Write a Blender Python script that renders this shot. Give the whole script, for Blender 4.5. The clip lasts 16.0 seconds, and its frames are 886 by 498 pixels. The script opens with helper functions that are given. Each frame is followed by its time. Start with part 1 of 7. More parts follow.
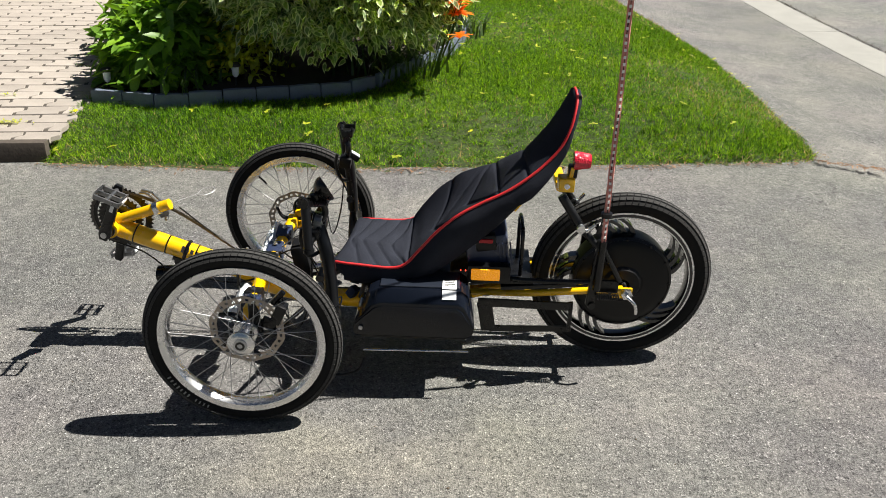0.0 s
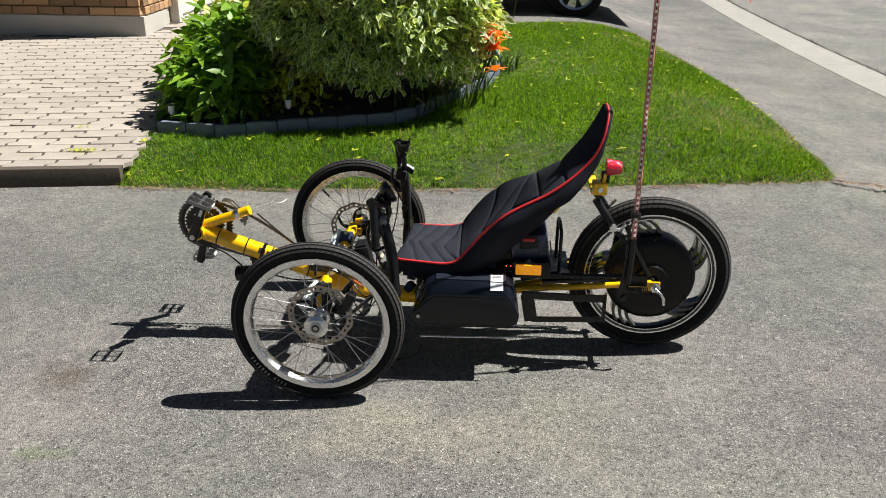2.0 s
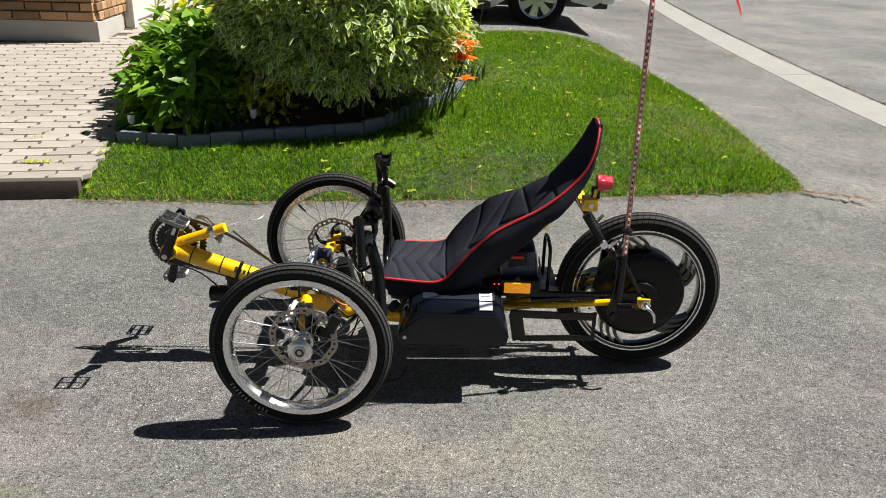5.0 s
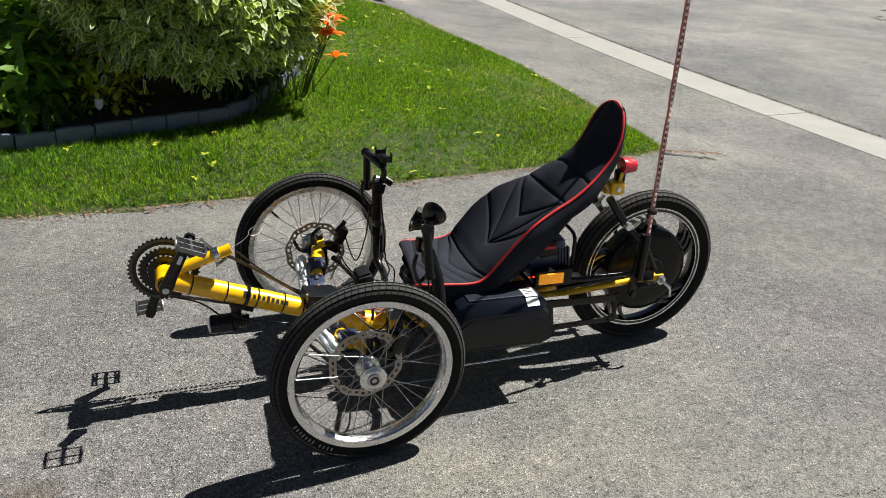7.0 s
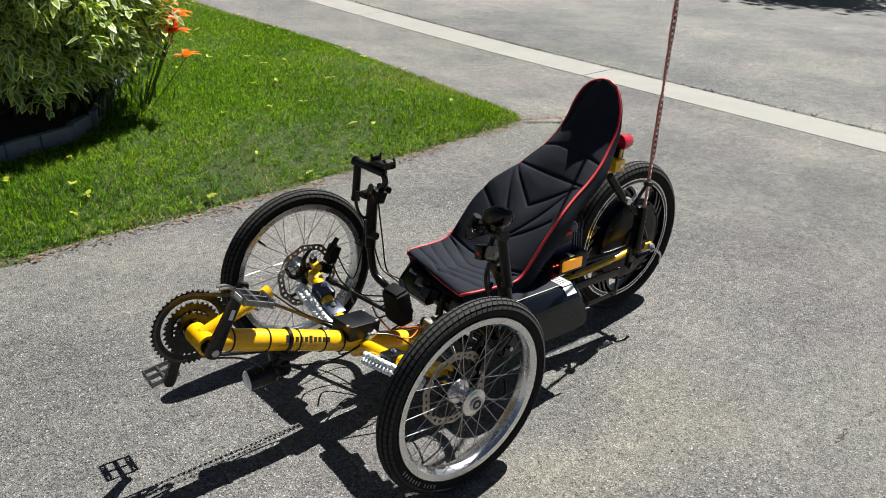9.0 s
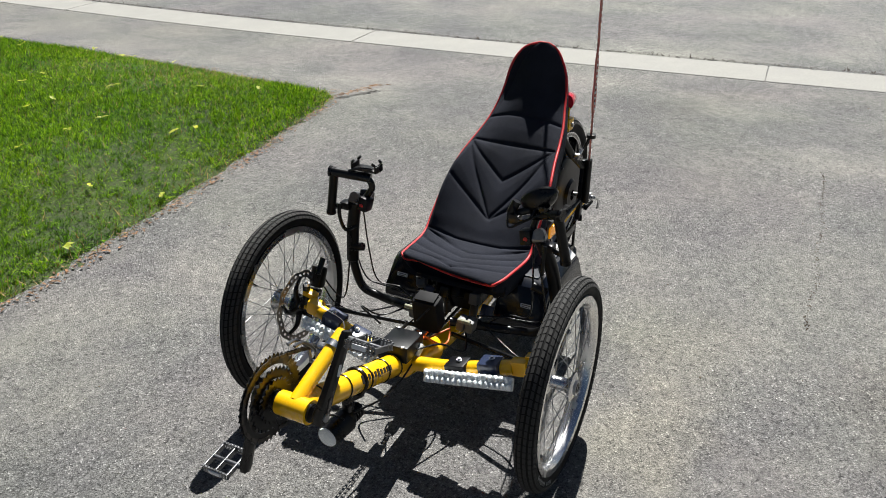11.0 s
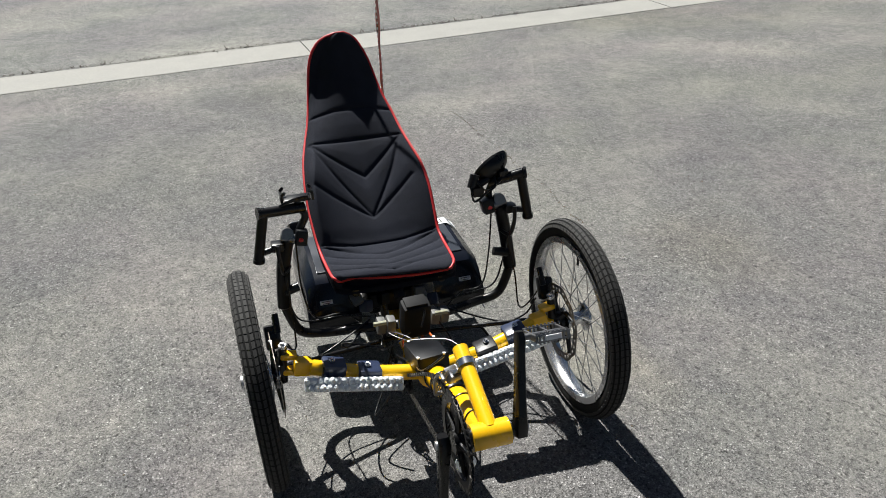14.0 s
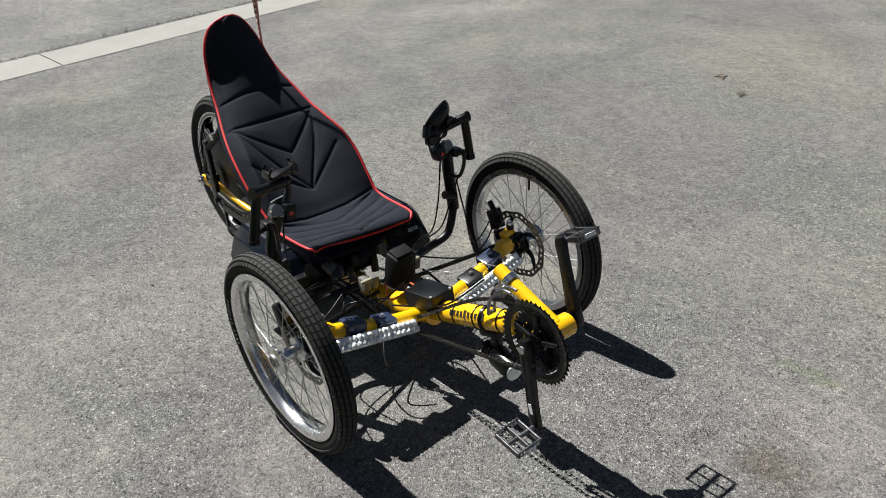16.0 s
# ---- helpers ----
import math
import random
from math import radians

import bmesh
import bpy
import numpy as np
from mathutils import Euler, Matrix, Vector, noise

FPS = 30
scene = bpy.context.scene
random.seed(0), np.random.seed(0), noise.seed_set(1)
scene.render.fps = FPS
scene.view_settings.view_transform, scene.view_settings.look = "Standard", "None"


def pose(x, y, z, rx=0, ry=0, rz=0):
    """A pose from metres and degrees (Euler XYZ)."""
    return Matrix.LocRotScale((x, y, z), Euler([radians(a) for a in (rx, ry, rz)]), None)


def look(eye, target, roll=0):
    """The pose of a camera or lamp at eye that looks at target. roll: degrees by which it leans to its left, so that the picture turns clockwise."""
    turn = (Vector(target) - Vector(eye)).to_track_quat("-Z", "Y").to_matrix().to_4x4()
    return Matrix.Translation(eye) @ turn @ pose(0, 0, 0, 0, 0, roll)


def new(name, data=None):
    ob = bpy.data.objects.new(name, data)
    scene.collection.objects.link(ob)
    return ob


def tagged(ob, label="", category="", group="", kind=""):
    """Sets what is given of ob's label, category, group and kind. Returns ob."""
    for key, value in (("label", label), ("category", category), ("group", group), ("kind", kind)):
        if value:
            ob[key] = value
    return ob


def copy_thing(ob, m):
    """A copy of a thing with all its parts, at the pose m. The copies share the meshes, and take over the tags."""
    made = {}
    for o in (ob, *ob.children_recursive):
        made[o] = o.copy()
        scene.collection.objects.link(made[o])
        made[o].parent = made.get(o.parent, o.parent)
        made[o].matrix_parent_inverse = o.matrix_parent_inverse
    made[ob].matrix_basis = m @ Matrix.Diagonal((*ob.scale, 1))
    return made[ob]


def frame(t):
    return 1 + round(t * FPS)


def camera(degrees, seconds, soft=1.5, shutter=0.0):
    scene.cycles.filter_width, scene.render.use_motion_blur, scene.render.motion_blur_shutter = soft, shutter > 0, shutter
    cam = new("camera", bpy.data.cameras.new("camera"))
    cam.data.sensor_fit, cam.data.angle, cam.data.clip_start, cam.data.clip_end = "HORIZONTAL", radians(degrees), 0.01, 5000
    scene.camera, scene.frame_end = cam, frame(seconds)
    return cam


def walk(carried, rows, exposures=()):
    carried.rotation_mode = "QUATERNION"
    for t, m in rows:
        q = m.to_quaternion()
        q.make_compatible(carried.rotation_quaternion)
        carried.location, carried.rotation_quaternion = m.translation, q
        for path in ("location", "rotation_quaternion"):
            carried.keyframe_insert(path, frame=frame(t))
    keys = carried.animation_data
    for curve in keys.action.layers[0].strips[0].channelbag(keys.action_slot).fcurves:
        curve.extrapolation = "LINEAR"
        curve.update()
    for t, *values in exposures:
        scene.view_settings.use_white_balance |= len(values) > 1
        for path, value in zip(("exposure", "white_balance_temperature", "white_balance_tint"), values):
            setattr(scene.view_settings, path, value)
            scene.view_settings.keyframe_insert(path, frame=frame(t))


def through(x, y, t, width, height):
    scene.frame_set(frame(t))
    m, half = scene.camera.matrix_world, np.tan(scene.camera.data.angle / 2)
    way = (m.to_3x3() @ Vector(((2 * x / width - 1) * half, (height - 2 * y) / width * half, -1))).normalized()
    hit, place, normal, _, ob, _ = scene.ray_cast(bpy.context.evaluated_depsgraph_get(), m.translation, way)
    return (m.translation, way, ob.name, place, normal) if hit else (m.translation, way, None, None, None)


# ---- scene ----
cam = camera(57.27, 16.0, soft=0.9)
PATH = [
    (0, (0.020, 0.004, 1.439), (0.007, 1.797, 0.554), 1.72),
    (0.5, (-0.051, -0.187, 1.452), (-0.065, 1.615, 0.584), 2.02),
    (1, (-0.007, -0.289, 1.456), (-0.012, 1.526, 0.616), 2.07),
    (1.5, (-0.035, -0.333, 1.451), (-0.067, 1.493, 0.636), 1.33),
    (2, (-0.040, -0.330, 1.448), (-0.123, 1.503, 0.652), 0.60),
    (2.5, (-0.036, -0.320, 1.444), (-0.126, 1.521, 0.668), 0.83),
    (3, (-0.048, -0.328, 1.443), (-0.135, 1.517, 0.676), 1.08),
    (3.5, (-0.060, -0.328, 1.440), (-0.137, 1.523, 0.686), 1.09),
    (4, (-0.066, -0.343, 1.446), (-0.133, 1.508, 0.692), 0.97),
    (4.2, (-0.063, -0.345, 1.445), (-0.127, 1.501, 0.679), 1.04),
    (6.3, (-0.598, 0.046, 1.448), (-0.290, 1.857, 0.657), 1.50),
    (6.5, (-0.702, 0.061, 1.438), (-0.341, 1.858, 0.636), 1.56),
    (7, (-0.998, 0.088, 1.449), (-0.347, 1.786, 0.616), 3.88),
    (7.5, (-1.154, 0.226, 1.419), (-0.434, 1.881, 0.558), 2.43),
    (8, (-1.358, 0.330, 1.439), (-0.497, 1.923, 0.589), 2.23),
    (8.5, (-1.535, 0.433, 1.431), (-0.494, 1.912, 0.577), 3.34),
    (9, (-1.628, 0.616, 1.428), (-0.460, 1.997, 0.574), 3.05),
    (9.5, (-1.850, 0.778, 1.423), (-0.494, 1.956, 0.545), 3.00),
    (9.7, (-1.888, 0.846, 1.421), (-0.467, 1.939, 0.536), 3.28),
    (11.8, (-2.186, 1.701, 1.448), (-0.484, 2.180, 0.514), -1.55),
    (12, (-2.216, 1.789, 1.444), (-0.475, 2.104, 0.515), -0.55),
    (12.5, (-2.178, 1.974, 1.456), (-0.418, 2.154, 0.526), -2.59),
    (13, (-2.245, 2.248, 1.434), (-0.465, 2.237, 0.521), -2.79),
    (13.5, (-2.204, 2.422, 1.438), (-0.463, 2.118, 0.503), -1.40),
    (14, (-2.125, 2.633, 1.426), (-0.430, 2.142, 0.484), -1.84),
    (14.5, (-2.090, 2.859, 1.418), (-0.518, 2.072, 0.465), -0.64),
    (15, (-1.948, 3.010, 1.414), (-0.426, 2.152, 0.441), -2.44),
    (15.5, (-1.944, 3.246, 1.422), (-0.516, 2.258, 0.429), -3.07),
    (16, (-1.972, 3.313, 1.424), (-0.618, 2.223, 0.434), -3.04),
]
walk(cam, [(t, look(eye, target, roll)) for t, eye, target, roll in PATH],
     [(0.0, 1.08, 6620, 8.6), (1.0, 0.99, 6620, 8.6), (4.0, 0.99, 6600, 8.6), (8.0, 0.99, 6480, 9.0), (12.0, 0.94, 6310, 9.0), (14.0, 0.85, 6310, 8.5), (16.0, 0.84, 6310, 8.5)])

# ---- world, sun ----
SUN = Vector((0.67, 0.145, 1.0)).normalized()
world = bpy.data.worlds.new("world")
scene.world = world
world.use_nodes = True
wn = world.node_tree
sky = wn.nodes.new("ShaderNodeTexSky")
sky.sky_type = 'NISHITA'
sky.sun_disc = False
sky.sun_elevation = math.asin(SUN.z)
sky.sun_rotation = math.atan2(SUN.x, SUN.y)
wn.links.new(sky.outputs[0], wn.nodes["Background"].inputs[0])
wn.nodes["Background"].inputs[1].default_value = 0.018
sun = new("sun", bpy.data.lights.new("sun", 'SUN'))
sun.data.energy, sun.data.angle, sun.data.color = 5.0, radians(0.53), (1.0, 0.968, 0.905)
sun.matrix_world = look(SUN * 40, (0, 0, 0))

# ---- materials ----
def nodes_of(name):
    m = bpy.data.materials.new(name)
    m.use_nodes = True
    t = m.node_tree
    return m, t, t.nodes["Principled BSDF"]


def add(t, kind, **kw):
    n = t.nodes.new(kind)
    for k, v in kw.items():
        if k in n.inputs:
            n.inputs[k].default_value = v
    return n


def noise_node(t, co, scale, detail=3.0, rough=0.55):
    n = add(t, "ShaderNodeTexNoise", Scale=scale, Detail=detail, Roughness=rough)
    t.links.new(co, n.inputs["Vector"])
    return n.outputs["Fac"]


def ramp(t, fac, stops):
    r = t.nodes.new("ShaderNodeValToRGB")
    e = r.color_ramp.elements
    while len(e) < len(stops):
        e.new(0.5)
    for el, (p, c) in zip(e, stops):
        el.position, el.color = p, (*c, 1) if len(c) == 3 else c
    t.links.new(fac, r.inputs[0])
    return r.outputs[0]


def mix(t, a, b, fac, mode='MIX'):
    m = t.nodes.new("ShaderNodeMix")
    m.data_type, m.blend_type = 'RGBA', mode
    for sock, val in ((m.inputs[0], fac), (m.inputs[6], a), (m.inputs[7], b)):
        if isinstance(val, (int, float)):
            sock.default_value = val
        elif isinstance(val, tuple):
            sock.default_value = (*val, 1)
        else:
            t.links.new(val, sock)
    return m.outputs[2]


def bump(t, bsdf, height, strength, dist):
    b = add(t, "ShaderNodeBump", Strength=strength, Distance=dist)
    t.links.new(height, b.inputs["Height"])
    t.links.new(b.outputs[0], bsdf.inputs["Normal"])


def surface(name, base, rough=0.5, metal=0.0, var=0.18, big=9.0, fine=160.0, relief=0.0006, strength=0.4, coat=0.0, rvar=0.12, spread=0.0, spec=0.5):
    """A material with two scales of variation in colour, gloss and relief."""
    m, t, p = nodes_of(name)
    co = t.nodes.new("ShaderNodeTexCoord").outputs["Object"]
    nb, nf = noise_node(t, co, big, 4), noise_node(t, co, fine, 3)
    lo, hi = tuple(c * (1 - var) for c in base), tuple(min(1, c * (1 + var)) for c in base)
    col = mix(t, ramp(t, nb, [(0.3, lo), (0.7, hi)]), ramp(t, nf, [(0.3, lo), (0.7, hi)]), 0.45)
    if spread:
        oi = t.nodes.new("ShaderNodeObjectInfo").outputs["Random"]
        col = mix(t, col, ramp(t, oi, [(0.0, tuple(1 - spread for _ in base)), (1.0, (1.0, 1.0, 1.0))]), 1.0, 'MULTIPLY')
    t.links.new(col, p.inputs["Base Color"])
    p.inputs["Metallic"].default_value = metal
    p.inputs["Coat Weight"].default_value = coat
    p.inputs["Specular IOR Level"].default_value = spec
    rr = ramp(t, nb, [(0.25, (max(0.03, rough - rvar),) * 3), (0.75, (min(1, rough + rvar),) * 3)])
    t.links.new(rr, p.inputs["Roughness"])
    if relief:
        bump(t, p, nf, strength, relief)
    return m


def asphalt(name, base, warm, contrast=1.0, spots=()):
    """Worn asphalt: coarse open patches with loose chips, smooth dusty ones between, and stains of their own shape."""
    m, t, p = nodes_of(name)
    co = t.nodes.new("ShaderNodeTexCoord").outputs["Object"]
    cells = []
    for scale in (235.0, 520.0):
        v = add(t, "ShaderNodeTexVoronoi", Scale=scale)
        t.links.new(co, v.inputs["Vector"])
        sep = t.nodes.new("ShaderNodeSeparateColor")
        t.links.new(v.outputs["Color"], sep.inputs[0])
        cells.append((v, sep))
    k = contrast
    coarse = ramp(t, noise_node(t, co, 1.3, 6, 0.62), [(0.40, (0, 0, 0)), (0.58, (1, 1, 1))])
    open_ = ramp(t, cells[0][1].outputs[0], [(0.0, (1 - 0.52 * k,) * 3), (0.16, (1 - 0.24 * k,) * 3), (0.55, (1 - 0.05 * k,) * 3), (0.90, (1 + 0.07 * k,) * 3), (0.96, (1 + 0.42 * k,) * 3), (1.0, (1 + 0.95 * k,) * 3)])
    worn = ramp(t, cells[0][1].outputs[0], [(0.0, (1 - 0.26 * k,) * 3), (0.5, (1.0,) * 3), (0.93, (1 + 0.08 * k,) * 3), (1.0, (1 + 0.40 * k,) * 3)])
    fine = ramp(t, cells[1][1].outputs[1], [(0.0, (1 - 0.42 * k,) * 3), (0.3, (1 - 0.08 * k,) * 3), (0.88, (1.02,) * 3), (1.0, (1 + 0.5 * k,) * 3)])
    col = mix(t, base, mix(t, worn, open_, coarse), 1.0, 'MULTIPLY')
    tone = mix(t, (1.12, 1.11, 1.075), (0.93, 0.935, 0.945), coarse)
    patch = ramp(t, noise_node(t, co, 0.55, 4, 0.55), [(0.3, (0.74, 0.74, 0.77)), (0.47, (0.96, 0.955, 0.95)), (0.68, (1.20, 1.185, 1.14))])
    mottle = ramp(t, noise_node(t, co, 19.0, 6, 0.72), [(0.32, (0.74, 0.74, 0.75)), (0.68, (1.22, 1.21, 1.19))])
    blot = ramp(t, noise_node(t, co, 3.1, 6, 0.7), [(0.28, (0.84, 0.845, 0.855)), (0.46, (0.99, 0.99, 0.99)), (0.75, (1.08, 1.08, 1.06))])
    pits = ramp(t, noise_node(t, co, 62.0, 4, 0.7), [(0.34, (0.36, 0.36, 0.36)), (0.45, (1.0, 1.0, 1.0)), (0.59, (1.0, 1.0, 1.0)), (0.70, (1.48, 1.47, 1.43))])
    for extra in (fine, tone, patch, mottle, blot, pits):
        col = mix(t, col, extra, 1.0, 'MULTIPLY')
    hue = ramp(t, noise_node(t, co, 0.8, 4, 0.6), [(0.36, (1.025, 0.985, 1.02)), (0.5, (1.0, 1.0, 1.0)), (0.64, (0.985, 1.005, 0.965))])
    col = mix(t, col, hue, 1.0, 'MULTIPLY')
    stain = ramp(t, noise_node(t, co, 0.35, 3, 0.5), [(0.56, (0, 0, 0)), (0.74, (1, 1, 1))])
    col = mix(t, col, mix(t, col, warm, 1.0, 'MULTIPLY'), stain)
    if spots:
        wob = add(t, "ShaderNodeTexNoise", Scale=5.0, Detail=5.0)
        t.links.new(co, wob.inputs["Vector"])
        shift = t.nodes.new("ShaderNodeVectorMath")
        shift.operation = 'MULTIPLY_ADD'
        t.links.new(wob.outputs["Color"], shift.inputs[0])
        shift.inputs[1].default_value = (0.34, 0.34, 0.0)
        t.links.new(co, shift.inputs[2])
        for x, y, rx, ry, tint in spots:
            off = t.nodes.new("ShaderNodeVectorMath")
            off.operation = 'SUBTRACT'
            t.links.new(shift.outputs[0], off.inputs[0])
            off.inputs[1].default_value = (x + 0.17, y + 0.17, 0.0)
            sc = t.nodes.new("ShaderNodeVectorMath")
            sc.operation = 'MULTIPLY'
            t.links.new(off.outputs[0], sc.inputs[0])
            sc.inputs[1].default_value = (1 / rx, 1 / ry, 0.0)
            ln = t.nodes.new("ShaderNodeVectorMath")
            ln.operation = 'LENGTH'
            t.links.new(sc.outputs[0], ln.inputs[0])
            col = mix(t, col, ramp(t, ln.outputs["Value"], [(0.25, tint), (1.0, (1.0, 1.0, 1.0))]), 1.0, 'MULTIPLY')
    t.links.new(col, p.inputs["Base Color"])
    p.inputs["Roughness"].default_value = 0.86
    p.inputs["Specular IOR Level"].default_value = 0.3
    bump(t, p, mix(t, cells[0][0].outputs["Distance"], cells[1][0].outputs["Distance"], 0.4), 0.8, 0.005)
    return m


def leafy(name, base, rough=0.42, spread=0.35, through=0.25, tint=(1.25, 1.1, 0.6), patchy=False):
    """Leaves: each island of the mesh has its own shade; some light shines through."""
    m, t, p = nodes_of(name)
    isl = t.nodes.new("ShaderNodeNewGeometry").outputs["Random Per Island"]
    lo = tuple(c * (1 - spread) for c in base)
    hi = tuple(c * (1 + spread) * k for c, k in zip(base, tint))
    co = t.nodes.new("ShaderNodeTexCoord").outputs["Object"]
    col = mix(t, ramp(t, isl, [(0.0, lo), (0.55, base), (1.0, hi)]), ramp(t, noise_node(t, co, 60, 3), [(0.3, (0.85,) * 3), (0.7, (1.12,) * 3)]), 1.0, 'MULTIPLY')
    if patchy:
        # clump-sized tones put the shade between grass tufts into the colour
        col = mix(t, col, ramp(t, noise_node(t, co, 44, 4, 0.7), [(0.38, (0.24, 0.33, 0.40)), (0.50, (1.0, 1.0, 1.0)), (0.62, (2.0, 1.66, 1.40))]), 1.0, 'MULTIPLY')
        col = mix(t, col, ramp(t, noise_node(t, co, 2.2, 3), [(0.32, (0.72, 0.82, 0.85)), (0.66, (1.2, 1.08, 1.0))]), 1.0, 'MULTIPLY')
    t.links.new(col, p.inputs["Base Color"])
    p.inputs["Roughness"].default_value = rough
    p.inputs["Specular IOR Level"].default_value = 0.2 if patchy else 0.5
    if through:
        tr = t.nodes.new("ShaderNodeBsdfTranslucent")
        t.links.new(mix(t, col, (1.5, 1.5, 0.5), 1.0, 'MULTIPLY'), tr.inputs[0])
        ms = t.nodes.new("ShaderNodeMixShader")
        ms.inputs[0].default_value = through
        t.links.new(p.outputs[0], ms.inputs[1])
        t.links.new(tr.outputs[0], ms.inputs[2])
        t.links.new(ms.outputs[0], t.nodes["Material Output"].inputs[0])
    return m


def glass_like(name, base, rough=0.15, glow=0.0):
    m, t, p = nodes_of(name)
    p.inputs["Base Color"].default_value = (*base, 1)
    p.inputs["Roughness"].default_value = rough
    p.inputs["Coat Weight"].default_value = 0.6
    co = t.nodes.new("ShaderNodeTexCoord").outputs["Object"]
    v = add(t, "ShaderNodeTexVoronoi", Scale=180.0)
    t.links.new(co, v.inputs["Vector"])
    bump(t, p, v.outputs["Distance"], 0.7, 0.003)
    if glow:
        p.inputs["Emission Color"].default_value = (*base, 1)
        p.inputs["Emission Strength"].default_value = glow
    return m


DRIVE = asphalt("driveway_asphalt", (0.183, 0.1812, 0.1775), (1.05, 1.02, 0.95), 1.40, (
    (-0.36, 1.62, 0.36, 0.20, (1.17, 1.14, 1.06)), (0.10, 1.66, 0.45, 0.30, (1.09, 1.07, 1.03)), (-1.38, 1.84, 0.15, 0.10, (0.62, 0.58, 0.52)),
    (-1.23, 1.49, 0.07, 0.05, (0.88, 0.98, 0.78)), (1.70, 1.90, 0.95, 0.60, (0.88, 0.88, 0.885)), (2.70, 2.35, 0.55, 0.40, (0.84, 0.84, 0.85)), (0.13, 0.94, 0.40, 0.30, (1.0, 0.965, 0.92))))
ROAD = asphalt("road_asphalt", (0.190, 0.190, 0.188), (1.03, 1.02, 0.98), 1.2)
CONCRETE = surface("kerb_concrete", (0.250, 0.245, 0.226), 0.85, var=0.20, big=4.5, fine=70, relief=0.002)
STONE = surface("foundation_concrete", (0.40, 0.385, 0.36), 0.85, var=0.15, big=4, fine=90, relief=0.003)
PAVER = surface("paver_concrete", (0.345, 0.305, 0.27), 0.88, var=0.16, big=6, fine=140, relief=0.002, spread=0.22)
SAND = surface("joint_sand", (0.062, 0.052, 0.043), 0.95, var=0.3, big=5, fine=120, relief=0.003)
TIMBER = surface("weathered_timber", (0.065, 0.052, 0.042), 0.85, var=0.35, big=3, fine=60, relief=0.004)
BRICK = surface("buff_brick", (0.46, 0.275, 0.145), 0.85, var=0.24, big=9, fine=110, relief=0.003, spread=0.60)
MORTAR = surface("mortar", (0.42, 0.36, 0.29), 0.92, var=0.12, big=5, fine=120, relief=0.003)
SIDING = surface("white_door_paint", (0.58, 0.555, 0.52), 0.45, var=0.04, big=2, fine=60, relief=0.0006)
ROOFING = surface("roof_shingle", (0.12, 0.105, 0.095), 0.9, var=0.3, big=3, fine=40, relief=0.004)
SOIL = surface("garden_soil", (0.035, 0.026, 0.018), 0.95, var=0.5, big=12, fine=90, relief=0.01, strength=0.8)
THATCH = surface("lawn_thatch", (0.040, 0.058, 0.012), 0.95, var=0.4, big=2.2, fine=70, relief=0.006, strength=0.8)
STRAW = leafy("dry_grass", (0.36, 0.25, 0.11), 0.8, 0.4, 0.1, (1.1, 1.0, 0.9))
LITTER = leafy("brown_litter", (0.17, 0.095, 0.05), 0.85, 0.5, 0.0, (1.3, 1.2, 1.1))
GRASS = leafy("grass_blades", (0.094, 0.214, 0.013), 0.75, 0.70, 0.42, (1.4, 1.15, 0.8), True)
EDGING = surface("grey_blue_edging", (0.135, 0.158, 0.22), 0.55, var=0.16, big=14, fine=90, relief=0.001)
LEAF = leafy("broad_leaf", (0.135, 0.275, 0.024), 0.45, 0.35, 0.34, (1.3, 1.1, 0.8))
LEAF_MID = leafy("dogwood_leaf", (0.195, 0.305, 0.092), 0.46, 0.42, 0.50)
LEAF_RIM = leafy("dogwood_margin", (0.62, 0.68, 0.43), 0.46, 0.25, 0.50, (1.1, 1.05, 1.0))
LEAF_DARK = leafy("strap_leaf", (0.045, 0.085, 0.020), 0.4, 0.35, 0.2)
LEAF_LIME = leafy("lime_leaf", (0.42, 0.47, 0.04), 0.45, 0.25, 0.40)
PETAL = leafy("orange_petal", (0.75, 0.16, 0.012), 0.5, 0.2, 0.3, (1.1, 1.3, 1.0))
RED_PETAL = leafy("red_petal", (0.72, 0.035, 0.12), 0.5, 0.3, 0.3, (1.2, 1.0, 1.4))
BARK = surface("stem_bark", (0.10, 0.075, 0.05), 0.9, var=0.35, big=12, fine=80, relief=0.004)
CAR_PAINT = surface("white_car_paint", (0.72, 0.72, 0.71), 0.22, var=0.02, big=1.5, fine=30, relief=0, coat=0.8, rvar=0.04)
PLASTIC = surface("dark_trim_plastic", (0.03, 0.03, 0.032), 0.55, var=0.2, big=4, fine=120, relief=0.0005)
WINDOW = glass_like("dark_car_glass", (0.015, 0.017, 0.02), 0.05)
ALLOY = surface("alloy", (0.62, 0.62, 0.63), 0.32, 0.9, var=0.08, big=6, fine=90, relief=0.0002)
YELLOW = surface("yellow_paint", (0.90, 0.50, 0.003), 0.28, var=0.05, big=12, fine=90, relief=0.0002, coat=0.5, rvar=0.06)
BLACK = surface("black_powder_coat", (0.004, 0.004, 0.0045), 0.30, var=0.25, big=16, fine=240, relief=0.0004, spec=0.38)
GLOSS = surface("glossy_black_paint", (0.008, 0.009, 0.012), 0.16, var=0.2, big=6, fine=150, relief=0.0001, coat=0.5, rvar=0.06)
MOTOR = surface("satin_motor_cover", (0.003, 0.003, 0.0035), 0.36, var=0.2, big=8, fine=200, relief=0.0003, spec=0.25)
RUBBER = surface("tyre_rubber", (0.009, 0.009, 0.009), 0.74, var=0.3, big=18, fine=260, relief=0.0006, spec=0.18)
TREAD = surface("dusty_tread", (0.034, 0.033, 0.032), 0.85, var=0.3, big=24, fine=260, relief=0.0006)
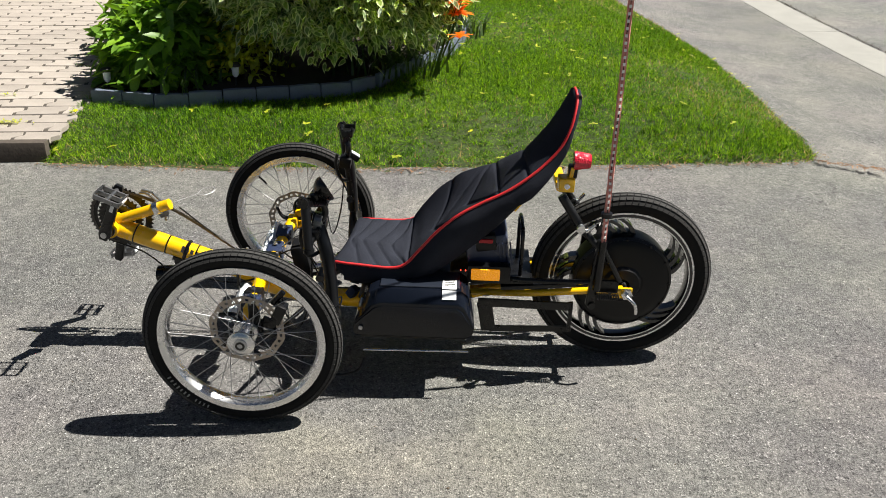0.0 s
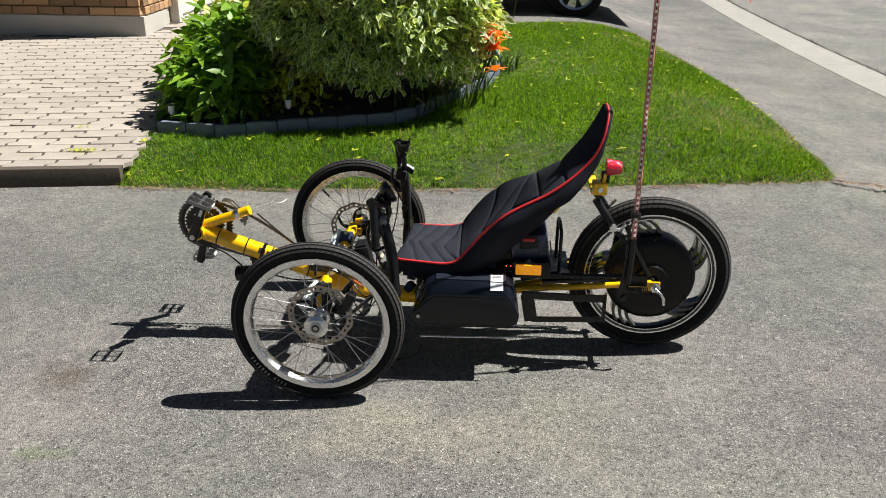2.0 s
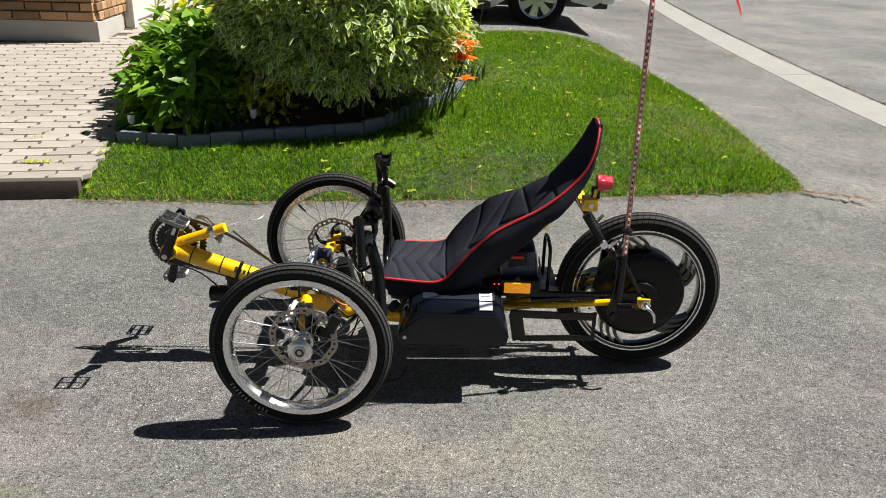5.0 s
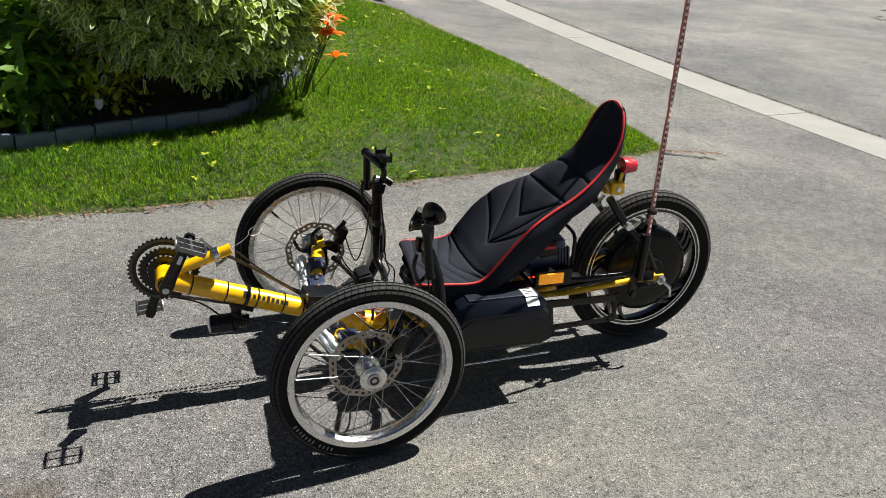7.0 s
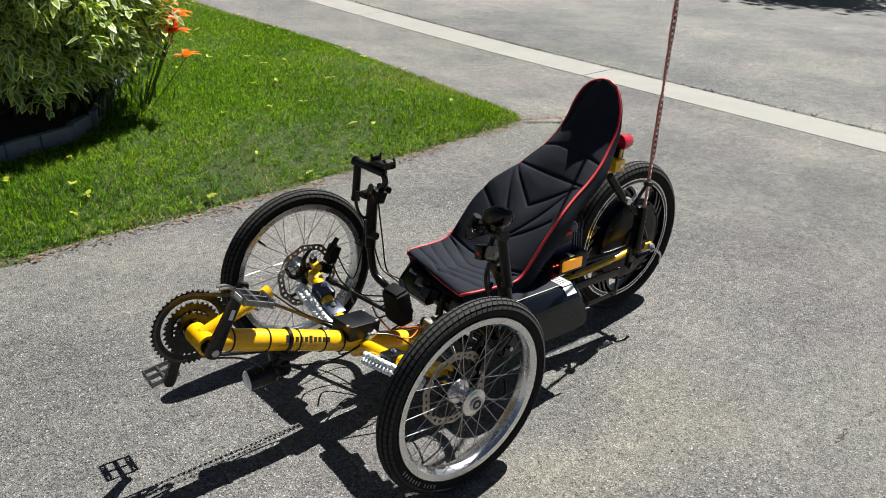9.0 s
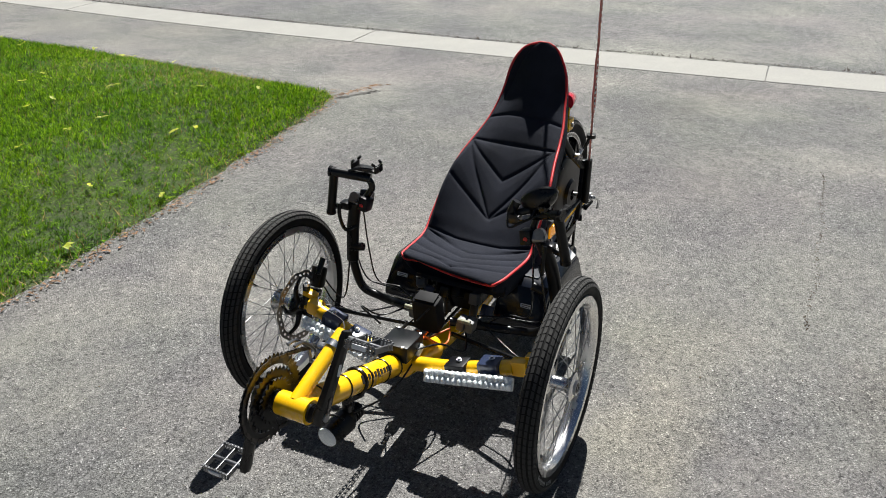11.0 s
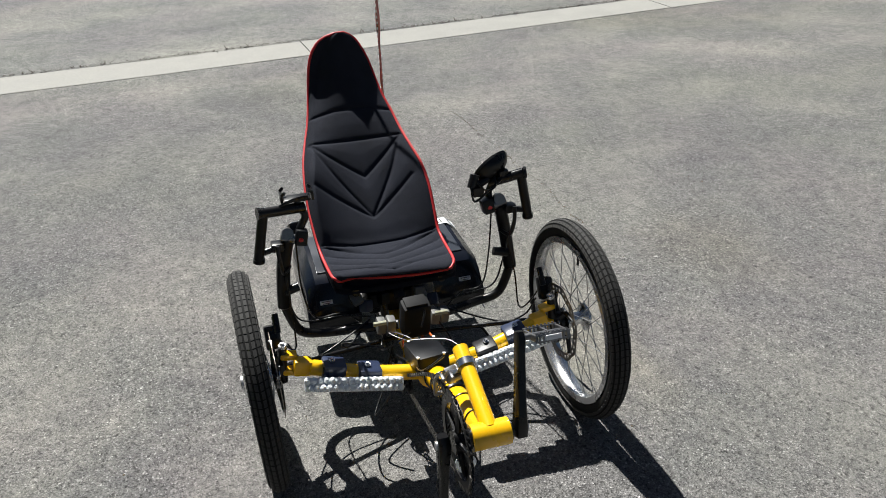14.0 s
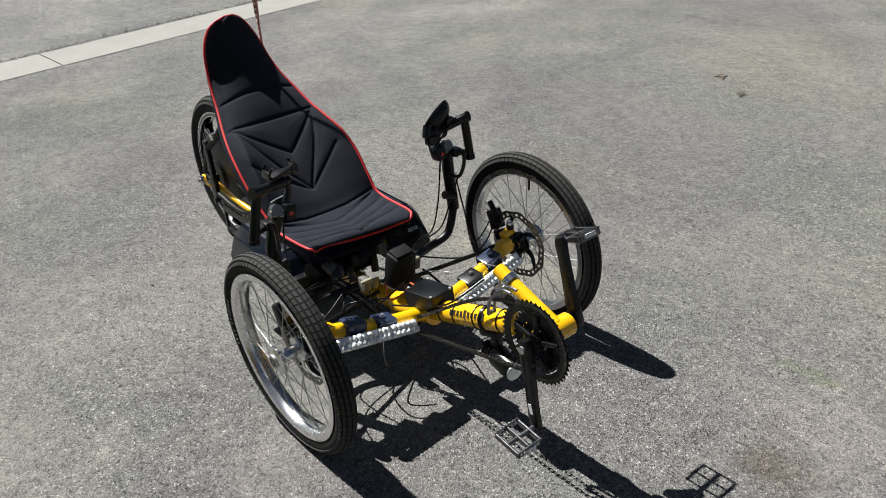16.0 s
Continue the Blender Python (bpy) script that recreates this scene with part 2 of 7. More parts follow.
STRIPE = surface("sidewall_ink", (0.22, 0.22, 0.21), 0.45, var=0.12, big=20, fine=150, relief=0)
RIM = surface("polished_rim", (0.72, 0.72, 0.73), 0.26, 0.95, var=0.07, big=10, fine=150, relief=0.0002, rvar=0.08)
STEEL = surface("bright_steel", (0.68, 0.68, 0.69), 0.24, 1.0, var=0.1, big=20, fine=200, relief=0.0001)
DULL = surface("dull_alloy", (0.50, 0.50, 0.51), 0.40, 0.85, var=0.15, big=20, fine=200, relief=0.0003)
DISC = surface("brake_disc_steel", (0.34, 0.30, 0.26), 0.38, 0.9, var=0.14, big=20, fine=200, relief=0.0001)
FABRIC = surface("black_mesh_fabric", (0.0185, 0.0204, 0.0285), 0.85, var=0.4, big=10, fine=520, relief=0.0012, strength=0.8, rvar=0.05, spec=0.10)
PIPING = surface("red_piping", (0.52, 0.018, 0.022), 0.5, var=0.15, big=30, fine=300, relief=0.0004)
BOX = surface("black_plastic_case", (0.004, 0.0045, 0.006), 0.34, var=0.2, big=7, fine=260, relief=0.0004, spec=0.28)
NAVY = surface("navy_plastic", (0.026, 0.036, 0.074), 0.3, var=0.2, big=9, fine=200, relief=0.0003)
LABEL = surface("white_label", (0.74, 0.75, 0.76), 0.4, var=0.05, big=20, fine=120, relief=0)
INK = surface("dark_ink", (0.02, 0.018, 0.016), 0.5, var=0.1, big=30, fine=200, relief=0)
AMBER = glass_like("amber_lamp", (1.0, 0.36, 0.008), glow=0.22)
REDGLASS = glass_like("red_lens", (0.55, 0.01, 0.03))
RED_LED = glass_like("lit_red_led", (1.0, 0.05, 0.02), glow=1.5)
CLEAR = glass_like("clear_led_lens", (0.86, 0.90, 0.92), 0.16)
GREY = surface("grey_connector", (0.13, 0.13, 0.125), 0.5, var=0.15, big=20, fine=150, relief=0.0003)
SPOKE = surface("dull_spoke_steel", (0.36, 0.36, 0.37), 0.46, 0.9, var=0.1, big=20, fine=200, relief=0)
MATTE = surface("matte_black_plastic", (0.006, 0.006, 0.007), 0.68, var=0.2, big=9, fine=260, relief=0.0003, spec=0.2)
CASE = surface("glossy_battery_shell", (0.005, 0.0068, 0.012), 0.18, var=0.2, big=7, fine=260, relief=0.0002, spec=0.35, rvar=0.05)
CHAIN = surface("oily_chain_steel", (0.085, 0.08, 0.075), 0.42, 0.9, var=0.25, big=60, fine=300, relief=0.0002)
SATIN = surface("satin_battery_lid", (0.014, 0.018, 0.028), 0.34, var=0.15, big=6, fine=260, relief=0.0002, spec=0.6)
LIME = surface("pale_connector", (0.34, 0.34, 0.24), 0.45, var=0.15, big=20, fine=150, relief=0.0002)
STRIP = surface("red_led_strip", (0.55, 0.20, 0.17), 0.4, var=0.15, big=20, fine=150, relief=0.0003)
WHITE = surface("white_plastic", (0.78, 0.77, 0.74), 0.4, var=0.06, big=20, fine=150, relief=0)
FLAG = surface("orange_flag_cloth", (0.72, 0.05, 0.02), 0.7, var=0.08, big=8, fine=400, relief=0.0004)
PEDAL = surface("pedal_alloy", (0.20, 0.202, 0.21), 0.34, 0.9, var=0.2, big=30, fine=200, relief=0.0002)
WIRE = surface("orange_wire", (0.62, 0.13, 0.02), 0.45, var=0.1, big=20, fine=200, relief=0)


# ---- mesh builders ----
def finish(bm, mats, name, smooth=40):
    me = bpy.data.meshes.new(name)
    bmesh.ops.recalc_face_normals(bm, faces=bm.faces)
    if smooth:
        for f in bm.faces:
            f.smooth = True
        lim = radians(smooth)
        for e in bm.edges:
            e.smooth = len(e.link_faces) == 2 and e.calc_face_angle(0) < lim
    bm.to_mesh(me)
    bm.free()
    for m in (mats if isinstance(mats, (list, tuple)) else [mats]):
        me.materials.append(m)
    return me


def part(name, bm, material, parent=None, label="", smooth=40):
    """Links a bmesh as one mesh object under a thing or under a part."""
    ob = new(name, finish(bm, material, name, smooth))
    if parent is not None:
        ob.parent = parent
    if label:
        tagged(ob, label)
    return ob


def bare(name, verts, faces, material, parent=None, smooth=False, idx=None):
    me = bpy.data.meshes.new(name)
    me.from_pydata(verts, [], faces)
    for m in (material if isinstance(material, (list, tuple)) else [material]):
        me.materials.append(m)
    if idx is not None:
        me.polygons.foreach_set("material_index", idx)
    if smooth:
        me.polygons.foreach_set("use_smooth", [True] * len(me.polygons))
    me.update()
    ob = new(name, me)
    if parent is not None:
        ob.parent = parent
    return ob


def thing(name, m, label, category, group="", kind=""):
    ob = new(name)
    ob.empty_display_size = 0.1
    ob.matrix_world = m
    return tagged(ob, label, category, group, kind)


def blank():
    return bmesh.new()


def box(bm, c, s, bevel=0.0, rot=None, seg=2):
    r = bmesh.ops.create_cube(bm, size=1.0)
    vs = r["verts"]
    bmesh.ops.scale(bm, vec=s, verts=vs)
    if bevel:
        es = list({e for v in vs for e in v.link_edges})
        rb = bmesh.ops.bevel(bm, geom=es, offset=bevel, segments=seg, affect='EDGES', profile=0.6)
        vs = list({v for f in rb["faces"] for v in f.verts} | {v for v in vs if v.is_valid})
    if rot is not None:
        bmesh.ops.rotate(bm, cent=(0, 0, 0), matrix=rot, verts=vs)
    bmesh.ops.translate(bm, vec=c, verts=vs)
    return bm


def rotm(rx=0, ry=0, rz=0):
    return Euler((radians(rx), radians(ry), radians(rz))).to_matrix()


def smooth_path(pts, n=8):
    p = [Vector(q) for q in pts]
    if len(p) < 3:
        return p
    out = []
    for i in range(len(p) - 1):
        a, b, c, d = p[max(0, i - 1)], p[i], p[i + 1], p[min(len(p) - 1, i + 2)]
        for k in range(n):
            u = k / n
            out.append(0.5 * ((2 * b) + (c - a) * u + (2 * a - 5 * b + 4 * c - d) * u * u + (3 * b - a - 3 * c + d) * u ** 3))
    out.append(p[-1])
    return out


def tube(bm, pts, r, seg=8, caps=True, closed=False):
    pts = [Vector(p) for p in pts]
    n = len(pts)
    rad = r if isinstance(r, (list, tuple)) else [r] * n
    rings, up = [], None
    for i in range(n):
        if closed:
            d = pts[(i + 1) % n] - pts[i - 1]
        else:
            d = pts[min(n - 1, i + 1)] - pts[max(0, i - 1)]
        d.normalize()
        if up is None:
            up = d.orthogonal().normalized()
        up = (up - d * up.dot(d))
        up = up.normalized() if up.length > 1e-6 else d.orthogonal().normalized()
        w = d.cross(up)
        rings.append([bm.verts.new(pts[i] + rad[i] * (math.cos(2 * math.pi * k / seg) * up + math.sin(2 * math.pi * k / seg) * w)) for k in range(seg)])
    last = n if closed else n - 1
    for i in range(last):
        a, b = rings[i], rings[(i + 1) % n]
        for k in range(seg):
            bm.faces.new((a[k], a[(k + 1) % seg], b[(k + 1) % seg], b[k]))
    if caps and not closed:
        bm.faces.new(rings[0][::-1])
        bm.faces.new(rings[-1])
    return bm


def rod(bm, a, b, r, seg=10, r2=None):
    return tube(bm, [a, b], [r, r if r2 is None else r2], seg)


def lathe(bm, profile, axis, seg=48, c=(0, 0, 0), closed=True):
    """Turns a profile of (radius, along) round an axis through c."""
    rows = []
    for rr, h in profile:
        ring = []
        for k in range(seg):
            a = 2 * math.pi * k / seg
            x, y = rr * math.cos(a), rr * math.sin(a)
            v = {"y": (x, h, y), "x": (h, x, y), "z": (x, y, h)}[axis]
            ring.append(bm.verts.new((v[0] + c[0], v[1] + c[1], v[2] + c[2])))
        rows.append(ring)
    cnt = len(rows)
    for i in range(cnt if closed else cnt - 1):
        a, b = rows[i], rows[(i + 1) % cnt]
        for k in range(seg):
            bm.faces.new((a[k], a[(k + 1) % seg], b[(k + 1) % seg], b[k]))
    if not closed:
        for ring in (rows[0], rows[-1]):
            bm.faces.new(ring)
    return bm


def disc(bm, c, r, h, axis="y", seg=32):
    return lathe(bm, [(r, -h / 2), (r, h / 2)], axis, seg, c, closed=False)


def prism(bm, outline, lo, hi):
    """An upright prism over an outline of (x, y)."""
    a = [bm.verts.new((x, y, lo)) for x, y in outline]
    b = [bm.verts.new((x, y, hi)) for x, y in outline]
    n = len(a)
    for i in range(n):
        bm.faces.new((a[i], a[(i + 1) % n], b[(i + 1) % n], b[i]))
    bm.faces.new(a[::-1])
    bm.faces.new(b)
    return bm


def sway(pts, t):
    """The place at the part t (0 to 1) of a run of (x, y)."""
    d = [0]
    for a, b in zip(pts, pts[1:]):
        d.append(d[-1] + math.hypot(b[0] - a[0], b[1] - a[1]))
    s = t * d[-1]
    for i in range(len(pts) - 1):
        if s <= d[i + 1] or i == len(pts) - 2:
            u = (s - d[i]) / (d[i + 1] - d[i])
            return Vector((pts[i][0] + u * (pts[i + 1][0] - pts[i][0]), pts[i][1] + u * (pts[i + 1][1] - pts[i][1])))


# ---- ground, road, kerb ----
def flat(name, outline, z, material, kind="structure", label="", category=""):
    bm = blank()
    bm.faces.new([bm.verts.new((x, y, z)) for x, y in outline])
    ob = part(name, bm, material, smooth=0)
    return tagged(ob, label, category, kind=kind)


def step(a, b, v):
    u = np.clip((v - a) / (b - a), 0, 1)
    return u * u * (3 - 2 * u)


def kerb_x(y):
    return 3.954 - 0.110 * y + 0.002 * y * y + 0.03 * np.maximum(0, y - 6) ** 1.4 + 0.016 * np.maximum(0, y - 3)


def terrain(x, y):
    """The driveway rises gently towards the houses and falls to the street."""
    yy = np.clip(y, -30, 27)
    d = x - kerb_x(yy)
    return 0.05 * np.clip(yy - 3.9, 0, 5.0) * (1 - step(-2.6, -0.8, d)) - 0.078 * step(-2.2, -0.05, d)


ys_ = [60.0, 40.0, 27.0, 20.0, 16.0, 13.0, 11.0, 9.0, 8.0, 7.0, 6.0, 5.0, 4.0, 3.0, 2.0, 1.0, 0.0, -1.0, -2.0, -3.5, -5.0, -8.0, -12.0, -18.0, -30.0, -60.0]
KERB = [(float(kerb_x(min(max(v, -30), 27))), v) for v in ys_]
KERB_OUT = [(x + 0.43, y + 0.03) for x, y in KERB]
far_ = [60.0, 120.0, 400.0]
gx_ = [-v for v in far_[::-1]] + [-30.0, -20.0] + [-14 + 0.3 * i for i in range(74)] + [12.0, 20.0, 30.0] + far_
gy_ = [-v for v in far_[::-1]] + [-30.0, -20.0, -14.0] + [-10 + 0.4 * i for i in range(60)] + [18.0, 22.0, 30.0] + far_
gv = [(x, y, float(terrain(np.array(x), np.array(y)))) for y in gy_ for x in gx_]
nx_ = len(gx_)
gf = [(r * nx_ + c, r * nx_ + c + 1, (r + 1) * nx_ + c + 1, (r + 1) * nx_ + c) for r in range(len(gy_) - 1) for c in range(nx_ - 1)]
tagged(bare("ground", gv, gf, DRIVE, smooth=True), "worn grey asphalt driveway with lighter patches and stains", "ground", kind="structure")
flat("road", KERB_OUT + [(320.0, -60.0), (320.0, 60.0)], -0.074, ROAD, label="pale grey asphalt street beyond the concrete kerb", category="road")

kerb = thing("kerb", pose(0, 0, 0), "pale concrete ribbon kerb with dark joints", "kerb", kind="structure")
run = sum(math.dist(a, b) for a, b in zip(KERB, KERB[1:]))
# one stone every three metres or so, with a joint between them
k0 = sum(math.dist(a, b) for a, b in zip(KERB, KERB[1:]) if b[1] >= 5.0) % 3.15 - 3.15
while k0 < run - 1:
    a, b = max(0, k0 / run), min(1, (k0 + 3.141) / run)
    cut = [a + (b - a) * i / 6 for i in range(7)]
    bm = blank()
    rows = []
    for u in cut:
        p, q = sway(KERB, u), sway(KERB_OUT, u)
        d = (q - p)
        rows.append([bm.verts.new((*(p + d * f), h - 0.072)) for f, h in ((0.0, -0.05), (0.0, -0.003), (0.03, 0.0), (0.72, 0.003), (0.97, 0.002), (1.0, -0.001), (1.0, -0.05))])
    for r0, r1 in zip(rows, rows[1:]):
        for i in range(6):
            bm.faces.new((r0[i], r0[i + 1], r1[i + 1], r1[i]))
    bm.faces.new(rows[0])
    bm.faces.new(rows[-1][::-1])
    part("kerb_stone", bm, CONCRETE, kerb, smooth=0)
    k0 += 3.15

# dry weeds and dirt in the seam between the kerb and the street
rng = np.random.default_rng(3)
vs, fs = [], []
for i in range(4200):
    u = rng.uniform(0.35, 0.62)
    p = sway(KERB_OUT, u)
    off = rng.normal(0, 0.012) + 0.015
    x, y, a, l = p.x + off, p.y + rng.normal(0, 0.01), rng.uniform(0, 6.28), rng.uniform(0.01, 0.035) * (2.0 if (i // 60) % 5 == 0 else 0.7)
    n = len(vs)
    w = 0.006
    vs += [(x - w * math.sin(a), y + w * math.cos(a), -0.069), (x + w * math.sin(a), y - w * math.cos(a), -0.069), (x + l * math.cos(a), y + l * math.sin(a), -0.066 + 0.3 * l)]
    fs.append((n, n + 1, n + 2))
tagged(bare("seam_weeds", vs, fs, SOIL), "dry weeds and grit in the seam of the kerb", "weeds", kind="stuff")

# ---- lawn ----
def lawn_front(x):
    return 3.812 + 0.107 * x + 0.024 * x * x


LAWN = [(x, lawn_front(x)) for x in (-1.98, -1.5, -1.0, -0.5, 0.0, 0.5, 1.0, 1.4, 1.75)] + [(1.94, 4.13), (2.02, 4.22), (2.03, 4.5), (2.08, 5.5), (2.02, 6.6), (1.88, 7.5), (1.60, 8.4), (1.20, 8.62), (0.2, 8.45), (-2.50, 8.6), (-2.48, 7.4), (-2.34, 6.2), (-2.04, 4.40)]
OPEN = LAWN[:18]
BED = [(-2.00, 4.42), (-1.59, 4.37), (-1.26, 4.45), (-0.93, 4.56), (-0.60, 4.70), (-0.40, 4.91), (-0.24, 5.20), (-0.03, 5.57), (0.07, 5.95), (0.10, 6.35), (0.0, 6.9), (-0.45, 7.5), (-1.3, 7.8), (-2.2, 7.7), (-2.40, 7.0)]


def inside(px, py, poly):
    r = np.zeros(px.shape, bool)
    for (x0, y0), (x1, y1) in zip(poly, poly[1:] + poly[:1]):
        hit = ((y0 > py) != (y1 > py)) & (px < (x1 - x0) * (py - y0) / (y1 - y0 + 1e-12) + x0)
        r ^= hit
    return r


def reach(px, py, run_of):
    best = np.full(px.shape, 1e9)
    for (x0, y0), (x1, y1) in zip(run_of, run_of[1:]):
        l2 = (x1 - x0) ** 2 + (y1 - y0) ** 2
        u = np.clip(((px - x0) * (x1 - x0) + (py - y0) * (y1 - y0)) / l2, 0, 1)
        best = np.minimum(best, np.hypot(px - x0 - u * (x1 - x0), py - y0 - u * (y1 - y0)))
    return best


def lawn_z(px, py):
    s = np.clip(reach(px, py, OPEN) / 0.6, 0, 1)
    s = s * s * (3 - 2 * s)
    return terrain(px, py) - 0.012 + 0.024 * np.clip(reach(px, py, OPEN) / 0.05, 0, 1) + 0.070 * s + 0.006 * np.sin(px * 5 + py * 3) * s


def spread_mesh(name, poly, step, height, material, label, category, kind, jitter=0.0):
    xs = np.arange(min(p[0] for p in poly) - step, max(p[0] for p in poly) + step, step)
    ys = np.arange(min(p[1] for p in poly) - step, max(p[1] for p in poly) + step, step)
    gx, gy = np.meshgrid(xs, ys)
    keep = inside(gx, gy, poly) | (reach(gx, gy, poly + poly[:1]) < step * 0.55)
    gz = height(gx, gy) + jitter * rng.normal(0, 1, gx.shape)
    ids = -np.ones(gx.shape, int)
    ids[keep] = np.arange(keep.sum())
    verts = np.stack([gx[keep], gy[keep], gz[keep]], 1)
    faces = []
    for i in range(gx.shape[0] - 1):
        for j in range(gx.shape[1] - 1):
            q = (ids[i, j], ids[i, j + 1], ids[i + 1, j + 1], ids[i + 1, j])
            if min(q) >= 0:
                faces.append(q)
    return tagged(bare(name, verts.tolist(), faces, material, smooth=True), label, category, kind=kind)


spread_mesh("lawn_ground", LAWN, 0.06, lawn_z, THATCH, "low turf mound under the front lawn", "lawn", "structure")


def blades(name, px, py, pz, tall, wide, lean, material, label, category):
    n = len(px)
    a = rng.uniform(0, 2 * np.pi, n)
    b = a + rng.normal(np.pi / 2, 0.5, n)
    h, w, l = tall, wide, lean
    base = np.stack([px, py, pz - 0.004], 1)
    side = np.stack([np.cos(a) * w, np.sin(a) * w, 0 * a], 1)
    tip = base + np.stack([np.cos(b) * l, np.sin(b) * l, h], 1)
    verts = np.empty((n, 3, 3))
    verts[:, 0], verts[:, 1], verts[:, 2] = base - side, base + side, tip
    me = bpy.data.meshes.new(name)
    me.vertices.add(3 * n)
    me.vertices.foreach_set("co", verts.ravel())
    me.loops.add(3 * n)
    me.loops.foreach_set("vertex_index", np.arange(3 * n, dtype=np.int32))
    me.polygons.add(n)
    me.polygons.foreach_set("loop_start", np.arange(0, 3 * n, 3, dtype=np.int32))
    me.update(calc_edges=True)
    me.materials.append(material)
    return tagged(new(name, me), label, category, kind="stuff")


def scatter(poly, count, holes=()):
    lo, hi = np.min(poly, 0), np.max(poly, 0)
    p = rng.uniform(lo, hi, (int(count * 2.2), 2))
    ok = inside(p[:, 0], p[:, 1], poly)
    for h in holes:
        ok &= ~inside(p[:, 0], p[:, 1], h)
    return p[ok][:count, 0], p[ok][:count, 1]


px, py = scatter(LAWN, 330000, [BED])
edge = reach(px, py, OPEN)
tuft = np.sin(px * 23 + 3 * np.sin(py * 17)) * np.sin(py * 27 + 2 * np.sin(px * 13)) + 0.5 * np.sin(px * 71) * np.sin(py * 63)
tall = rng.uniform(0.014, 0.046, len(px)) * (0.80 + 0.35 * np.sin(px * 2.1 + 1) * np.sin(py * 2.7) + 0.34 * tuft) * np.clip(0.55 + edge * 4, 0.55, 1)
tall = np.maximum(tall, 0.008)
blades("grass", px, py, lawn_z(px, py), tall, rng.uniform(0.0013, 0.0028, len(px)), rng.uniform(0.006, 0.050, len(px)), GRASS, "short green lawn grass, uneven and a little dry", "grass")
px, py = scatter(LAWN, 90000, [BED])
edge = reach(px, py, OPEN)
dry = rng.uniform(0, 1, len(px)) < np.clip(0.10 + 0.75 * np.exp(-edge / 0.06) + 0.35 * np.exp(-((px - 1.8) ** 2 + (py - 5.0) ** 2) / 0.25) + 0.22 * (py > 7.2) + 0.08 * np.clip(px - 0.4, 0, 1.2), 0, 0.9) * 0.55
px, py = px[dry], py[dry]
blades("dry_grass", px, py, lawn_z(px, py), rng.uniform(0.012, 0.045, len(px)), rng.uniform(0.0014, 0.0028, len(px)), rng.uniform(0.01, 0.05, len(px)), STRAW, "straw-coloured dry blades among the lawn and along its edge", "dry grass")

# clover, weeds and fallen petals on the lawn
vs, fs = [], []


def leaf_at(vs, fs, c, yaw, pitch, length, width, curl=0.15, roll=0.0, idx=None, rim=0.0):
    """A pointed leaf of two halves, folded a little on its rib; with rim, an inner blade and a margin."""
    ca, sa = math.cos(yaw), math.sin(yaw)
    cp, sp = math.cos(pitch), math.sin(pitch)
    d = (ca * cp, sa * cp, sp)
    s = (-sa, ca, 0.0)
    u = (-ca * sp, -sa * sp, cp)
    cr, sr = math.cos(roll), math.sin(roll)
    s, u = tuple(cr * a + sr * b for a, b in zip(s, u)), tuple(cr * b - sr * a for a, b in zip(s, u))

    def at(f, w, h):
        return tuple(c[i] + d[i] * f * length + s[i] * w * width + u[i] * h * length for i in range(3))
    n = len(vs)
    if not rim:
        vs.extend([at(0, 0, 0), at(0.30, 0.5, 0.07), at(0.30, -0.5, 0.07), at(0.45, 0, 0.0), at(0.72, 0.36, 0.02 - curl * 0.4), at(0.72, -0.36, 0.02 - curl * 0.4), at(1, 0, -curl)])
        fs.extend([(n, n + 3, n + 1), (n, n + 2, n + 3), (n + 3, n + 4, n + 1), (n + 3, n + 2, n + 5), (n + 3, n + 6, n + 4), (n + 3, n + 5, n + 6)])
    else:
        ring = [(0, 0, 0), (0.25, 0.46, 0.06), (0.6, 0.44, 0.02 - curl * 0.3), (1, 0, -curl), (0.6, -0.44, 0.02 - curl * 0.3), (0.25, -0.46, 0.06)]
        k = 1 - rim
        vs.extend([at(*r) for r in ring])
        vs.extend([at(0.45 + (f - 0.45) * k, w * k, h * k) for f, w, h in ring])
        for i in range(6):
            j = (i + 1) % 6
            fs.append((n + i, n + j, n + 6 + j, n + 6 + i))
            idx.append(1)
        fs.append((n + 6, n + 7, n + 8, n + 9))
        fs.append((n + 6, n + 9, n + 10, n + 11))
        idx.extend([0, 0])


wx, wy = scatter(LAWN, 90, [BED])
for x, y in zip(wx, wy):
    z = float(lawn_z(np.array(x), np.array(y)))
    for k in range(3):
        leaf_at(vs, fs, (x, y, z + 0.03), rng.uniform(0, 6.28), rng.uniform(0.0, 0.6), rng.uniform(0.02, 0.045), rng.uniform(0.014, 0.025))
tagged(bare("lawn_weeds", vs, fs, LEAF_LIME), "pale clover and weed leaves in the lawn", "weeds", kind="stuff")
vs, fs = [], []
for i in range(700):
    u = rng.uniform(0, 0.42)
    p = sway(OPEN, u)
    leaf_at(vs, fs, (p.x + rng.normal(0, 0.03), p.y - abs(rng.normal(0, 0.035)) + 0.01, 0.006 + rng.uniform(0, 0.008)), rng.uniform(0, 6.28), rng.uniform(-0.1, 0.3), rng.uniform(0.006, 0.026), rng.uniform(0.004, 0.012))
for i in range(70):
    leaf_at(vs, fs, (1.97 + i * 0.0045, 4.12 - 0.12 * i / 70 + rng.normal(0, 0.012), 0.004), rng.uniform(0, 6.28), 0.1, rng.uniform(0.02, 0.05), 0.008)
tagged(bare("leaf_litter", vs, fs, LITTER), "dry brown leaf litter along the lawn's edge", "litter", kind="stuff")

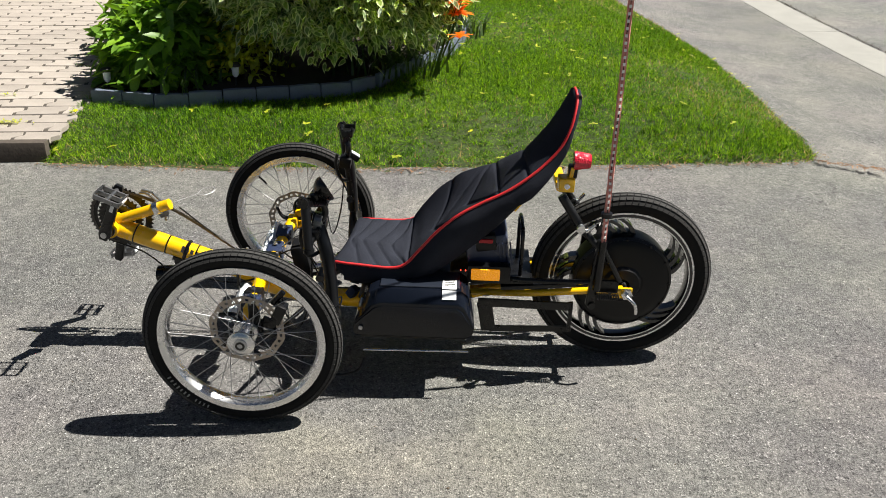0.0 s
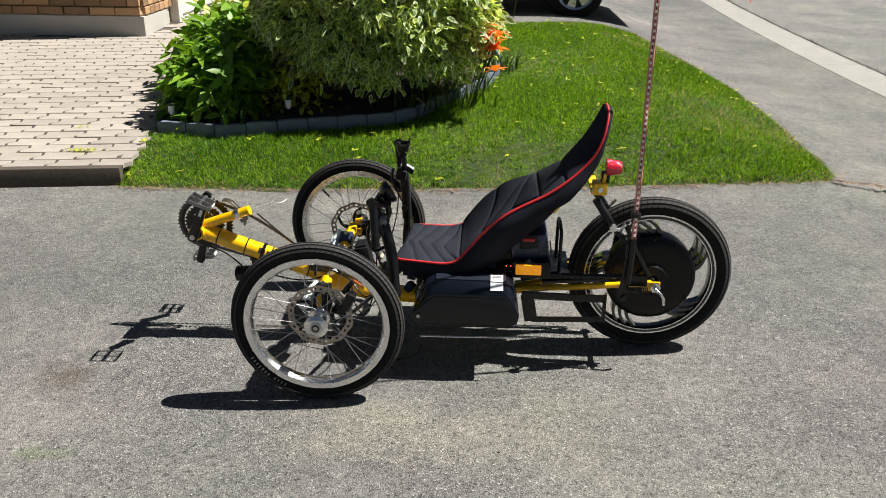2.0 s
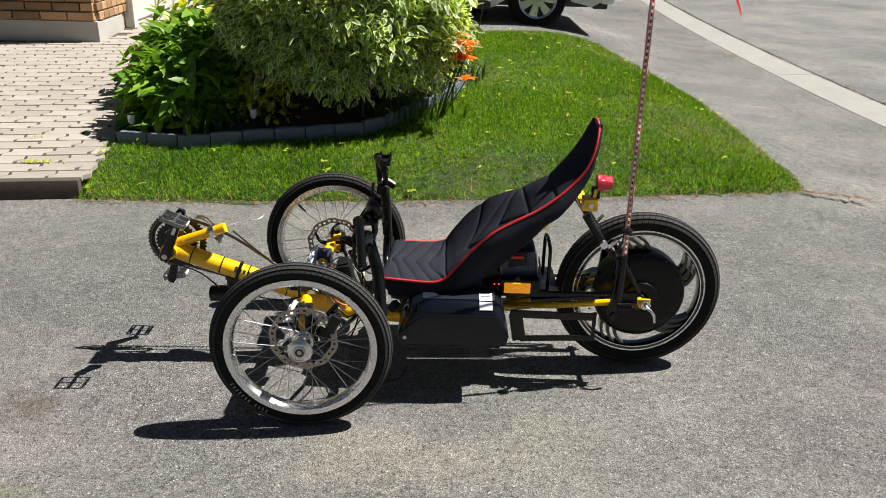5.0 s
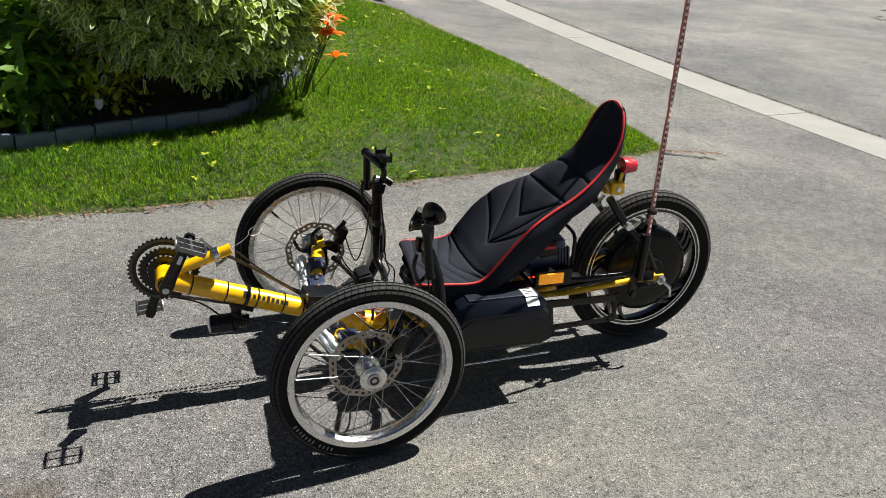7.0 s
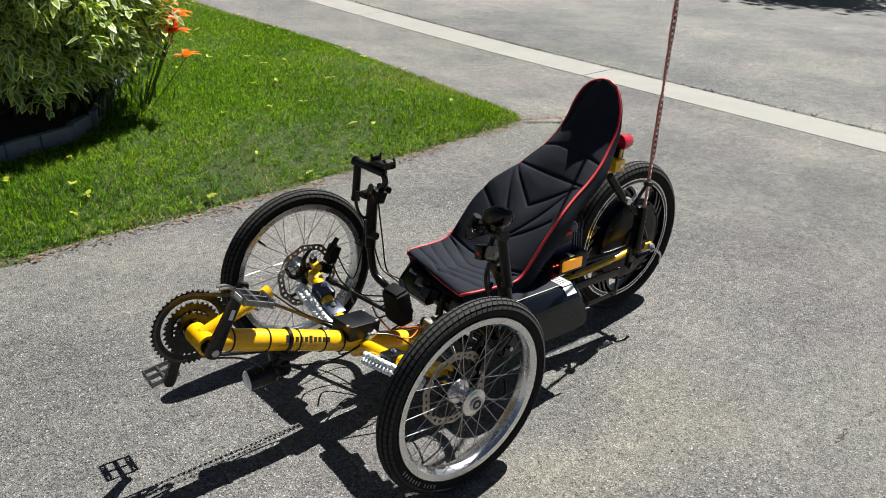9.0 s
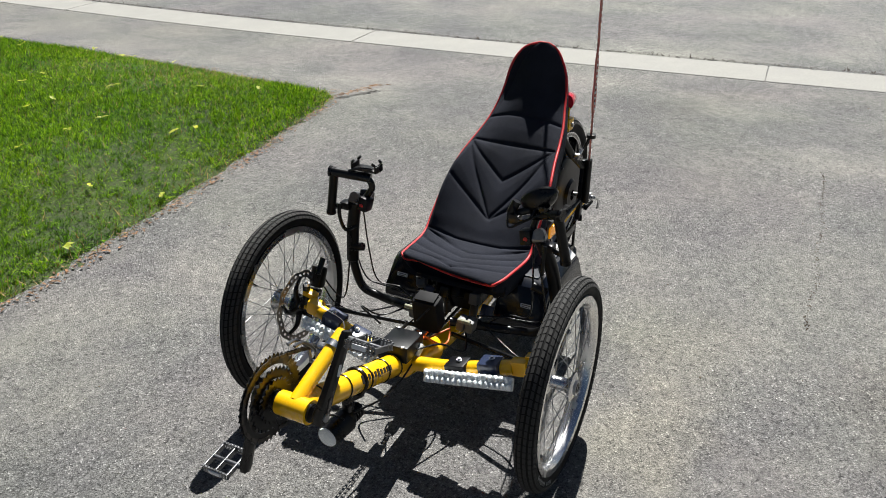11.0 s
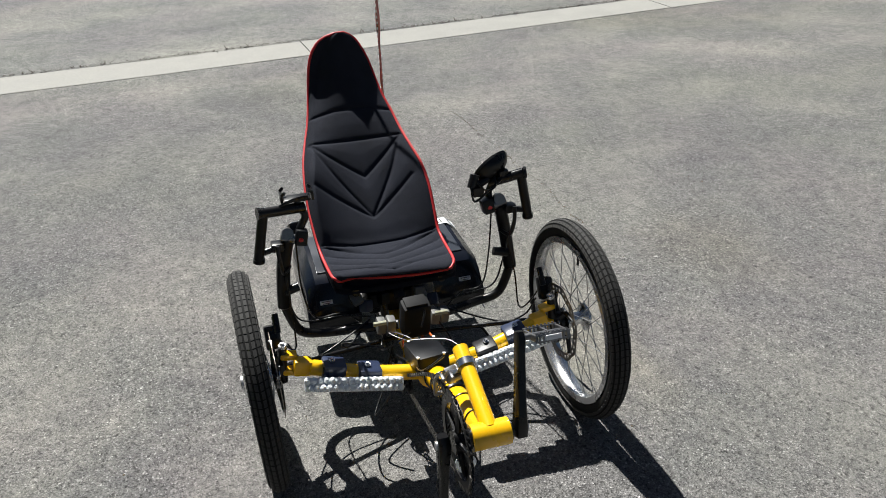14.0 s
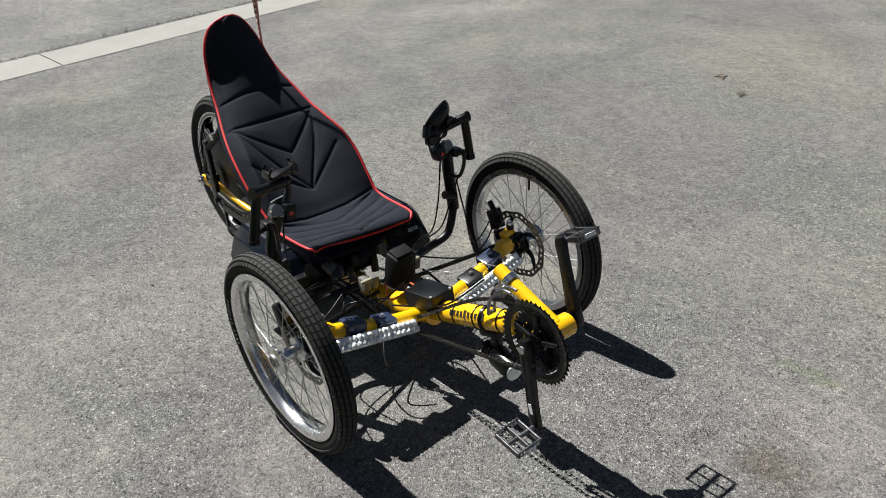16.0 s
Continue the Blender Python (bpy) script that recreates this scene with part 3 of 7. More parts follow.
# the corner of another lawn on the far side of the driveway
FAR_LAWN = [(1.75, -3.06), (2.05, -3.02), (2.35, -3.06), (2.60, -3.15), (2.85, -3.35), (3.0, -3.7), (3.1, -5.0), (3.0, -7.0), (1.4, -7.0), (1.5, -3.6), (1.6, -3.2)]


def far_z(px, py):
    return terrain(px, py) - 0.01 + 0.06 * np.clip(reach(px, py, FAR_LAWN + FAR_LAWN[:1]) / 0.3, 0, 1)


spread_mesh("far_lawn_ground", FAR_LAWN, 0.1, far_z, THATCH, "turf of the lawn corner across the driveway", "lawn", "structure")
px, py = scatter(FAR_LAWN, 26000)
blades("far_grass", px, py, far_z(px, py), rng.uniform(0.025, 0.065, len(px)), rng.uniform(0.002, 0.004, len(px)), rng.uniform(0.005, 0.045, len(px)), GRASS, "green grass of the lawn corner across the driveway", "grass")

# scraps of dead leaf on the driveway
for x, y, l, a in ((0.33, -0.53, 0.055, 0.4), (0.10, -0.35, 0.045, 0.1), (0.42, -0.90, 0.02, 1.0)):
    vs, fs = [], []
    for k in range(3):
        leaf_at(vs, fs, (x + 0.008 * k, y + 0.006 * k, 0.006), a + 1.9 * k, 0.2, l, l * 0.4, 0.3)
    tagged(bare("dead_leaf", vs, fs, BARK, None, True), "curled dark dead leaf on the asphalt", "leaf", "dead leaves")

# dark crumbs and pebbles on the driveway
bm = blank()
for i in range(260):
    x, y = rng.uniform(-3.5, 3.2), rng.uniform(-1.5, 3.6)
    r = rng.uniform(0.001, 0.0035) if i > 10 else rng.uniform(0.003, 0.006)
    v = bmesh.ops.create_icosphere(bm, subdivisions=1, radius=r)["verts"]
    bmesh.ops.scale(bm, vec=(rng.uniform(0.7, 1.5), 1, 0.7), verts=v)
    bmesh.ops.translate(bm, vec=(x, y, r * 0.4), verts=v)
# a row of crumbs stands in for the thin seam crack
for i in range(170):
    u = rng.uniform(0, 1)
    r = rng.uniform(0.001, 0.0028)
    v = bmesh.ops.create_icosphere(bm, subdivisions=1, radius=r)["verts"]
    bmesh.ops.translate(bm, vec=(0.45 + 1.5 * u + rng.normal(0, 0.006), 1.31 + 0.07 * u * u + 0.008 * math.sin(19 * u) + rng.normal(0, 0.006), r * 0.3), verts=v)
tagged(part("grit", bm, BARK, smooth=0), "small dark crumbs and pebbles on the asphalt, a row drawing a crack", "grit", kind="stuff")

# ---- flower bed ----
spread_mesh("flower_bed", BED, 0.07, lambda x, y: terrain(x, y) + 0.10 + 0.05 * np.clip(reach(x, y, BED + BED[:1]) / 0.5, 0, 1), SOIL, "dark mulched soil of the curved flower bed", "flower bed", "structure", jitter=0.008)

edging = thing("bed_edging", pose(0, 0, 0), "grey-blue low block edging round the flower bed", "garden edging")
front = BED[:12]
total = sum(math.dist(a, b) for a, b in zip(front, front[1:]))
count = int(total / 0.178)
bm = blank()
prof = [(-0.0895, 0.0), (0.0895, 0.0), (0.0895, 0.104), (0.084, 0.108), (0.0, 0.110), (-0.084, 0.108), (-0.0895, 0.104)]
fr = [[bm.verts.new((x, y, z)) for x, z in prof] for y in (-0.018, 0.018)]
bm.faces.new(fr[0])
bm.faces.new(fr[1][::-1])
for i in range(7):
    bm.faces.new((fr[0][i], fr[1][i], fr[1][(i + 1) % 7], fr[0][(i + 1) % 7]))
bmesh.ops.bevel(bm, geom=list(bm.edges), offset=0.0016, segments=1, affect='EDGES')
block = finish(bm, EDGING, "edging_block", 0)
for i in range(count):
    p, q = sway(front, (i + 0.5) / count), sway(front, min(1, (i + 0.6) / count))
    ob = new("edging_block", block)
    ob.parent = edging
    z = float(lawn_z(np.array(p.x), np.array(p.y)))
    ob.matrix_basis = pose(p.x, p.y, z - 0.03 + rng.uniform(-0.0015, 0.0015), rng.uniform(-1.5, 1.5), rng.uniform(-0.6, 0.6), math.degrees(math.atan2(q.y - p.y, q.x - p.x)))


def shrub(name, c, radii, leaves, length, width, mats, label, category, stems, rim=0.0, lowest=0.1, droop=0.35, clumps=60, lean=0.0, tight=0.085, dome=False, bulge=0.45):
    """Stems that fork out of one root and a crown of leaf clumps round their ends."""
    root = thing(name, pose(*c), label, category)
    for i in range(stems):
        bm = blank()
        a, e = rng.uniform(0, 6.28), rng.uniform(0.25, 1.0)
        tip = Vector((math.cos(a) * radii[0] * e * 0.8, math.sin(a) * radii[1] * e * 0.8, radii[2] * rng.uniform(0.55, 0.95)))
        midp = tip * 0.5 + Vector((0, 0, radii[2] * 0.12))
        tube(bm, smooth_path([(rng.normal(0, 0.05), rng.normal(0, 0.05), -0.02), midp, tip], 4), [0.010, 0.009, 0.009, 0.008, 0.007, 0.006, 0.005, 0.004, 0.003], 5)
        part("stem", bm, BARK, root)
    centres = []
    for i in range(clumps):
        a, zz = rng.uniform(0, 6.28), rng.uniform(lowest, 1.0)
        rr = math.sqrt(max(0.05, 1 - (max(0, zz - bulge) / (1.03 - bulge)) ** 2)) * rng.uniform(0.55, 1.06)
        rr *= 0.45 + 0.55 * min(1, zz / 0.55)
        if dome:
            rr = math.sqrt(1.04 - zz ** 1.5) * rng.uniform(0.4, 1.0)
        centres.append((math.cos(a) * radii[0] * rr + lean * (1 - zz), math.sin(a) * radii[1] * rr, radii[2] * zz))
    vs, fs, idx = [], [], []
    for i in range(leaves):
        cx, cy, cz = centres[i % clumps]
        p = Vector((cx, cy, cz)) + Vector(rng.normal(0, tight, 3).tolist())
        p.z = max(p.z, 0.03)
        yaw = math.atan2(p.y, p.x) + rng.normal(0, 0.9)
        leaf_at(vs, fs, tuple(p), yaw, rng.normal(-droop, 0.5), length * rng.uniform(0.6, 1.2), width * rng.uniform(0.7, 1.2), rng.uniform(0.05, 0.3), rng.normal(0, 0.5), idx, rim)
    bare("crown", vs, fs, mats, root, True, idx if rim else None)
    return root


shrub("dogwood_shrub", (-0.80, 5.10, 0.17), (0.80, 0.66, 1.20), 27000, 0.086, 0.034, [LEAF_MID, LEAF_RIM], "variegated dogwood shrub with cream-edged green leaves", "shrub", 18, rim=0.32, lowest=0.24, droop=0.30, clumps=290, lean=0.10, tight=0.060, bulge=0.22)
shrub("broadleaf_plant", (-1.67, 4.86, 0.14), (0.29, 0.34, 0.36), 2300, 0.145, 0.052, LEAF, "lush plant with broad glossy bright green leaves", "plant", 10, lowest=0.02, droop=0.12, clumps=100, lean=-0.08, tight=0.07, dome=True)
shrub("broadleaf_plant", (-1.80, 5.48, 0.17), (0.34, 0.42, 0.48), 2500, 0.145, 0.052, LEAF, "taller broad-leaved plant beside the paved walk", "plant", 10, lowest=0.02, droop=0.12, clumps=110, lean=-0.06, tight=0.07, dome=True)
shrub("lime_plant", (-1.24, 4.86, 0.17), (0.12, 0.11, 0.24), 620, 0.050, 0.028, LEAF_LIME, "small yellow-green foliage plant in the bed", "plant", 5, lowest=0.3, clumps=16)
shrub("leafy_plant", (-1.92, 5.75, 0.2), (0.12, 0.12, 0.66), 90, 0.11, 0.05, LEAF_LIME, "thin tall yellow-green seedling in the bed", "plant", 3, lowest=0.3, clumps=10)


def flowers(name, spots, c, stalk, petal_mat, label, category, strap=0, size=0.05, strap_mat=None):
    root = thing(name, pose(*c), label, category)
    if strap:
        vs, fs = [], []
        for i in range(strap):
            a, l = rng.uniform(0, 6.28), rng.uniform(0.18, 0.34)
            b = Vector((rng.normal(0, 0.10), rng.normal(0, 0.12), 0))
            prev = None
            for k in range(5):
                u = k / 4
                q = b + Vector((math.cos(a), math.sin(a), 0)) * l * u * u * 0.9 + Vector((0, 0, l * (1.25 * u - 0.75 * u * u)))
                w = 0.009 * (1 - u * 0.9)
                n = len(vs)
                vs.extend([(q.x - math.sin(a) * w, q.y + math.cos(a) * w, q.z), (q.x + math.sin(a) * w, q.y - math.cos(a) * w, q.z)])
                if k:
                    fs.append((n - 2, n - 1, n + 1, n))
        bare("foliage", vs, fs, strap_mat or LEAF_DARK, root, True)
    for x, y, z in spots:
        bm = blank()
        tube(bm, smooth_path([(x * 0.5, y * 0.5, 0.0), (x * 0.8, y * 0.8, z * 0.6), (x, y, z)], 4), 0.003, 5)
        st = part("flower_stalk", bm, LEAF_DARK, root)
        vs, fs = [], []
        t0 = rng.uniform(0, 6.28)
        for k in range(6):
            leaf_at(vs, fs, (x, y, z), t0 + k * 1.047, 0.5 + rng.normal(0, 0.15), size * rng.uniform(0.85, 1.15), size * 0.42, 0.4)
        bare("bloom", vs, fs, petal_mat, st, True)
    return root


flowers("orange_daylily", [(0.23 + rng.normal(0, 0.04), -0.24 + rng.normal(0, 0.06), rng.uniform(0.28, 0.56)) for i in range(10)], (-0.24, 5.10, 0.17), 0.4, PETAL, "orange daylilies in bloom at the end of the bed", "flowers", 45, 0.092)
flowers("orange_daylily", [(rng.normal(0, 0.1), rng.normal(0, 0.1), rng.uniform(0.55, 0.68)) for i in range(5)], (0.04, 6.15, 0.2), 0.4, PETAL, "orange daylilies standing tall behind the shrub", "flowers", 60, 0.07)
flowers("red_flowers", [(rng.normal(0, 0.07), rng.normal(0, 0.07), rng.uniform(0.20, 0.36)) for i in range(30)], (-1.31, 5.42, 0.20), 0.3, RED_PETAL, "small red flowers between the shrubs", "flowers", 14, 0.046)
flowers("red_flowers", [(rng.normal(0, 0.06), rng.normal(0, 0.05), rng.uniform(0.20, 0.32)) for i in range(18)], (-1.09, 4.93, 0.20), 0.3, RED_PETAL, "small crimson flowers in the shade of the dogwood", "flowers", 10, 0.042)
for x, y, s in ((-0.32, 5.32, 60), (-0.52, 5.05, 36), (-0.14, 5.62, 50), (-1.5, 4.6, 26)):
    flowers("strap_leaf_clump", [], (x, y, 0.17), 0, PETAL, "clump of dark green strap leaves behind the edging", "plant", s)


def solar_light(x, y, z):
    root = thing("solar_light", pose(x, y, z), "small dark solar garden light on a stake", "garden light", "solar lights")
    bm = blank()
    rod(bm, (0, 0, -0.04), (0, 0, 0.09), 0.006, 8)
    part("stake", bm, PLASTIC, root)
    bm = blank()
    lathe(bm, [(0.010, 0.085), (0.020, 0.10), (0.022, 0.145), (0.010, 0.15)], "z", 14, closed=False)
    part("lens", bm, CLEAR, root, "clear ribbed plastic lens")
    bm = blank()
    lathe(bm, [(0.030, 0.146), (0.034, 0.152), (0.026, 0.166), (0.006, 0.170)], "z", 16, closed=False)
    part("cap", bm, PLASTIC, root, "black solar cap")
    return root


solar_light(-1.95, 4.53, 0.11)
solar_light(-1.25, 4.66, 0.13)

# ---- paved walk with its timber ----
PATH_EDGE = [(-1.98, 3.78), (-2.04, 4.40), (-2.34, 6.2), (-2.48, 7.4), (-2.50, 8.7)]


def edge_x(y):
    for (x0, y0), (x1, y1) in zip(PATH_EDGE, PATH_EDGE[1:]):
        if y <= y1 or y1 == 8.7:
            return x0 + (x1 - x0) * (y - y0) / (y1 - y0)


def timber_y(x):
    return 3.800 + 0.135 * (x + 1.97)


def walk_z(x, y):
    return terrain(x, y) + 0.090


spread_mesh("pavement", [(-9.0, timber_y(-9.0))] + PATH_EDGE + [(-9.0, 8.7)], 0.1, walk_z, SAND, "walk of pale interlocking pavers with dark sandy joints", "pavement", "structure")
walk_base = bpy.data.objects["pavement"]
timber = thing("timber_edging", pose(-1.97, 3.800, 0, 0, 0, math.degrees(math.atan(0.135))), "weathered grey landscape timber in front of the pavers", "timber")
for x0, x1 in ((-2.45, 0.0), (-4.9, -2.46), (-7.2, -4.91)):
    bm = box(blank(), ((x0 + x1) / 2, -0.030, 0.046), (x1 - x0 - 0.006, 0.06, 0.112), 0.010)
    for v in bm.verts:
        v.co.z += 0.004 * math.sin(v.co.x * 9) * (v.co.z > 0.05)
    part("beam", bm, TIMBER, timber)

# ---- the house corner with its garage ----
house = thing("house", pose(0, 0, 0.16), "buff brick house corner with a white garage door", "house", kind="structure")
HX, HY = -3.11, 7.10
bm = box(blank(), (HX - 4.02, HY + 0.32 + 4.5, 1.45), (8.0, 9.6, 2.7), 0)
part("wall", bm, MORTAR, house, "mortar backing of the brick wall", 0)
bm = box(blank(), (HX - 4.0, HY + 0.30, 0.135), (8.0, 0.60, 0.27), 0.006)
part("foundation", bm, STONE, house, "smooth grey concrete foundation", 0)
bm = blank()
for a, b in (((-8.2, -0.7, 2.8), (0.5, -0.7, 2.8)),):
    x0, x1, y0, y1 = HX - 8.6, HX + 0.5, HY - 0.5, HY + 9.8
    v = [bm.verts.new(p) for p in ((x0, y0, 2.78), (x1, y0, 2.78), (x1, y1, 2.78), (x0, y1, 2.78), (x0 + 2, (y0 + y1) / 2, 5.2), (x1 - 2, (y0 + y1) / 2, 5.2))]
    for f in ((0, 1, 5, 4), (1, 2, 5), (2, 3, 4, 5), (3, 0, 4), (3, 2, 1, 0)):
        bm.faces.new([v[i] for i in f])
part("roof", bm, ROOFING, house, "dark shingled hip roof", 0)
bm = box(blank(), (HX + 0.008, HY + 2.30, 1.16), (0.05, 3.0, 2.1), 0.004)
door = part("garage_door", bm, SIDING, house, "white sectional garage door", 0)
for i in range(4):
    for k in range(5):
        bm = box(blank(), (HX + 0.036, HY + 1.10 + k * 0.6, 0.38 + i * 0.52), (0.034, 0.50, 0.40), 0.012)
        part("door_panel", bm, SIDING, door, smooth=0)
bm = blank()
box(bm, (HX + 0.03, HY + 0.745, 1.2), (0.09, 0.10, 2.2), 0.006)
box(bm, (HX + 0.03, HY + 3.86, 1.2), (0.09, 0.12, 2.2), 0.006)
box(bm, (HX + 0.03, HY + 2.30, 2.31), (0.09, 3.2, 0.14), 0.006)
part("door_frame", bm, SIDING, house, "white painted door frame", 0)
bm = blank()
rod(bm, (HX + 0.09, HY + 4.05, 0.1), (HX + 0.09, HY + 4.05, 2.7), 0.035, 12)
part("downpipe", bm, SIDING, house, "white downpipe beside the garage door")
bm = prism(blank(), [(HX - 0.05, HY + 0.62), (HX + 1.30, HY + 0.74), (HX + 1.30, HY + 3.9), (HX - 0.05, HY + 3.9)], 0.0, 0.085)
part("garage_apron", bm, CONCRETE, house, "concrete sill slab before the garage door", 0)

# ---- parked car ----
def road_wheel(root, x, y, flip):
    bm = lathe(blank(), [(0.215, -0.09), (0.26, -0.10), (0.30, -0.095), (0.315, -0.07), (0.318, 0.0), (0.315, 0.07), (0.30, 0.095), (0.26, 0.10), (0.215, 0.09)], "y", 40)
    tyre = part("wheel", bm, RUBBER, root, "black car tyre on a silver wheel")
    tyre.matrix_basis = pose(x, y, 0.318, 0, 0, 180 if flip else 0)
    bm = lathe(blank(), [(0.222, -0.075), (0.222, 0.06), (0.19, 0.05), (0.195, -0.06)], "y", 40)
    part("rim", bm, ALLOY, tyre)
    part("hub_cap", disc(blank(), (0, -0.055, 0), 0.06, 0.05, "y", 20), ALLOY, tyre)
    for k in range(7):
        bm = blank()
        a = 2 * math.pi * k / 7
        p, q = Vector((math.cos(a) * 0.04, -0.062, math.sin(a) * 0.04)), Vector((math.cos(a) * 0.205, -0.05, math.sin(a) * 0.205))
        s = Vector((-math.sin(a), 0, math.cos(a)))
        v = [bm.verts.new(w) for w in (p - s * 0.026, p + s * 0.026, q + s * 0.05, q - s * 0.05)]
        w = [bm.verts.new(u.co + Vector((0, 0.03, 0))) for u in v]
        bm.faces.new(v)
        bm.faces.new(w[::-1])
        for i in range(4):
            bm.faces.new((v[i], w[i], w[(i + 1) % 4], v[(i + 1) % 4]))
        part("wheel_spoke", bm, ALLOY, tyre)
    bm = disc(blank(), (0, 0.0, 0), 0.19, 0.02, "y", 24)
    part("brake_drum", bm, PLASTIC, tyre)


def parked_car(x_rear, y_near):
    root = thing("car", pose(x_rear, y_near, 0.20), "white minivan parked on the neighbouring driveway", "car")
    wide = 1.74
    side = [(-0.02, 0.34), (0.03, 0.62), (-0.05, 0.98), (-0.22, 1.62), (-0.5, 1.70), (-2.4, 1.70), (-3.25, 1.15), (-4.25, 0.92), (-4.48, 0.62), (-4.44, 0.30)]
    arch = []
    for cx in (-3.62, -0.80):
        arch.append([(cx + 0.37 * math.cos(a), 0.30 + 0.36 * math.sin(a)) for a in [math.pi - i * math.pi / 10 for i in range(11)]])
    low = [(-4.36, 0.24)] + arch[0] + [(-3.1, 0.22), (-1.3, 0.22)] + arch[1] + [(-0.2, 0.25)]
    out = side + low
    bm = blank()
    rows = []
    for y in (0.0, wide):
        rows.append([bm.verts.new((x, y + (0.13 * max(0, z - 0.95) if y < 1 else -0.13 * max(0, z - 0.95)), z)) for x, z in out])
    n = len(out)
    for i in range(n):
        bm.faces.new((rows[0][i], rows[0][(i + 1) % n], rows[1][(i + 1) % n], rows[1][i]))
    bm.faces.new(rows[0])
    bm.faces.new(rows[1][::-1])
    bmesh.ops.triangulate(bm, faces=[f for f in bm.faces if len(f.verts) > 4])
    body = part("body", bm, CAR_PAINT, root, "white painted body", 30)
    bm = blank()
    box(bm, (-0.02, wide / 2, 0.42), (0.16, wide * 0.99, 0.30), 0.05)
    part("rear_bumper", bm, CAR_PAINT, root, "white painted bumper")
    bm = blank()
    box(bm, (-0.09, wide / 2, 0.25), (0.16, wide * 0.94, 0.06), 0.02)
    part("bumper_lip", bm, PLASTIC, root, "black lower lip of the bumper")
    bm = blank()
    box(bm, (-4.44, wide / 2, 0.42), (0.12, wide * 0.97, 0.30), 0.04)
    part("front_bumper", bm, CAR_PAINT, root, "white painted bumper")
    bm = blank()
    box(bm, (-2.2, 0.005, 0.245), (1.75, 0.05, 0.09), 0.015)
    part("sill", bm, PLASTIC, root, "dark plastic sill")
    bm = blank()
    box(bm, (-2.2, 0.0, 0.55), (1.9, 0.014, 0.05), 0.005)
    part("side_moulding", bm, CAR_PAINT, root)
    for x0, x1 in ((-0.95, -0.38), (-1.95, -1.02), (-2.75, -2.02)):
        bm = blank()
        v = [bm.verts.new(p) for p in ((x0, 0.000, 1.02), (x1, 0.000, 1.02), (x1 - 0.06, 0.075, 1.58), (x0 + 0.04, 0.075, 1.58))]
        bm.faces.new(v)
        bmesh.ops.translate(bm, vec=(0, -0.004, 0), verts=bm.verts)
        part("window", bm, WINDOW, root, "dark side window")
    bm = blank()
    box(bm, (-0.12, wide / 2, 1.3), (0.02, wide * 0.8, 0.5), 0.005, rotm(0, -15, 0))
    part("rear_window", bm, WINDOW, root)
    for y in (0.06, wide - 0.06):
        bm = box(blank(), (-0.02, y, 0.85), (0.10, 0.14, 0.42), 0.02)
        part("tail_lamp", bm, REDGLASS, root, "red tail lamp")
    for x in (-3.62, -0.80):
        road_wheel(root, x, 0.10, False)
        road_wheel(root, x, wide - 0.10, True)
    bm = box(blank(), (-2.2, wide / 2, 0.30), (4.0, wide * 0.84, 0.14), 0.02)
    part("underbody", bm, PLASTIC, root, "dark underbody")
    return root


parked_car(1.78, 9.10)


# ---- street tree whose shadow lies on the road ----
def street_tree(x, y, height, spread):
    root = thing("street_tree", pose(x, y, 0), "leafy street tree across the road", "tree")
    bm = blank()
    tube(bm, smooth_path([(0, 0, -0.1), (0.03, 0.02, height * 0.3), (-0.02, 0.05, height * 0.75)], 5), [0.14, 0.13, 0.12, 0.115, 0.11, 0.10, 0.09, 0.08, 0.07, 0.06, 0.05], 10)
    part("trunk", bm, BARK, root)
    centres = []
    for i in range(34):
        bm = blank()
        a, z0 = rng.uniform(0, 6.28), rng.uniform(0.35, 0.8) * height
        e = Vector((math.cos(a) * spread * rng.uniform(0.3, 1), math.sin(a) * spread * rng.uniform(0.3, 1), z0 + rng.uniform(0.1, 0.3) * height))
        tube(bm, smooth_path([(0, 0, z0), e * 0.5 + Vector((0, 0, z0 * 0.55)), e], 3), [0.05, 0.045, 0.04, 0.03, 0.025, 0.02, 0.012], 6)
        centres.append(e)
        part("limb", bm, BARK, root)
    vs, fs = [], []
    for i in range(5200):
        c = centres[i % len(centres)] + Vector(rng.normal(0, 0.33, 3).tolist())
        leaf_at(vs, fs, tuple(c), rng.uniform(0, 6.28), rng.normal(-0.2, 0.5), rng.uniform(0.12, 0.2), rng.uniform(0.08, 0.13))
    bare("crown", vs, fs, LEAF_MID, root, True)


street_tree(14.3, 8.6, 5.6, 1.9)


# ---- the recumbent trike: x runs rearwards from the front axle, y to its right ----
trike = thing("recumbent_trike", pose(-0.511, 2.222, 0, 0, 0, -0.5), "yellow and black electric recumbent trike with a black quilted seat", "trike")


def dup(ob, m):
    """A second copy of a part with its pieces, under the same thing."""
    c = copy_thing(ob, m)
    c.parent = ob.parent
    return c


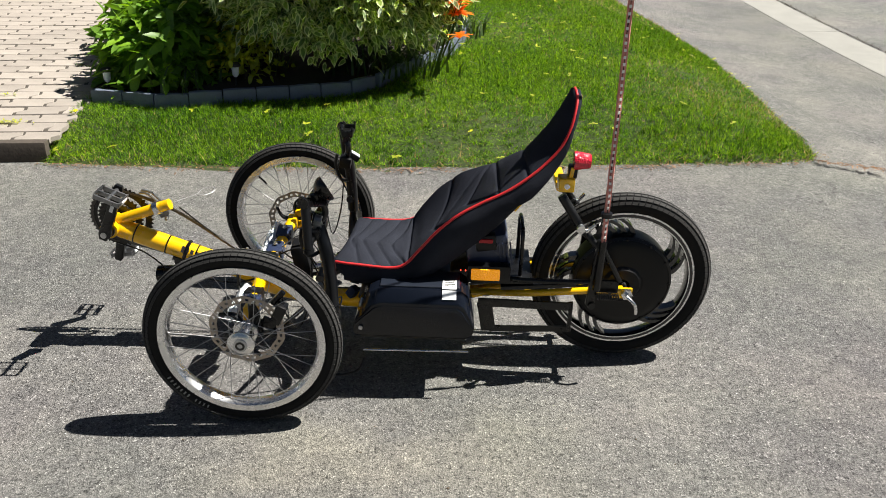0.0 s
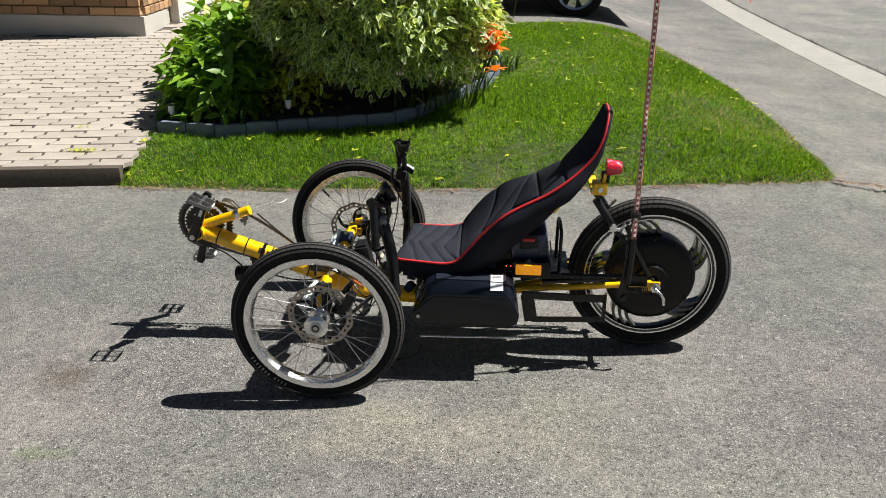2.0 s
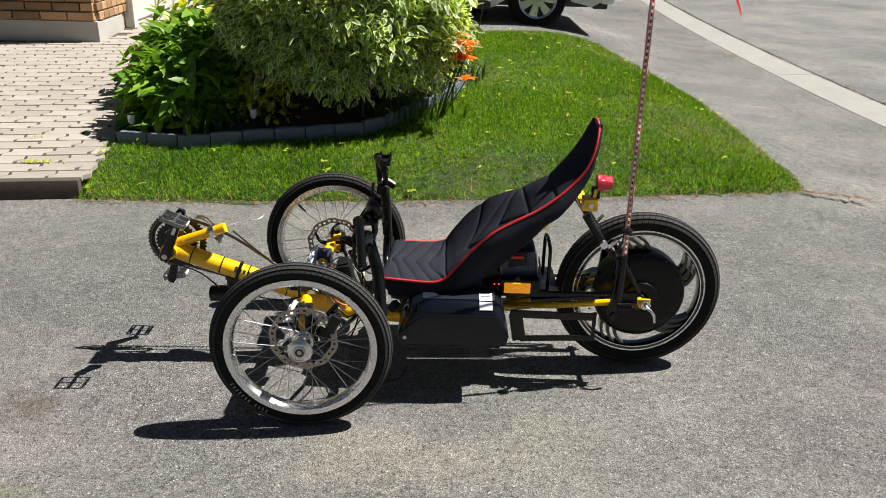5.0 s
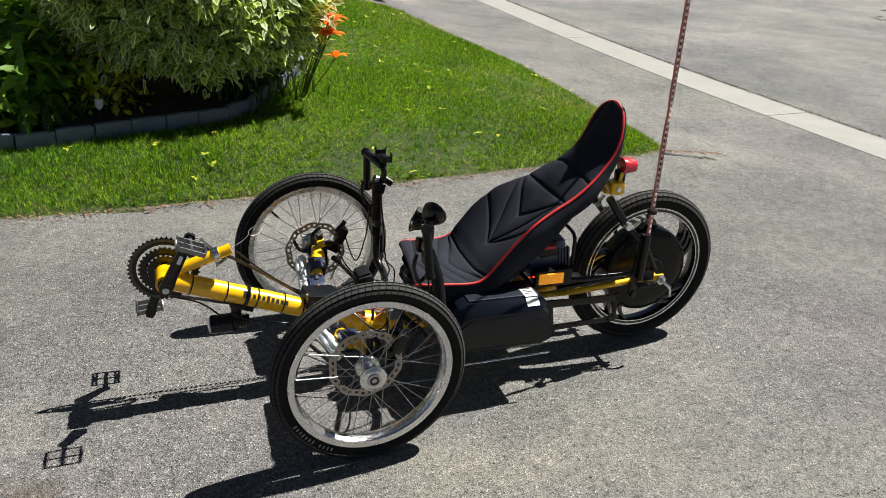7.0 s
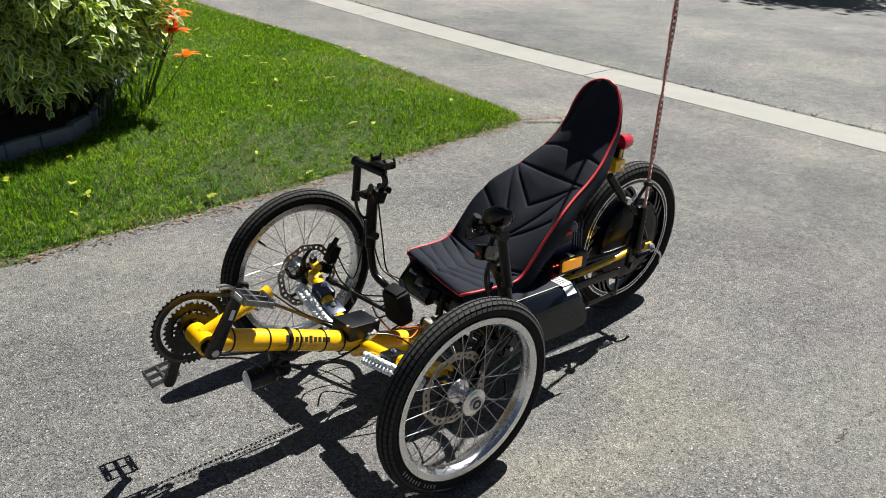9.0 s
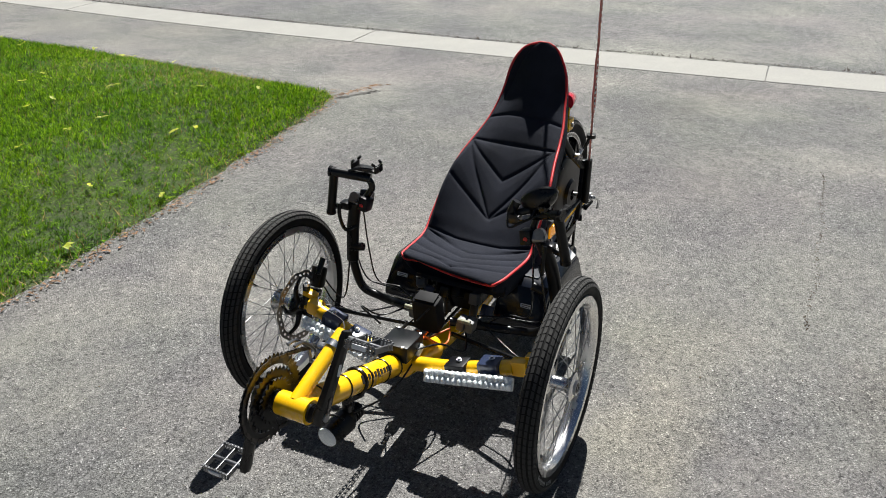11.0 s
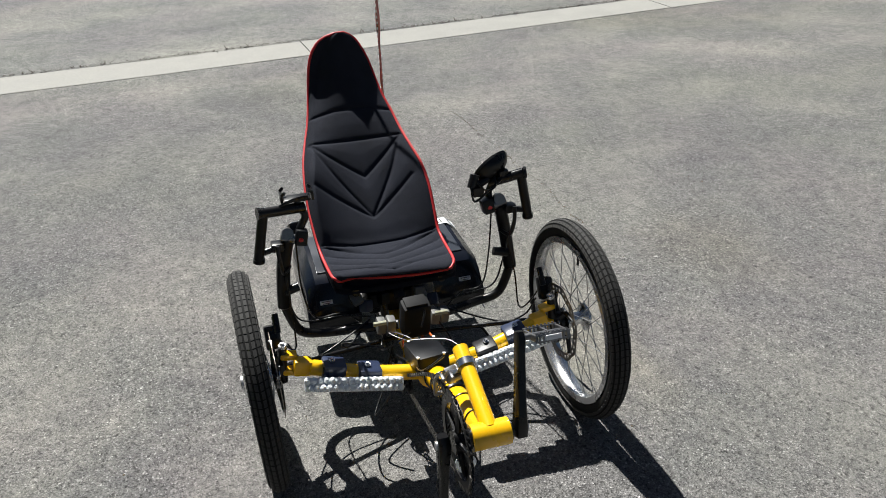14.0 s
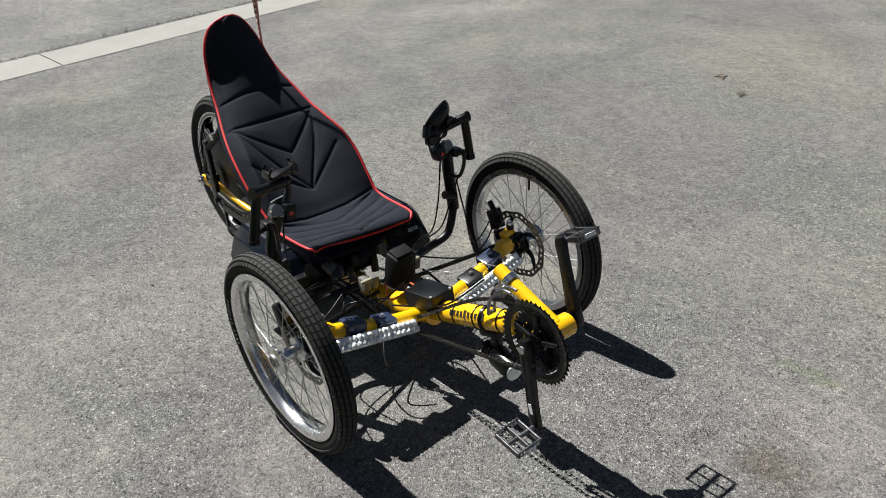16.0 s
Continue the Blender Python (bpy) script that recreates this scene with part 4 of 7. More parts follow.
def tyre_tread(bm, r, w, count, cols):
    """Blocks of tread that stand proud of the tyre's crown."""
    for i in range(count):
        a0 = 2 * math.pi * i / count
        for c in range(cols):
            f0, f1 = -1 + 2 * c / cols + 0.07, -1 + 2 * (c + 1) / cols - 0.07
            mid = (f0 + f1) / 2
            vs = []
            for f, da in ((f0, -0.42), (f1, -0.42), (f1, 0.42), (f0, 0.42)):
                ang = a0 + (da + 0.55 * abs(f)) * 2 * math.pi / count
                phi = f * 1.42
                for lift in (0.0, 0.0030):
                    rr = r - w / 2 + (w / 2 + lift) * math.cos(phi)
                    yy = (w / 2 + lift) * math.sin(phi)
                    vs.append(bm.verts.new((rr * math.cos(ang), yy, rr * math.sin(ang))))
            lo, hi = vs[0::2], vs[1::2]
            bm.faces.new(hi)
            for k in range(4):
                bm.faces.new((lo[k], lo[(k + 1) % 4], hi[(k + 1) % 4], hi[k]))
    return bm


def tyre_mesh(r, w, rim_r):
    prof = []
    cr = r - w / 2
    for k in range(19):
        phi = -2.35 + 4.70 * k / 18
        prof.append((cr + (w / 2) * math.cos(phi), (w / 2) * math.sin(phi)))
    prof += [(rim_r, w * 0.33), (rim_r, -w * 0.33)]
    return lathe(blank(), prof, "y", 72)


def sidewall_ring(r, y, t):
    return lathe(blank(), [(r - t, y), (r, y * 1.0), (r, y * 0.96), (r - t, y * 0.96)], "y", 72)


def brake_disc(parent, y, r, material):
    bm = blank()
    seg = 60
    for k in range(seg):
        a0, a1 = 2 * math.pi * k / seg, 2 * math.pi * (k + 1) / seg
        wav0, wav1 = r + 0.0022 * math.sin(10 * a0), r + 0.0022 * math.sin(10 * a1)
        hole = k % 2 == 0
        for ra, rb, on in ((0.80, 0.86, True), (0.86, 0.93, not hole), (0.93, 1.0, True)):
            if not on:
                continue
            q = [(wav0 * ra, a0), (wav0 * rb, a0), (wav1 * rb, a1), (wav1 * ra, a1)]
            top = [bm.verts.new((rr * math.cos(a), y + 0.0009, rr * math.sin(a))) for rr, a in q]
            bot = [bm.verts.new((rr * math.cos(a), y - 0.0009, rr * math.sin(a))) for rr, a in q]
            bm.faces.new(top)
            bm.faces.new(bot[::-1])
            for i in range(4):
                bm.faces.new((top[i], bot[i], bot[(i + 1) % 4], top[(i + 1) % 4]))
    ring = part("brake_disc", bm, material, parent, "drilled steel brake disc", 0)
    bm = blank()
    for k in range(5):
        a = 2 * math.pi * k / 5
        pts = smooth_path([(rr * math.cos(a + t), y, rr * math.sin(a + t)) for rr, t in ((0.018, 0.0), (0.045, 0.05), (r * 0.62, 0.22), (r * 0.84, 0.50))], 3)
        tube(bm, pts, [0.0095 - 0.0005 * i for i in range(len(pts))], 6)
    disc(bm, (0, y, 0), 0.027, 0.010, "y", 20)
    part("disc_spider", bm, BLACK, parent, "black five-armed disc carrier")
    for k in range(5):
        a = 2 * math.pi * k / 5 + 0.50
        part("disc_rivet", disc(blank(), (r * 0.85 * math.cos(a), y, r * 0.85 * math.sin(a)), 0.0042, 0.007, "y", 8), DULL, parent, smooth=0)
    return ring


R_FRONT = 0.262


def front_wheel():
    bm = blank()
    lathe(bm, [(0.008, -0.034), (0.026, -0.034), (0.030, -0.031), (0.036, -0.029), (0.036, -0.024), (0.024, -0.020), (0.0165, -0.012), (0.0165, 0.022), (0.032, 0.026), (0.034, 0.029), (0.034, 0.033), (0.018, 0.036), (0.014, 0.052), (0.008, 0.052)], "y", 32)
    hub = part("front_wheel", bm, STEEL, trike, "spoked front wheel with a bright hub")
    part("tyre", tyre_mesh(R_FRONT, 0.047, 0.211), RUBBER, hub, "black road tyre with a block tread")
    part("tread", tyre_tread(blank(), R_FRONT - 0.001, 0.047, 92, 6), TREAD, hub, "dusty tread blocks", 0)
    bm = blank()
    for k in range(11):
        a = 4.1 + 0.052 * k + (0.05 if k > 6 else 0)
        box(bm, (0.2345 * math.cos(a), -0.0234, 0.2345 * math.sin(a)), (0.0042, 0.0012, 0.0090 if k % 3 else 0.0110), 0.0, Matrix.Rotation(math.pi / 2 - a, 3, 'Y'))
    part("sidewall_print", bm, STRIPE, hub, "faint print on the sidewall", 0)
    bm = lathe(blank(), [(0.2205, -0.0215), (0.2205, -0.0165), (0.212, -0.014), (0.203, -0.006), (0.203, 0.006), (0.212, 0.014), (0.2205, 0.0165), (0.2205, 0.0215), (0.204, 0.0205), (0.1965, 0.010), (0.1965, -0.010), (0.204, -0.0205)], "y", 72)
    part("rim", bm, RIM, hub, "polished silver alloy rim")
    for k in range(32):
        side = -1 if k % 2 else 1
        yy = -0.0265 if side < 0 else 0.031
        fr = 0.033 if side < 0 else 0.031
        a = 2 * math.pi * k / 32
        b = a + (0.9 if (k // 2) % 2 else -0.9)
        bm = rod(blank(), (fr * math.cos(b), yy, fr * math.sin(b)), (0.1985 * math.cos(a), yy * 0.12, 0.1985 * math.sin(a)), 0.00105, 5)
        part("spoke", bm, SPOKE, hub, smooth=0)
    brake_disc(hub, 0.044, 0.1015, DISC)
    bm = rod(blank(), (0.197 * math.cos(2.0), 0, 0.197 * math.sin(2.0)), (0.158 * math.cos(2.0), 0, 0.158 * math.sin(2.0)), 0.0035, 8)
    part("valve", bm, BLACK, hub)
    bm = disc(blank(), (0, -0.036, 0), 0.0185, 0.006, "y", 20)
    part("axle_cap", bm, DULL, hub)
    bm = lathe(blank(), [(0.007, -0.0405), (0.0125, -0.0405), (0.0125, -0.0388), (0.007, -0.0388)], "y", 20)
    part("axle_ring", bm, INK, hub)
    return hub


TRACK = 0.407
left = front_wheel()
left.matrix_basis = pose(0.0, -TRACK, R_FRONT, 0, 0, 1.2) @ pose(0, 0, 0, 0, 25, 0)
dup(left, pose(0.0, TRACK, R_FRONT, 2.0, 0, 181.2) @ pose(0, 0, 0, 0, 70, 0))

# rear wheel with the hub motor
R_REAR = 0.274
XR = 1.060
bm = lathe(blank(), [(0.02, -0.062), (0.050, -0.060), (0.060, -0.050), (0.112, -0.046), (0.143, -0.040), (0.150, -0.034), (0.152, -0.02), (0.152, 0.02), (0.150, 0.034), (0.143, 0.040), (0.112, 0.046), (0.060, 0.050), (0.050, 0.060), (0.02, 0.062)], "y", 64)
rear = part("rear_wheel", bm, MOTOR, trike, "rear wheel with a large black hub motor")
rear.matrix_basis = pose(XR, 0.004, R_REAR)
part("tyre", tyre_mesh(R_REAR, 0.060, 0.212), RUBBER, rear, "wide black tyre with a block tread")
part("tread", tyre_tread(blank(), R_REAR - 0.001, 0.060, 84, 6), TREAD, rear, "dusty tread blocks", 0)
bm = lathe(blank(), [(0.222, -0.021), (0.222, -0.017), (0.208, -0.016), (0.206, 0.016), (0.222, 0.017), (0.222, 0.021), (0.204, 0.022), (0.200, 0.012), (0.200, -0.012), (0.204, -0.022)], "y", 72)
part("rim", bm, GLOSS, rear, "black cast rim with a bright machined edge")
for s in (-1, 1):
    bm = lathe(blank(), [(0.2215, s * 0.0225), (0.2165, s * 0.0225), (0.2165, s * 0.020), (0.2215, s * 0.020)], "y", 72)
    part("rim_edge", bm, RIM, rear, "machined silver rim edge")
    bm = lathe(blank(), [(0.2075, s * 0.0228), (0.2045, s * 0.0228), (0.2045, s * 0.020), (0.2075, s * 0.020)], "y", 72)
    part("rim_edge", bm, RIM, rear)
for g in range(5):
    for k in range(3):
        a = 2 * math.pi * (g / 5) + (k - 1) * 0.17 + 0.35
        pts = []
        for i in range(7):
            u = i / 6
            rr = 0.150 + 0.055 * u
            pts.append((rr, a + 0.30 * u ** 1.6))
        bm = blank()
        rows = []
        for rr, aa in pts:
            c, s_ = math.cos(aa), math.sin(aa)
            t = Vector((-s_, 0, c)) * 0.0075
            p = Vector((rr * c, 0, rr * s_))
            rows.append([bm.verts.new(p + t * q + Vector((0, h, 0))) for q, h in ((-1, -0.016), (1, -0.016), (1, 0.016), (-1, 0.016))])
        for r0, r1 in zip(rows, rows[1:]):
            for i in range(4):
                bm.faces.new((r0[i], r0[(i + 1) % 4], r1[(i + 1) % 4], r1[i]))
        bm.faces.new(rows[0])
        bm.faces.new(rows[-1][::-1])
        part("cast_spoke", bm, GLOSS, rear, "curved black cast spoke", 0)
for k in range(12):
    a = 2 * math.pi * k / 12
    bm = disc(blank(), (0.142 * math.cos(a), -0.042, 0.142 * math.sin(a)), 0.004, 0.006, "y", 8)
    part("motor_bolt", bm, BLACK, rear, smooth=0)
bm = lathe(blank(), [(0.142, -0.0415), (0.149, -0.0375), (0.149, -0.036), (0.141, -0.040)], "y", 64)
part("motor_rim", bm, BLACK, rear)

# ---- frame ----
Z = Vector((0, 0, 1))
BB = Vector((-0.488, 0.000, 0.386))
KN = Vector((-0.045, 0.0, 0.228))
bm = blank()
rod(bm, BB + Vector((0.015, 0, -0.006)), KN + Vector((0.05, 0, -0.018)), 0.0285, 24)
boom = part("boom", bm, YELLOW, trike, "thick yellow boom tube")
bm = blank()
rod(bm, BB + Vector((0, -0.038, 0)), BB + Vector((0, 0.038, 0)), 0.0265, 24)
part("bottom_bracket", bm, YELLOW, boom, "yellow bottom bracket shell")
bm = blank()
rod(bm, BB + Vector((0, -0.043, 0)), BB + Vector((0, 0.052, 0)), 0.020, 20)
part("bearing_cup", bm, BLACK, boom)
bm = blank()
post_a, post_b = BB + Vector((0.0, 0.0, 0.012)), Vector((-0.306, 0.000, 0.463))
rod(bm, post_a, post_b, 0.0165, 20)
part("derailleur_post", bm, YELLOW, boom, "yellow front derailleur post")
bm = blank()
ax = (post_b - post_a).normalized()
rod(bm, post_b - ax * 0.050, post_b - ax * 0.034, 0.0205, 20)
rod(bm, post_b - ax * 0.042 + Vector((0, -0.02, -0.01)), post_b - ax * 0.042 + Vector((0, 0.04, -0.012)), 0.006, 8)
part("post_clamp", bm, STEEL, boom, "bright clamp on the post")
# ties round the boom, and the dark wordmark shown as plain bars
d = (KN + Vector((0.05, 0, -0.018)) - (BB + Vector((0.015, 0, -0.006)))).normalized()
o = BB + Vector((0.015, 0, -0.006))
for s in (0.055, 0.155, 0.215, 0.245, 0.325, 0.385):
    bm = blank()
    ring = []
    side = d.cross(Z).normalized()
    up = side.cross(d)
    tube(bm, [o + d * s + 0.0292 * (math.cos(a) * side + math.sin(a) * up) for a in [2 * math.pi * k / 24 for k in range(24)]], 0.0022 if s != 0.215 else 0.006, 6, closed=True)
    part("cable_tie", bm, BLACK, boom)
for sgn in (-1, 1):
    for k in range(10):
        s = 0.205 + 0.0140 * k
        hh = 0.010 if k in (0, 5) else 0.0065
        side = d.cross(Z).normalized() * -sgn
        up = d.cross(side).normalized()
        up = up if up.z > 0 else -up
        nrm = (side * -1).normalized()
        nrm = nrm if nrm.y * sgn > 0 else -nrm
        p = o + d * s + (nrm * 0.86 + up * 0.5).normalized() * 0.0289
        bm = blank()
        box(bm, (0, 0, 0), (0.0085, 0.0012, 2 * hh), 0.0)
        e = (nrm * 0.86 + up * 0.5).normalized()
        w = d.cross(e).normalized()
        bmesh.ops.transform(bm, matrix=Matrix((d, e, w)).transposed().to_4x4(), verts=bm.verts)
        bmesh.ops.translate(bm, vec=p, verts=bm.verts)
        part("wordmark_bar", bm, INK, boom, smooth=0)

bm = blank()
rod(bm, (-0.06, 0, 0.222), (0.10, 0, 0.175), 0.034, 24)
part("frame_joint", bm, YELLOW, trike, "yellow frame joint behind the boom")
bm = blank()
tube(bm, smooth_path([(0.06, 0, 0.190), (0.20, 0, 0.165), (0.45, 0, 0.165), (0.62, 0, 0.205), (0.78, 0, 0.250)], 6), [0.027] * 13 + [0.026, 0.025, 0.024, 0.023, 0.021, 0.019, 0.018, 0.017, 0.016, 0.015, 0.014, 0.014], 20)
part("main_tube", bm, YELLOW, trike, "yellow main frame tube")
for s in (-1, 1):
    K = Vector((0.004, s * 0.318, 0.292))
    bm = blank()
    tube(bm, smooth_path([(-0.046, s * 0.02, 0.226), (-0.032, s * 0.15, 0.243), (-0.010, s * 0.285, 0.276)], 6), 0.0195, 18)
    arm = part("cross_arm", bm, YELLOW, trike, "yellow cross arm")
    bm = blank()
    box(bm, (-0.006, s * 0.302, 0.280), (0.032, 0.044, 0.042), 0.008, rotm(s * 12, 0, 0))
    box(bm, (0.012, s * 0.330, 0.306), (0.026, 0.040, 0.016), 0.005, rotm(s * 12, 0, 0))
    box(bm, (0.012, s * 0.330, 0.262), (0.026, 0.040, 0.016), 0.005, rotm(s * 12, 0, 0))
    part("kingpin_bracket", bm, YELLOW, arm, "yellow kingpin bracket")
    bm = blank()
    rod(bm, (0.012, s * 0.342, 0.330), (0.012, s * 0.350, 0.235), 0.011, 14)
    rod(bm, (0.012, s * 0.346, 0.262), (0.013, s * 0.385, 0.262), 0.010, 12)
    box(bm, (0.020, s * 0.352, 0.262), (0.040, 0.022, 0.050), 0.006)
    part("steering_knuckle", bm, BLACK, arm, "black steering knuckle")
    bm = blank()
    disc(bm, (0.012, s * 0.341, 0.334), 0.010, 0.008, "z", 12)
    rod(bm, (0.012, s * 0.341, 0.334), (0.012, s * 0.341, 0.344), 0.005, 8)
    part("kingpin_bolt", bm, STEEL, arm)
    # caliper behind the disc
    bm = blank()
    box(bm, (0.088, s * 0.358, 0.315), (0.030, 0.038, 0.060), 0.007, rotm(0, 25, 0))
    rod(bm, (0.070, s * 0.345, 0.335), (0.100, s * 0.345, 0.372), 0.008, 10)
    box(bm, (0.060, s * 0.352, 0.275), (0.050, 0.012, 0.030), 0.004, rotm(0, 30, 0))
    part("brake_caliper", bm, BLACK, arm, "black brake caliper")
    # padded clamps that hold the light bar
    for q in (0.150, 0.232):
        zc = 0.242 if q < 0.2 else 0.264
        bm = box(blank(), (-0.034 if q < 0.2 else -0.020, s * q, zc + 0.000), (0.050, 0.056, 0.046), 0.006, rotm(s * 13, 0, 0))
        cl = part("clamp", bm, NAVY if s > 0 or q > 0.2 else BOX, arm, "dark clamp block round the arm")
        bm = blank()
        rod(bm, (-0.034 if q < 0.2 else -0.020, s * q, zc + 0.024), (-0.034 if q < 0.2 else -0.020, s * q, zc + 0.034), 0.0042, 8)
        disc(bm, (-0.034 if q < 0.2 else -0.020, s * q, zc + 0.027), 0.0075, 0.003, "z", 12)
        part("clamp_screw", bm, STEEL, cl)
    # light bar
    a, b = Vector((-0.078, s * 0.074, 0.226)), Vector((-0.062, s * 0.306, 0.266))
    dd = (b - a).normalized()
    ff = Z.cross(dd).normalized()
    ff = ff if ff.x < 0 else -ff
    ff = (ff * 0.77 + dd.cross(ff).normalized() * (0.64 if dd.cross(ff).z > 0 else -0.64)).normalized()
    M = Matrix((dd, ff, dd.cross(ff))).transposed().to_4x4()
    bm = box(blank(), (0, -0.004, 0), ((b - a).length, 0.020, 0.034), 0.006)
    bmesh.ops.transform(bm, matrix=Matrix.Translation((a + b) / 2) @ M, verts=bm.verts)
    bar = part("light_bar", bm, CLEAR, trike, "clear led light bar under the cross arm")
    # wrapped in a clear dimpled sleeve: two rows of uneven bubbles
    for k in range(16):
        for j in (-1, 1):
            bm = blank()
            v = bmesh.ops.create_icosphere(bm, subdivisions=2, radius=0.0088)["verts"]
            bmesh.ops.scale(bm, vec=(0.9 + 0.12 * math.sin(5 * k + j), 0.75, 1.05), verts=v)
            bmesh.ops.translate(bm, vec=((k - 7.5 + 0.25 * j) * (b - a).length / 16.4, 0.0065 + 0.0012 * math.sin(7 * k + j), 0.0085 * j), verts=v)
            bmesh.ops.transform(bm, matrix=Matrix.Translation((a + b) / 2) @ M, verts=bm.verts)
            part("sleeve_bubble", bm, CLEAR, bar)
    # tie rod
    bm = blank()
    rod(bm, (0.15, s * 0.035, 0.205), (0.066, s * 0.335, 0.236), 0.0065, 10)
    rod(bm, (0.074, s * 0.312, 0.234), (0.060, s * 0.345, 0.238), 0.010, 10)
    part("tie_rod", bm, BLACK, trike, "thin black tie rod")

# headlamp and electronics boxes
bm = blank()
rod(bm, (-0.372, 0.014, 0.216), (-0.310, 0.006, 0.222), 0.0275, 28, 0.0285)
rod(bm, (-0.310, 0.006, 0.222), (-0.296, 0.005, 0.223), 0.0285, 28, 0.020)
for k in range(4):
    rod(bm, (-0.300 + 0.009 * k, 0.005, 0.223), (-0.296 + 0.009 * k, 0.005, 0.223), 0.0215, 24)
rod(bm, (-0.300, 0.005, 0.223), (-0.262, 0.003, 0.226), 0.017, 20)
box(bm, (-0.300, 0.003, 0.256), (0.030, 0.018, 0.040), 0.004)
box(bm, (-0.284, 0.002, 0.275), (0.070, 0.026, 0.014), 0.003, rotm(0, 20, 0))
lamp = part("headlamp", bm, BLACK, trike, "black round headlamp under the boom")
bm = blank()
v = bmesh.ops.create_uvsphere(bm, u_segments=18, v_segments=10, radius=0.0235)["verts"]
bmesh.ops.scale(bm, vec=(0.42, 1.08, 1.08), verts=v)
bmesh.ops.translate(bm, vec=(-0.373, 0.014, 0.216), verts=v)
part("lamp_lens", bm, CLEAR, lamp, "faceted clear lens")
bm = box(blank(), (-0.050, 0.008, 0.274), (0.104, 0.080, 0.044), 0.004, rotm(0, 8, 6))
cb = part("junction_box", bm, BOX, trike, "black plastic junction box on the boom")
for sx in (-1, 1):
    for sy in (-1, 1):
        bm = disc(blank(), (-0.050 + sx * 0.046, 0.008 + sy * 0.032, 0.2975 - sx * 0.0064), 0.004, 0.004, "z", 8)
        part("box_screw", bm, DULL, cb)
bm = box(blank(), (0.084, 0.000, 0.300), (0.052, 0.076, 0.104), 0.016, rotm(0, -10, 3))
sc = part("steering_box", bm, MATTE, trike, "black box on the steering pivot")
bm = box(blank(), (0.075, 0.000, 0.353), (0.036, 0.056, 0.005), 0.001, rotm(0, -14, 3))
part("box_lid", bm, MATTE, sc)
for s in (-1, 1):
    for k in range(2):
        bm = box(blank(), (0.150, s * (0.060 + 0.026 * k) - 0.008, 0.250), (0.036, 0.023, 0.036), 0.005, rotm(8, 0, 0))
        part("bar_clamp", bm, GREY, trike, "grey bar clamp block")
    bm = blank()
    rod(bm, (0.132, s * 0.066, 0.268), (0.132, s * 0.10, 0.268), 0.006, 8)
    part("connector", bm, LIME, trike, "pale grey-green cable connector")

